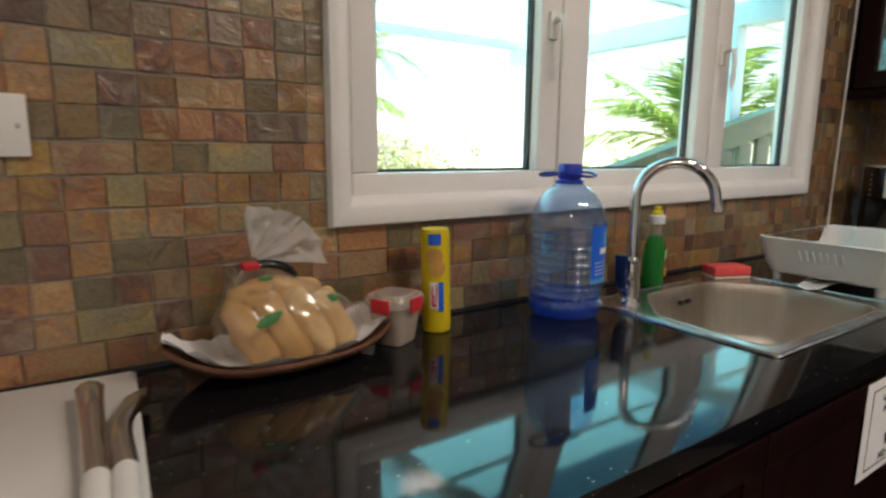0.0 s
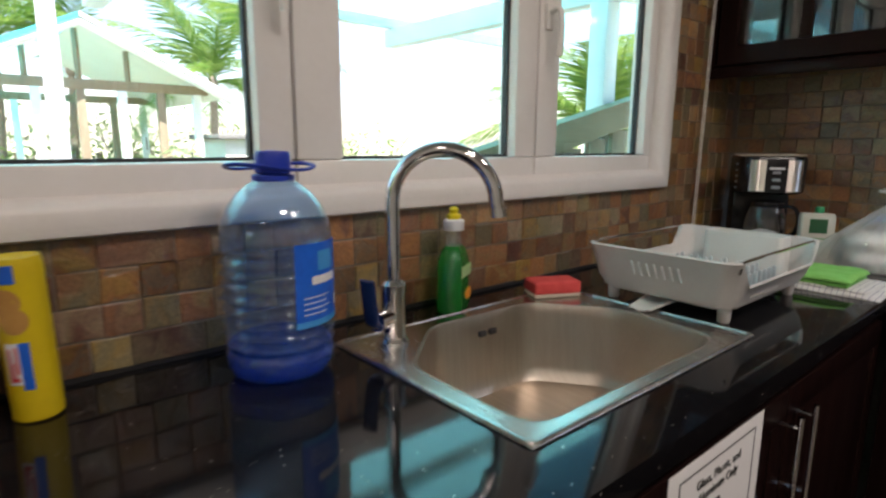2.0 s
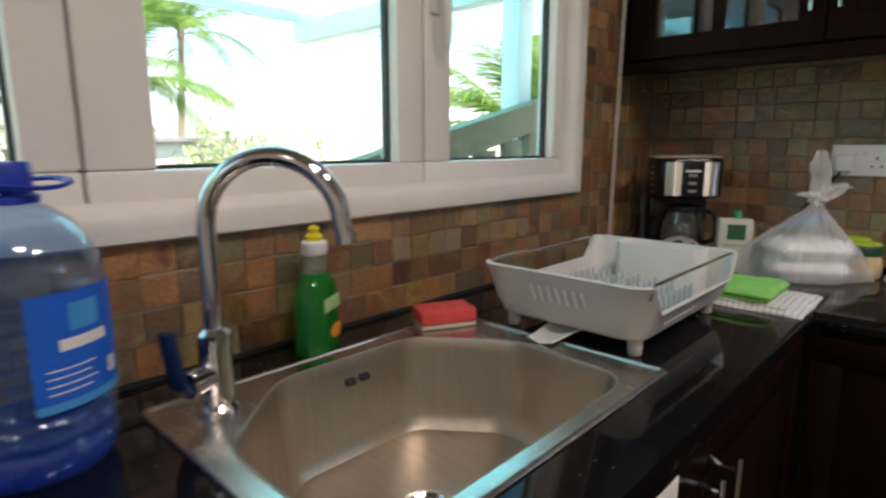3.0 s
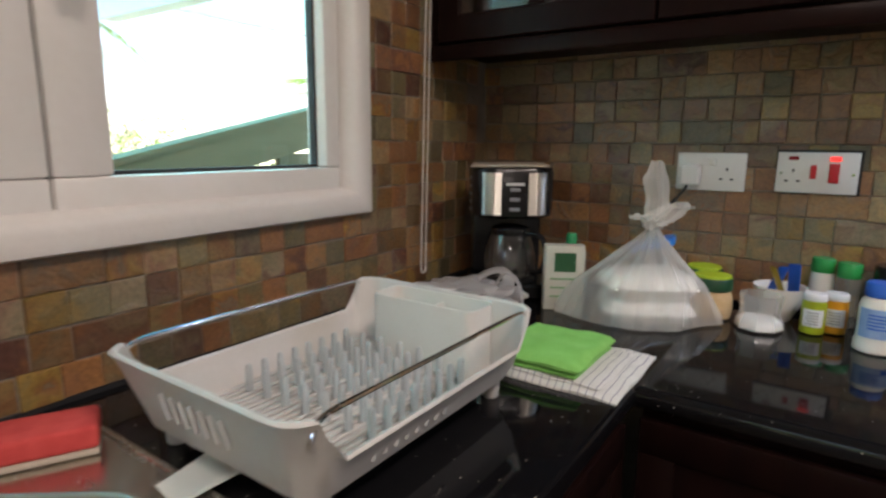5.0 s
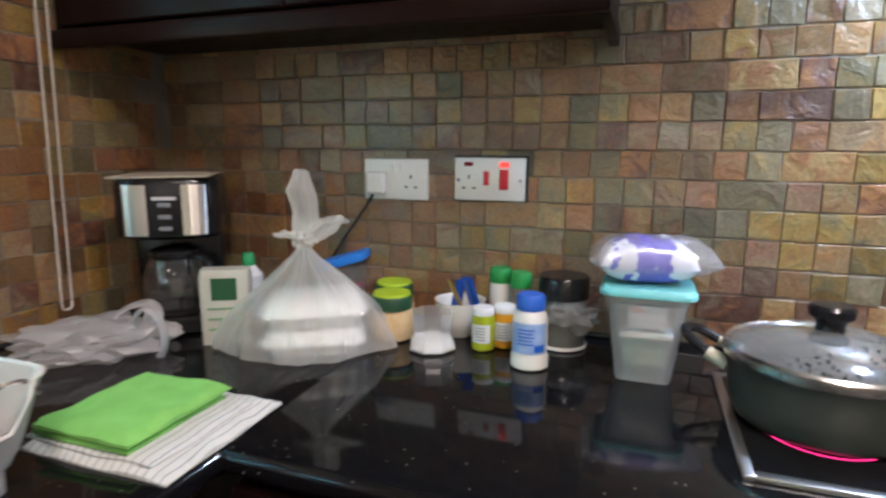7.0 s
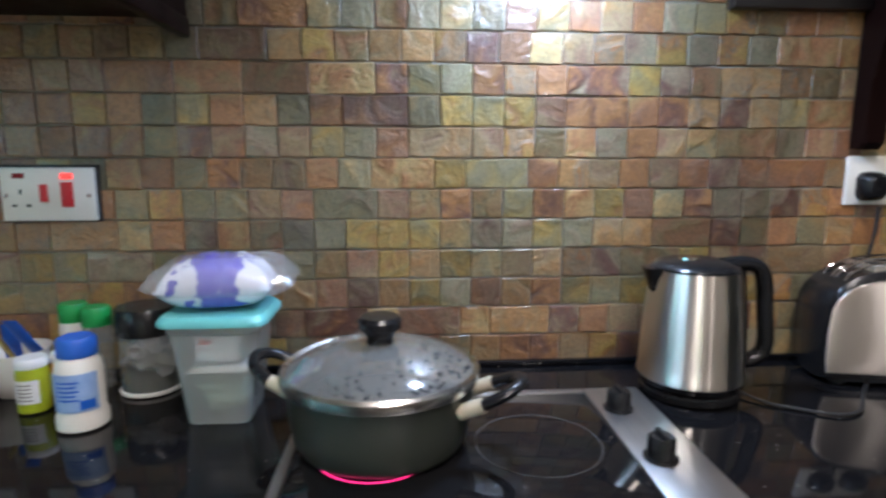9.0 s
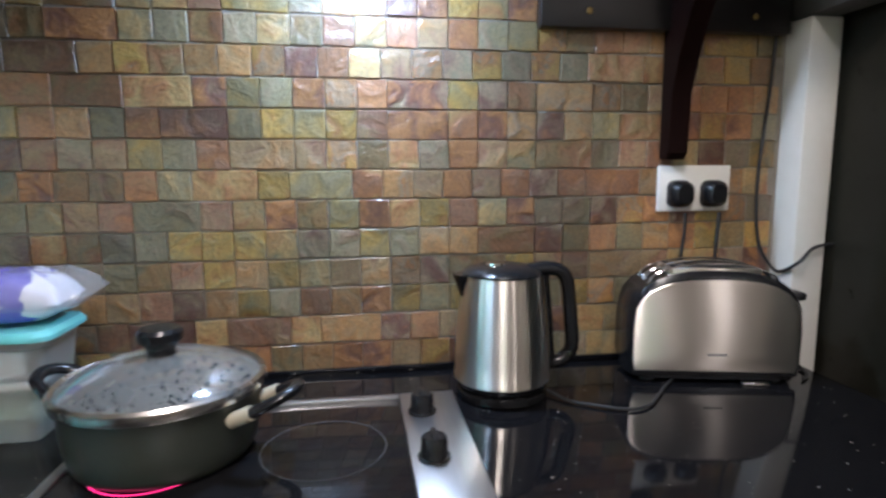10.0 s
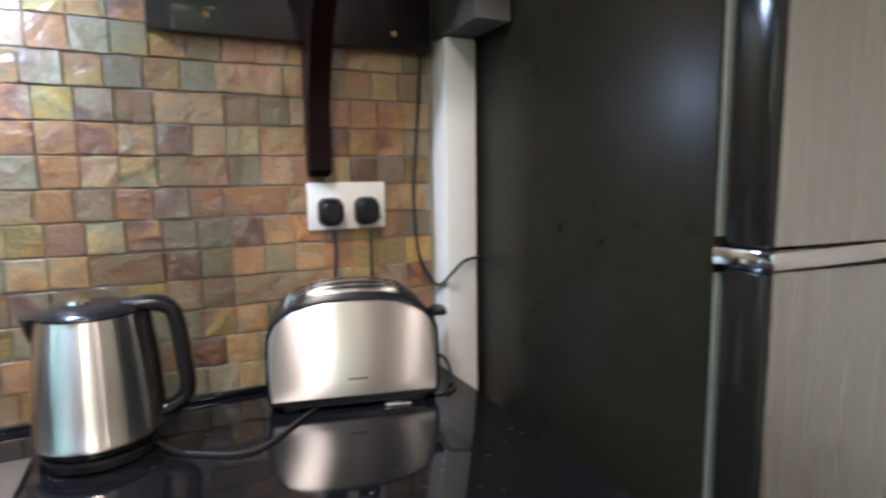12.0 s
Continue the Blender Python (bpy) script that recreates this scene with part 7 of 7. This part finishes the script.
def mosaic(wall, m, length, z0, z1, near, skip, seed):
    """Rows of slate on a wall: m carries (along, up, out) to the world; near(u, z) picks the pieces of their own."""
    rng = random.Random(seed)
    kinds = {}
    for k in (1, 2):
        for v in range(7 if k == 1 else 3):
            vs, fs = tile_verts(PX * k, PZ, rng)
            me = bpy.data.meshes.new("tile")
            me.from_pydata(vs, [], fs)
            me.materials.append(SLATE_PIECE)
            kinds[k, v] = me
    verts, faces, made = [], [], 0
    z = z0
    while z < z1:
        u = -rng.choice((0, 0.5, 0.2, 0.35)) * PX if rng.random() < 0.3 else 0
        while u < length:
            k = 2 if rng.random() < 0.13 else 1
            c, h = u + PX * k / 2, z + PZ / 2
            u += PX * k
            if c - PX * k / 2 < -0.03 or skip(c, h, PX * k):
                continue
            if near(c, h) and made < 300:
                made += 1
                o = bpy.data.objects.new("tile", kinds[k, rng.randrange(7 if k == 1 else 3)])
                scene.collection.objects.link(o)
                o.parent = wall
                o.matrix_basis = m @ Matrix.Translation((c, h, 0)) @ pose(0, 0, 0, rng.uniform(-1.8, 1.8), rng.uniform(-1.8, 1.8), rng.uniform(-0.9, 0.9))
            else:
                vs, fs = tile_verts(PX * k, PZ, rng)
                n = len(verts)
                verts += [tuple(m @ Vector((c + x, h + y, d))) for x, y, d in vs]
                faces += [tuple(n + i for i in f) for f in fs]
        z += PZ
    me = bpy.data.meshes.new("mosaic")
    me.from_pydata(verts, [], faces)
    me.materials.append(SLATE_ISLAND)
    o = new("mosaic", me)
    o.parent = wall
    tagged(o, kind="stuff")


part("grout_bed", boxes(((WX + 0.0012, -1.4175, C - 0.03), (WX + 0.0078, WY + 0.0010, 1.95))), GROUT, wall_east, "", False)
part("sealant", boxes(((X0 + 0.9, WY - 0.002, C + 0.0004), (WX - 0.013, WY + 0.0011, C + 0.0075))), BLACK_MATT, wall_north, "thin black joint above the worktop", False)
part("grout_bed", boxes(((X0 + 0.9, WY + 0.0012, C - 0.03), (OX0 - 0.001, WY + 0.0078, 2.3)), ((OX0 - 0.001, WY + 0.0012, C - 0.03), (OX1 + 0.001, WY + 0.0078, OZ0 - 0.001)),
                        ((OX1 + 0.001, WY + 0.0012, C - 0.03), (WX + 0.003, WY + 0.0078, 2.3))), GROUT, wall_north, "", False)
Z_ROW = 1.268 - 7 * PZ - 0.0005
EAST = Matrix(((0, 0, -1, WX + 0.005), (-1, 0, 0, WY - 0.004), (0, 1, 0, 0), (0, 0, 0, 1)))
mosaic(wall_east, EAST, WY - 0.004 + 1.414, Z_ROW, 1.93, lambda u, z: 0.95 < u < 2.0 and z < 1.62, lambda u, z, w: u + w / 2 > WY - 0.004 + 1.42 or z < C, 1)
NORTH = Matrix(((1, 0, 0, X0 + 0.9), (0, 0, -1, WY + 0.005), (0, 1, 0, 0), (0, 0, 0, 1)))
mosaic(wall_north, NORTH, WX - X0 - 0.9, Z_ROW, 2.28, lambda u, z: 1.3 < u < 3.0 and z < 1.6 or u > 3.72,
       lambda u, z, w: (0.43 < u + X0 + 0.9 + w * 0.3 and u + X0 + 0.9 - w * 0.3 < 2.24 and z > 1.135) or u + w / 2 > WX - X0 - 0.89 or z < C, 2)
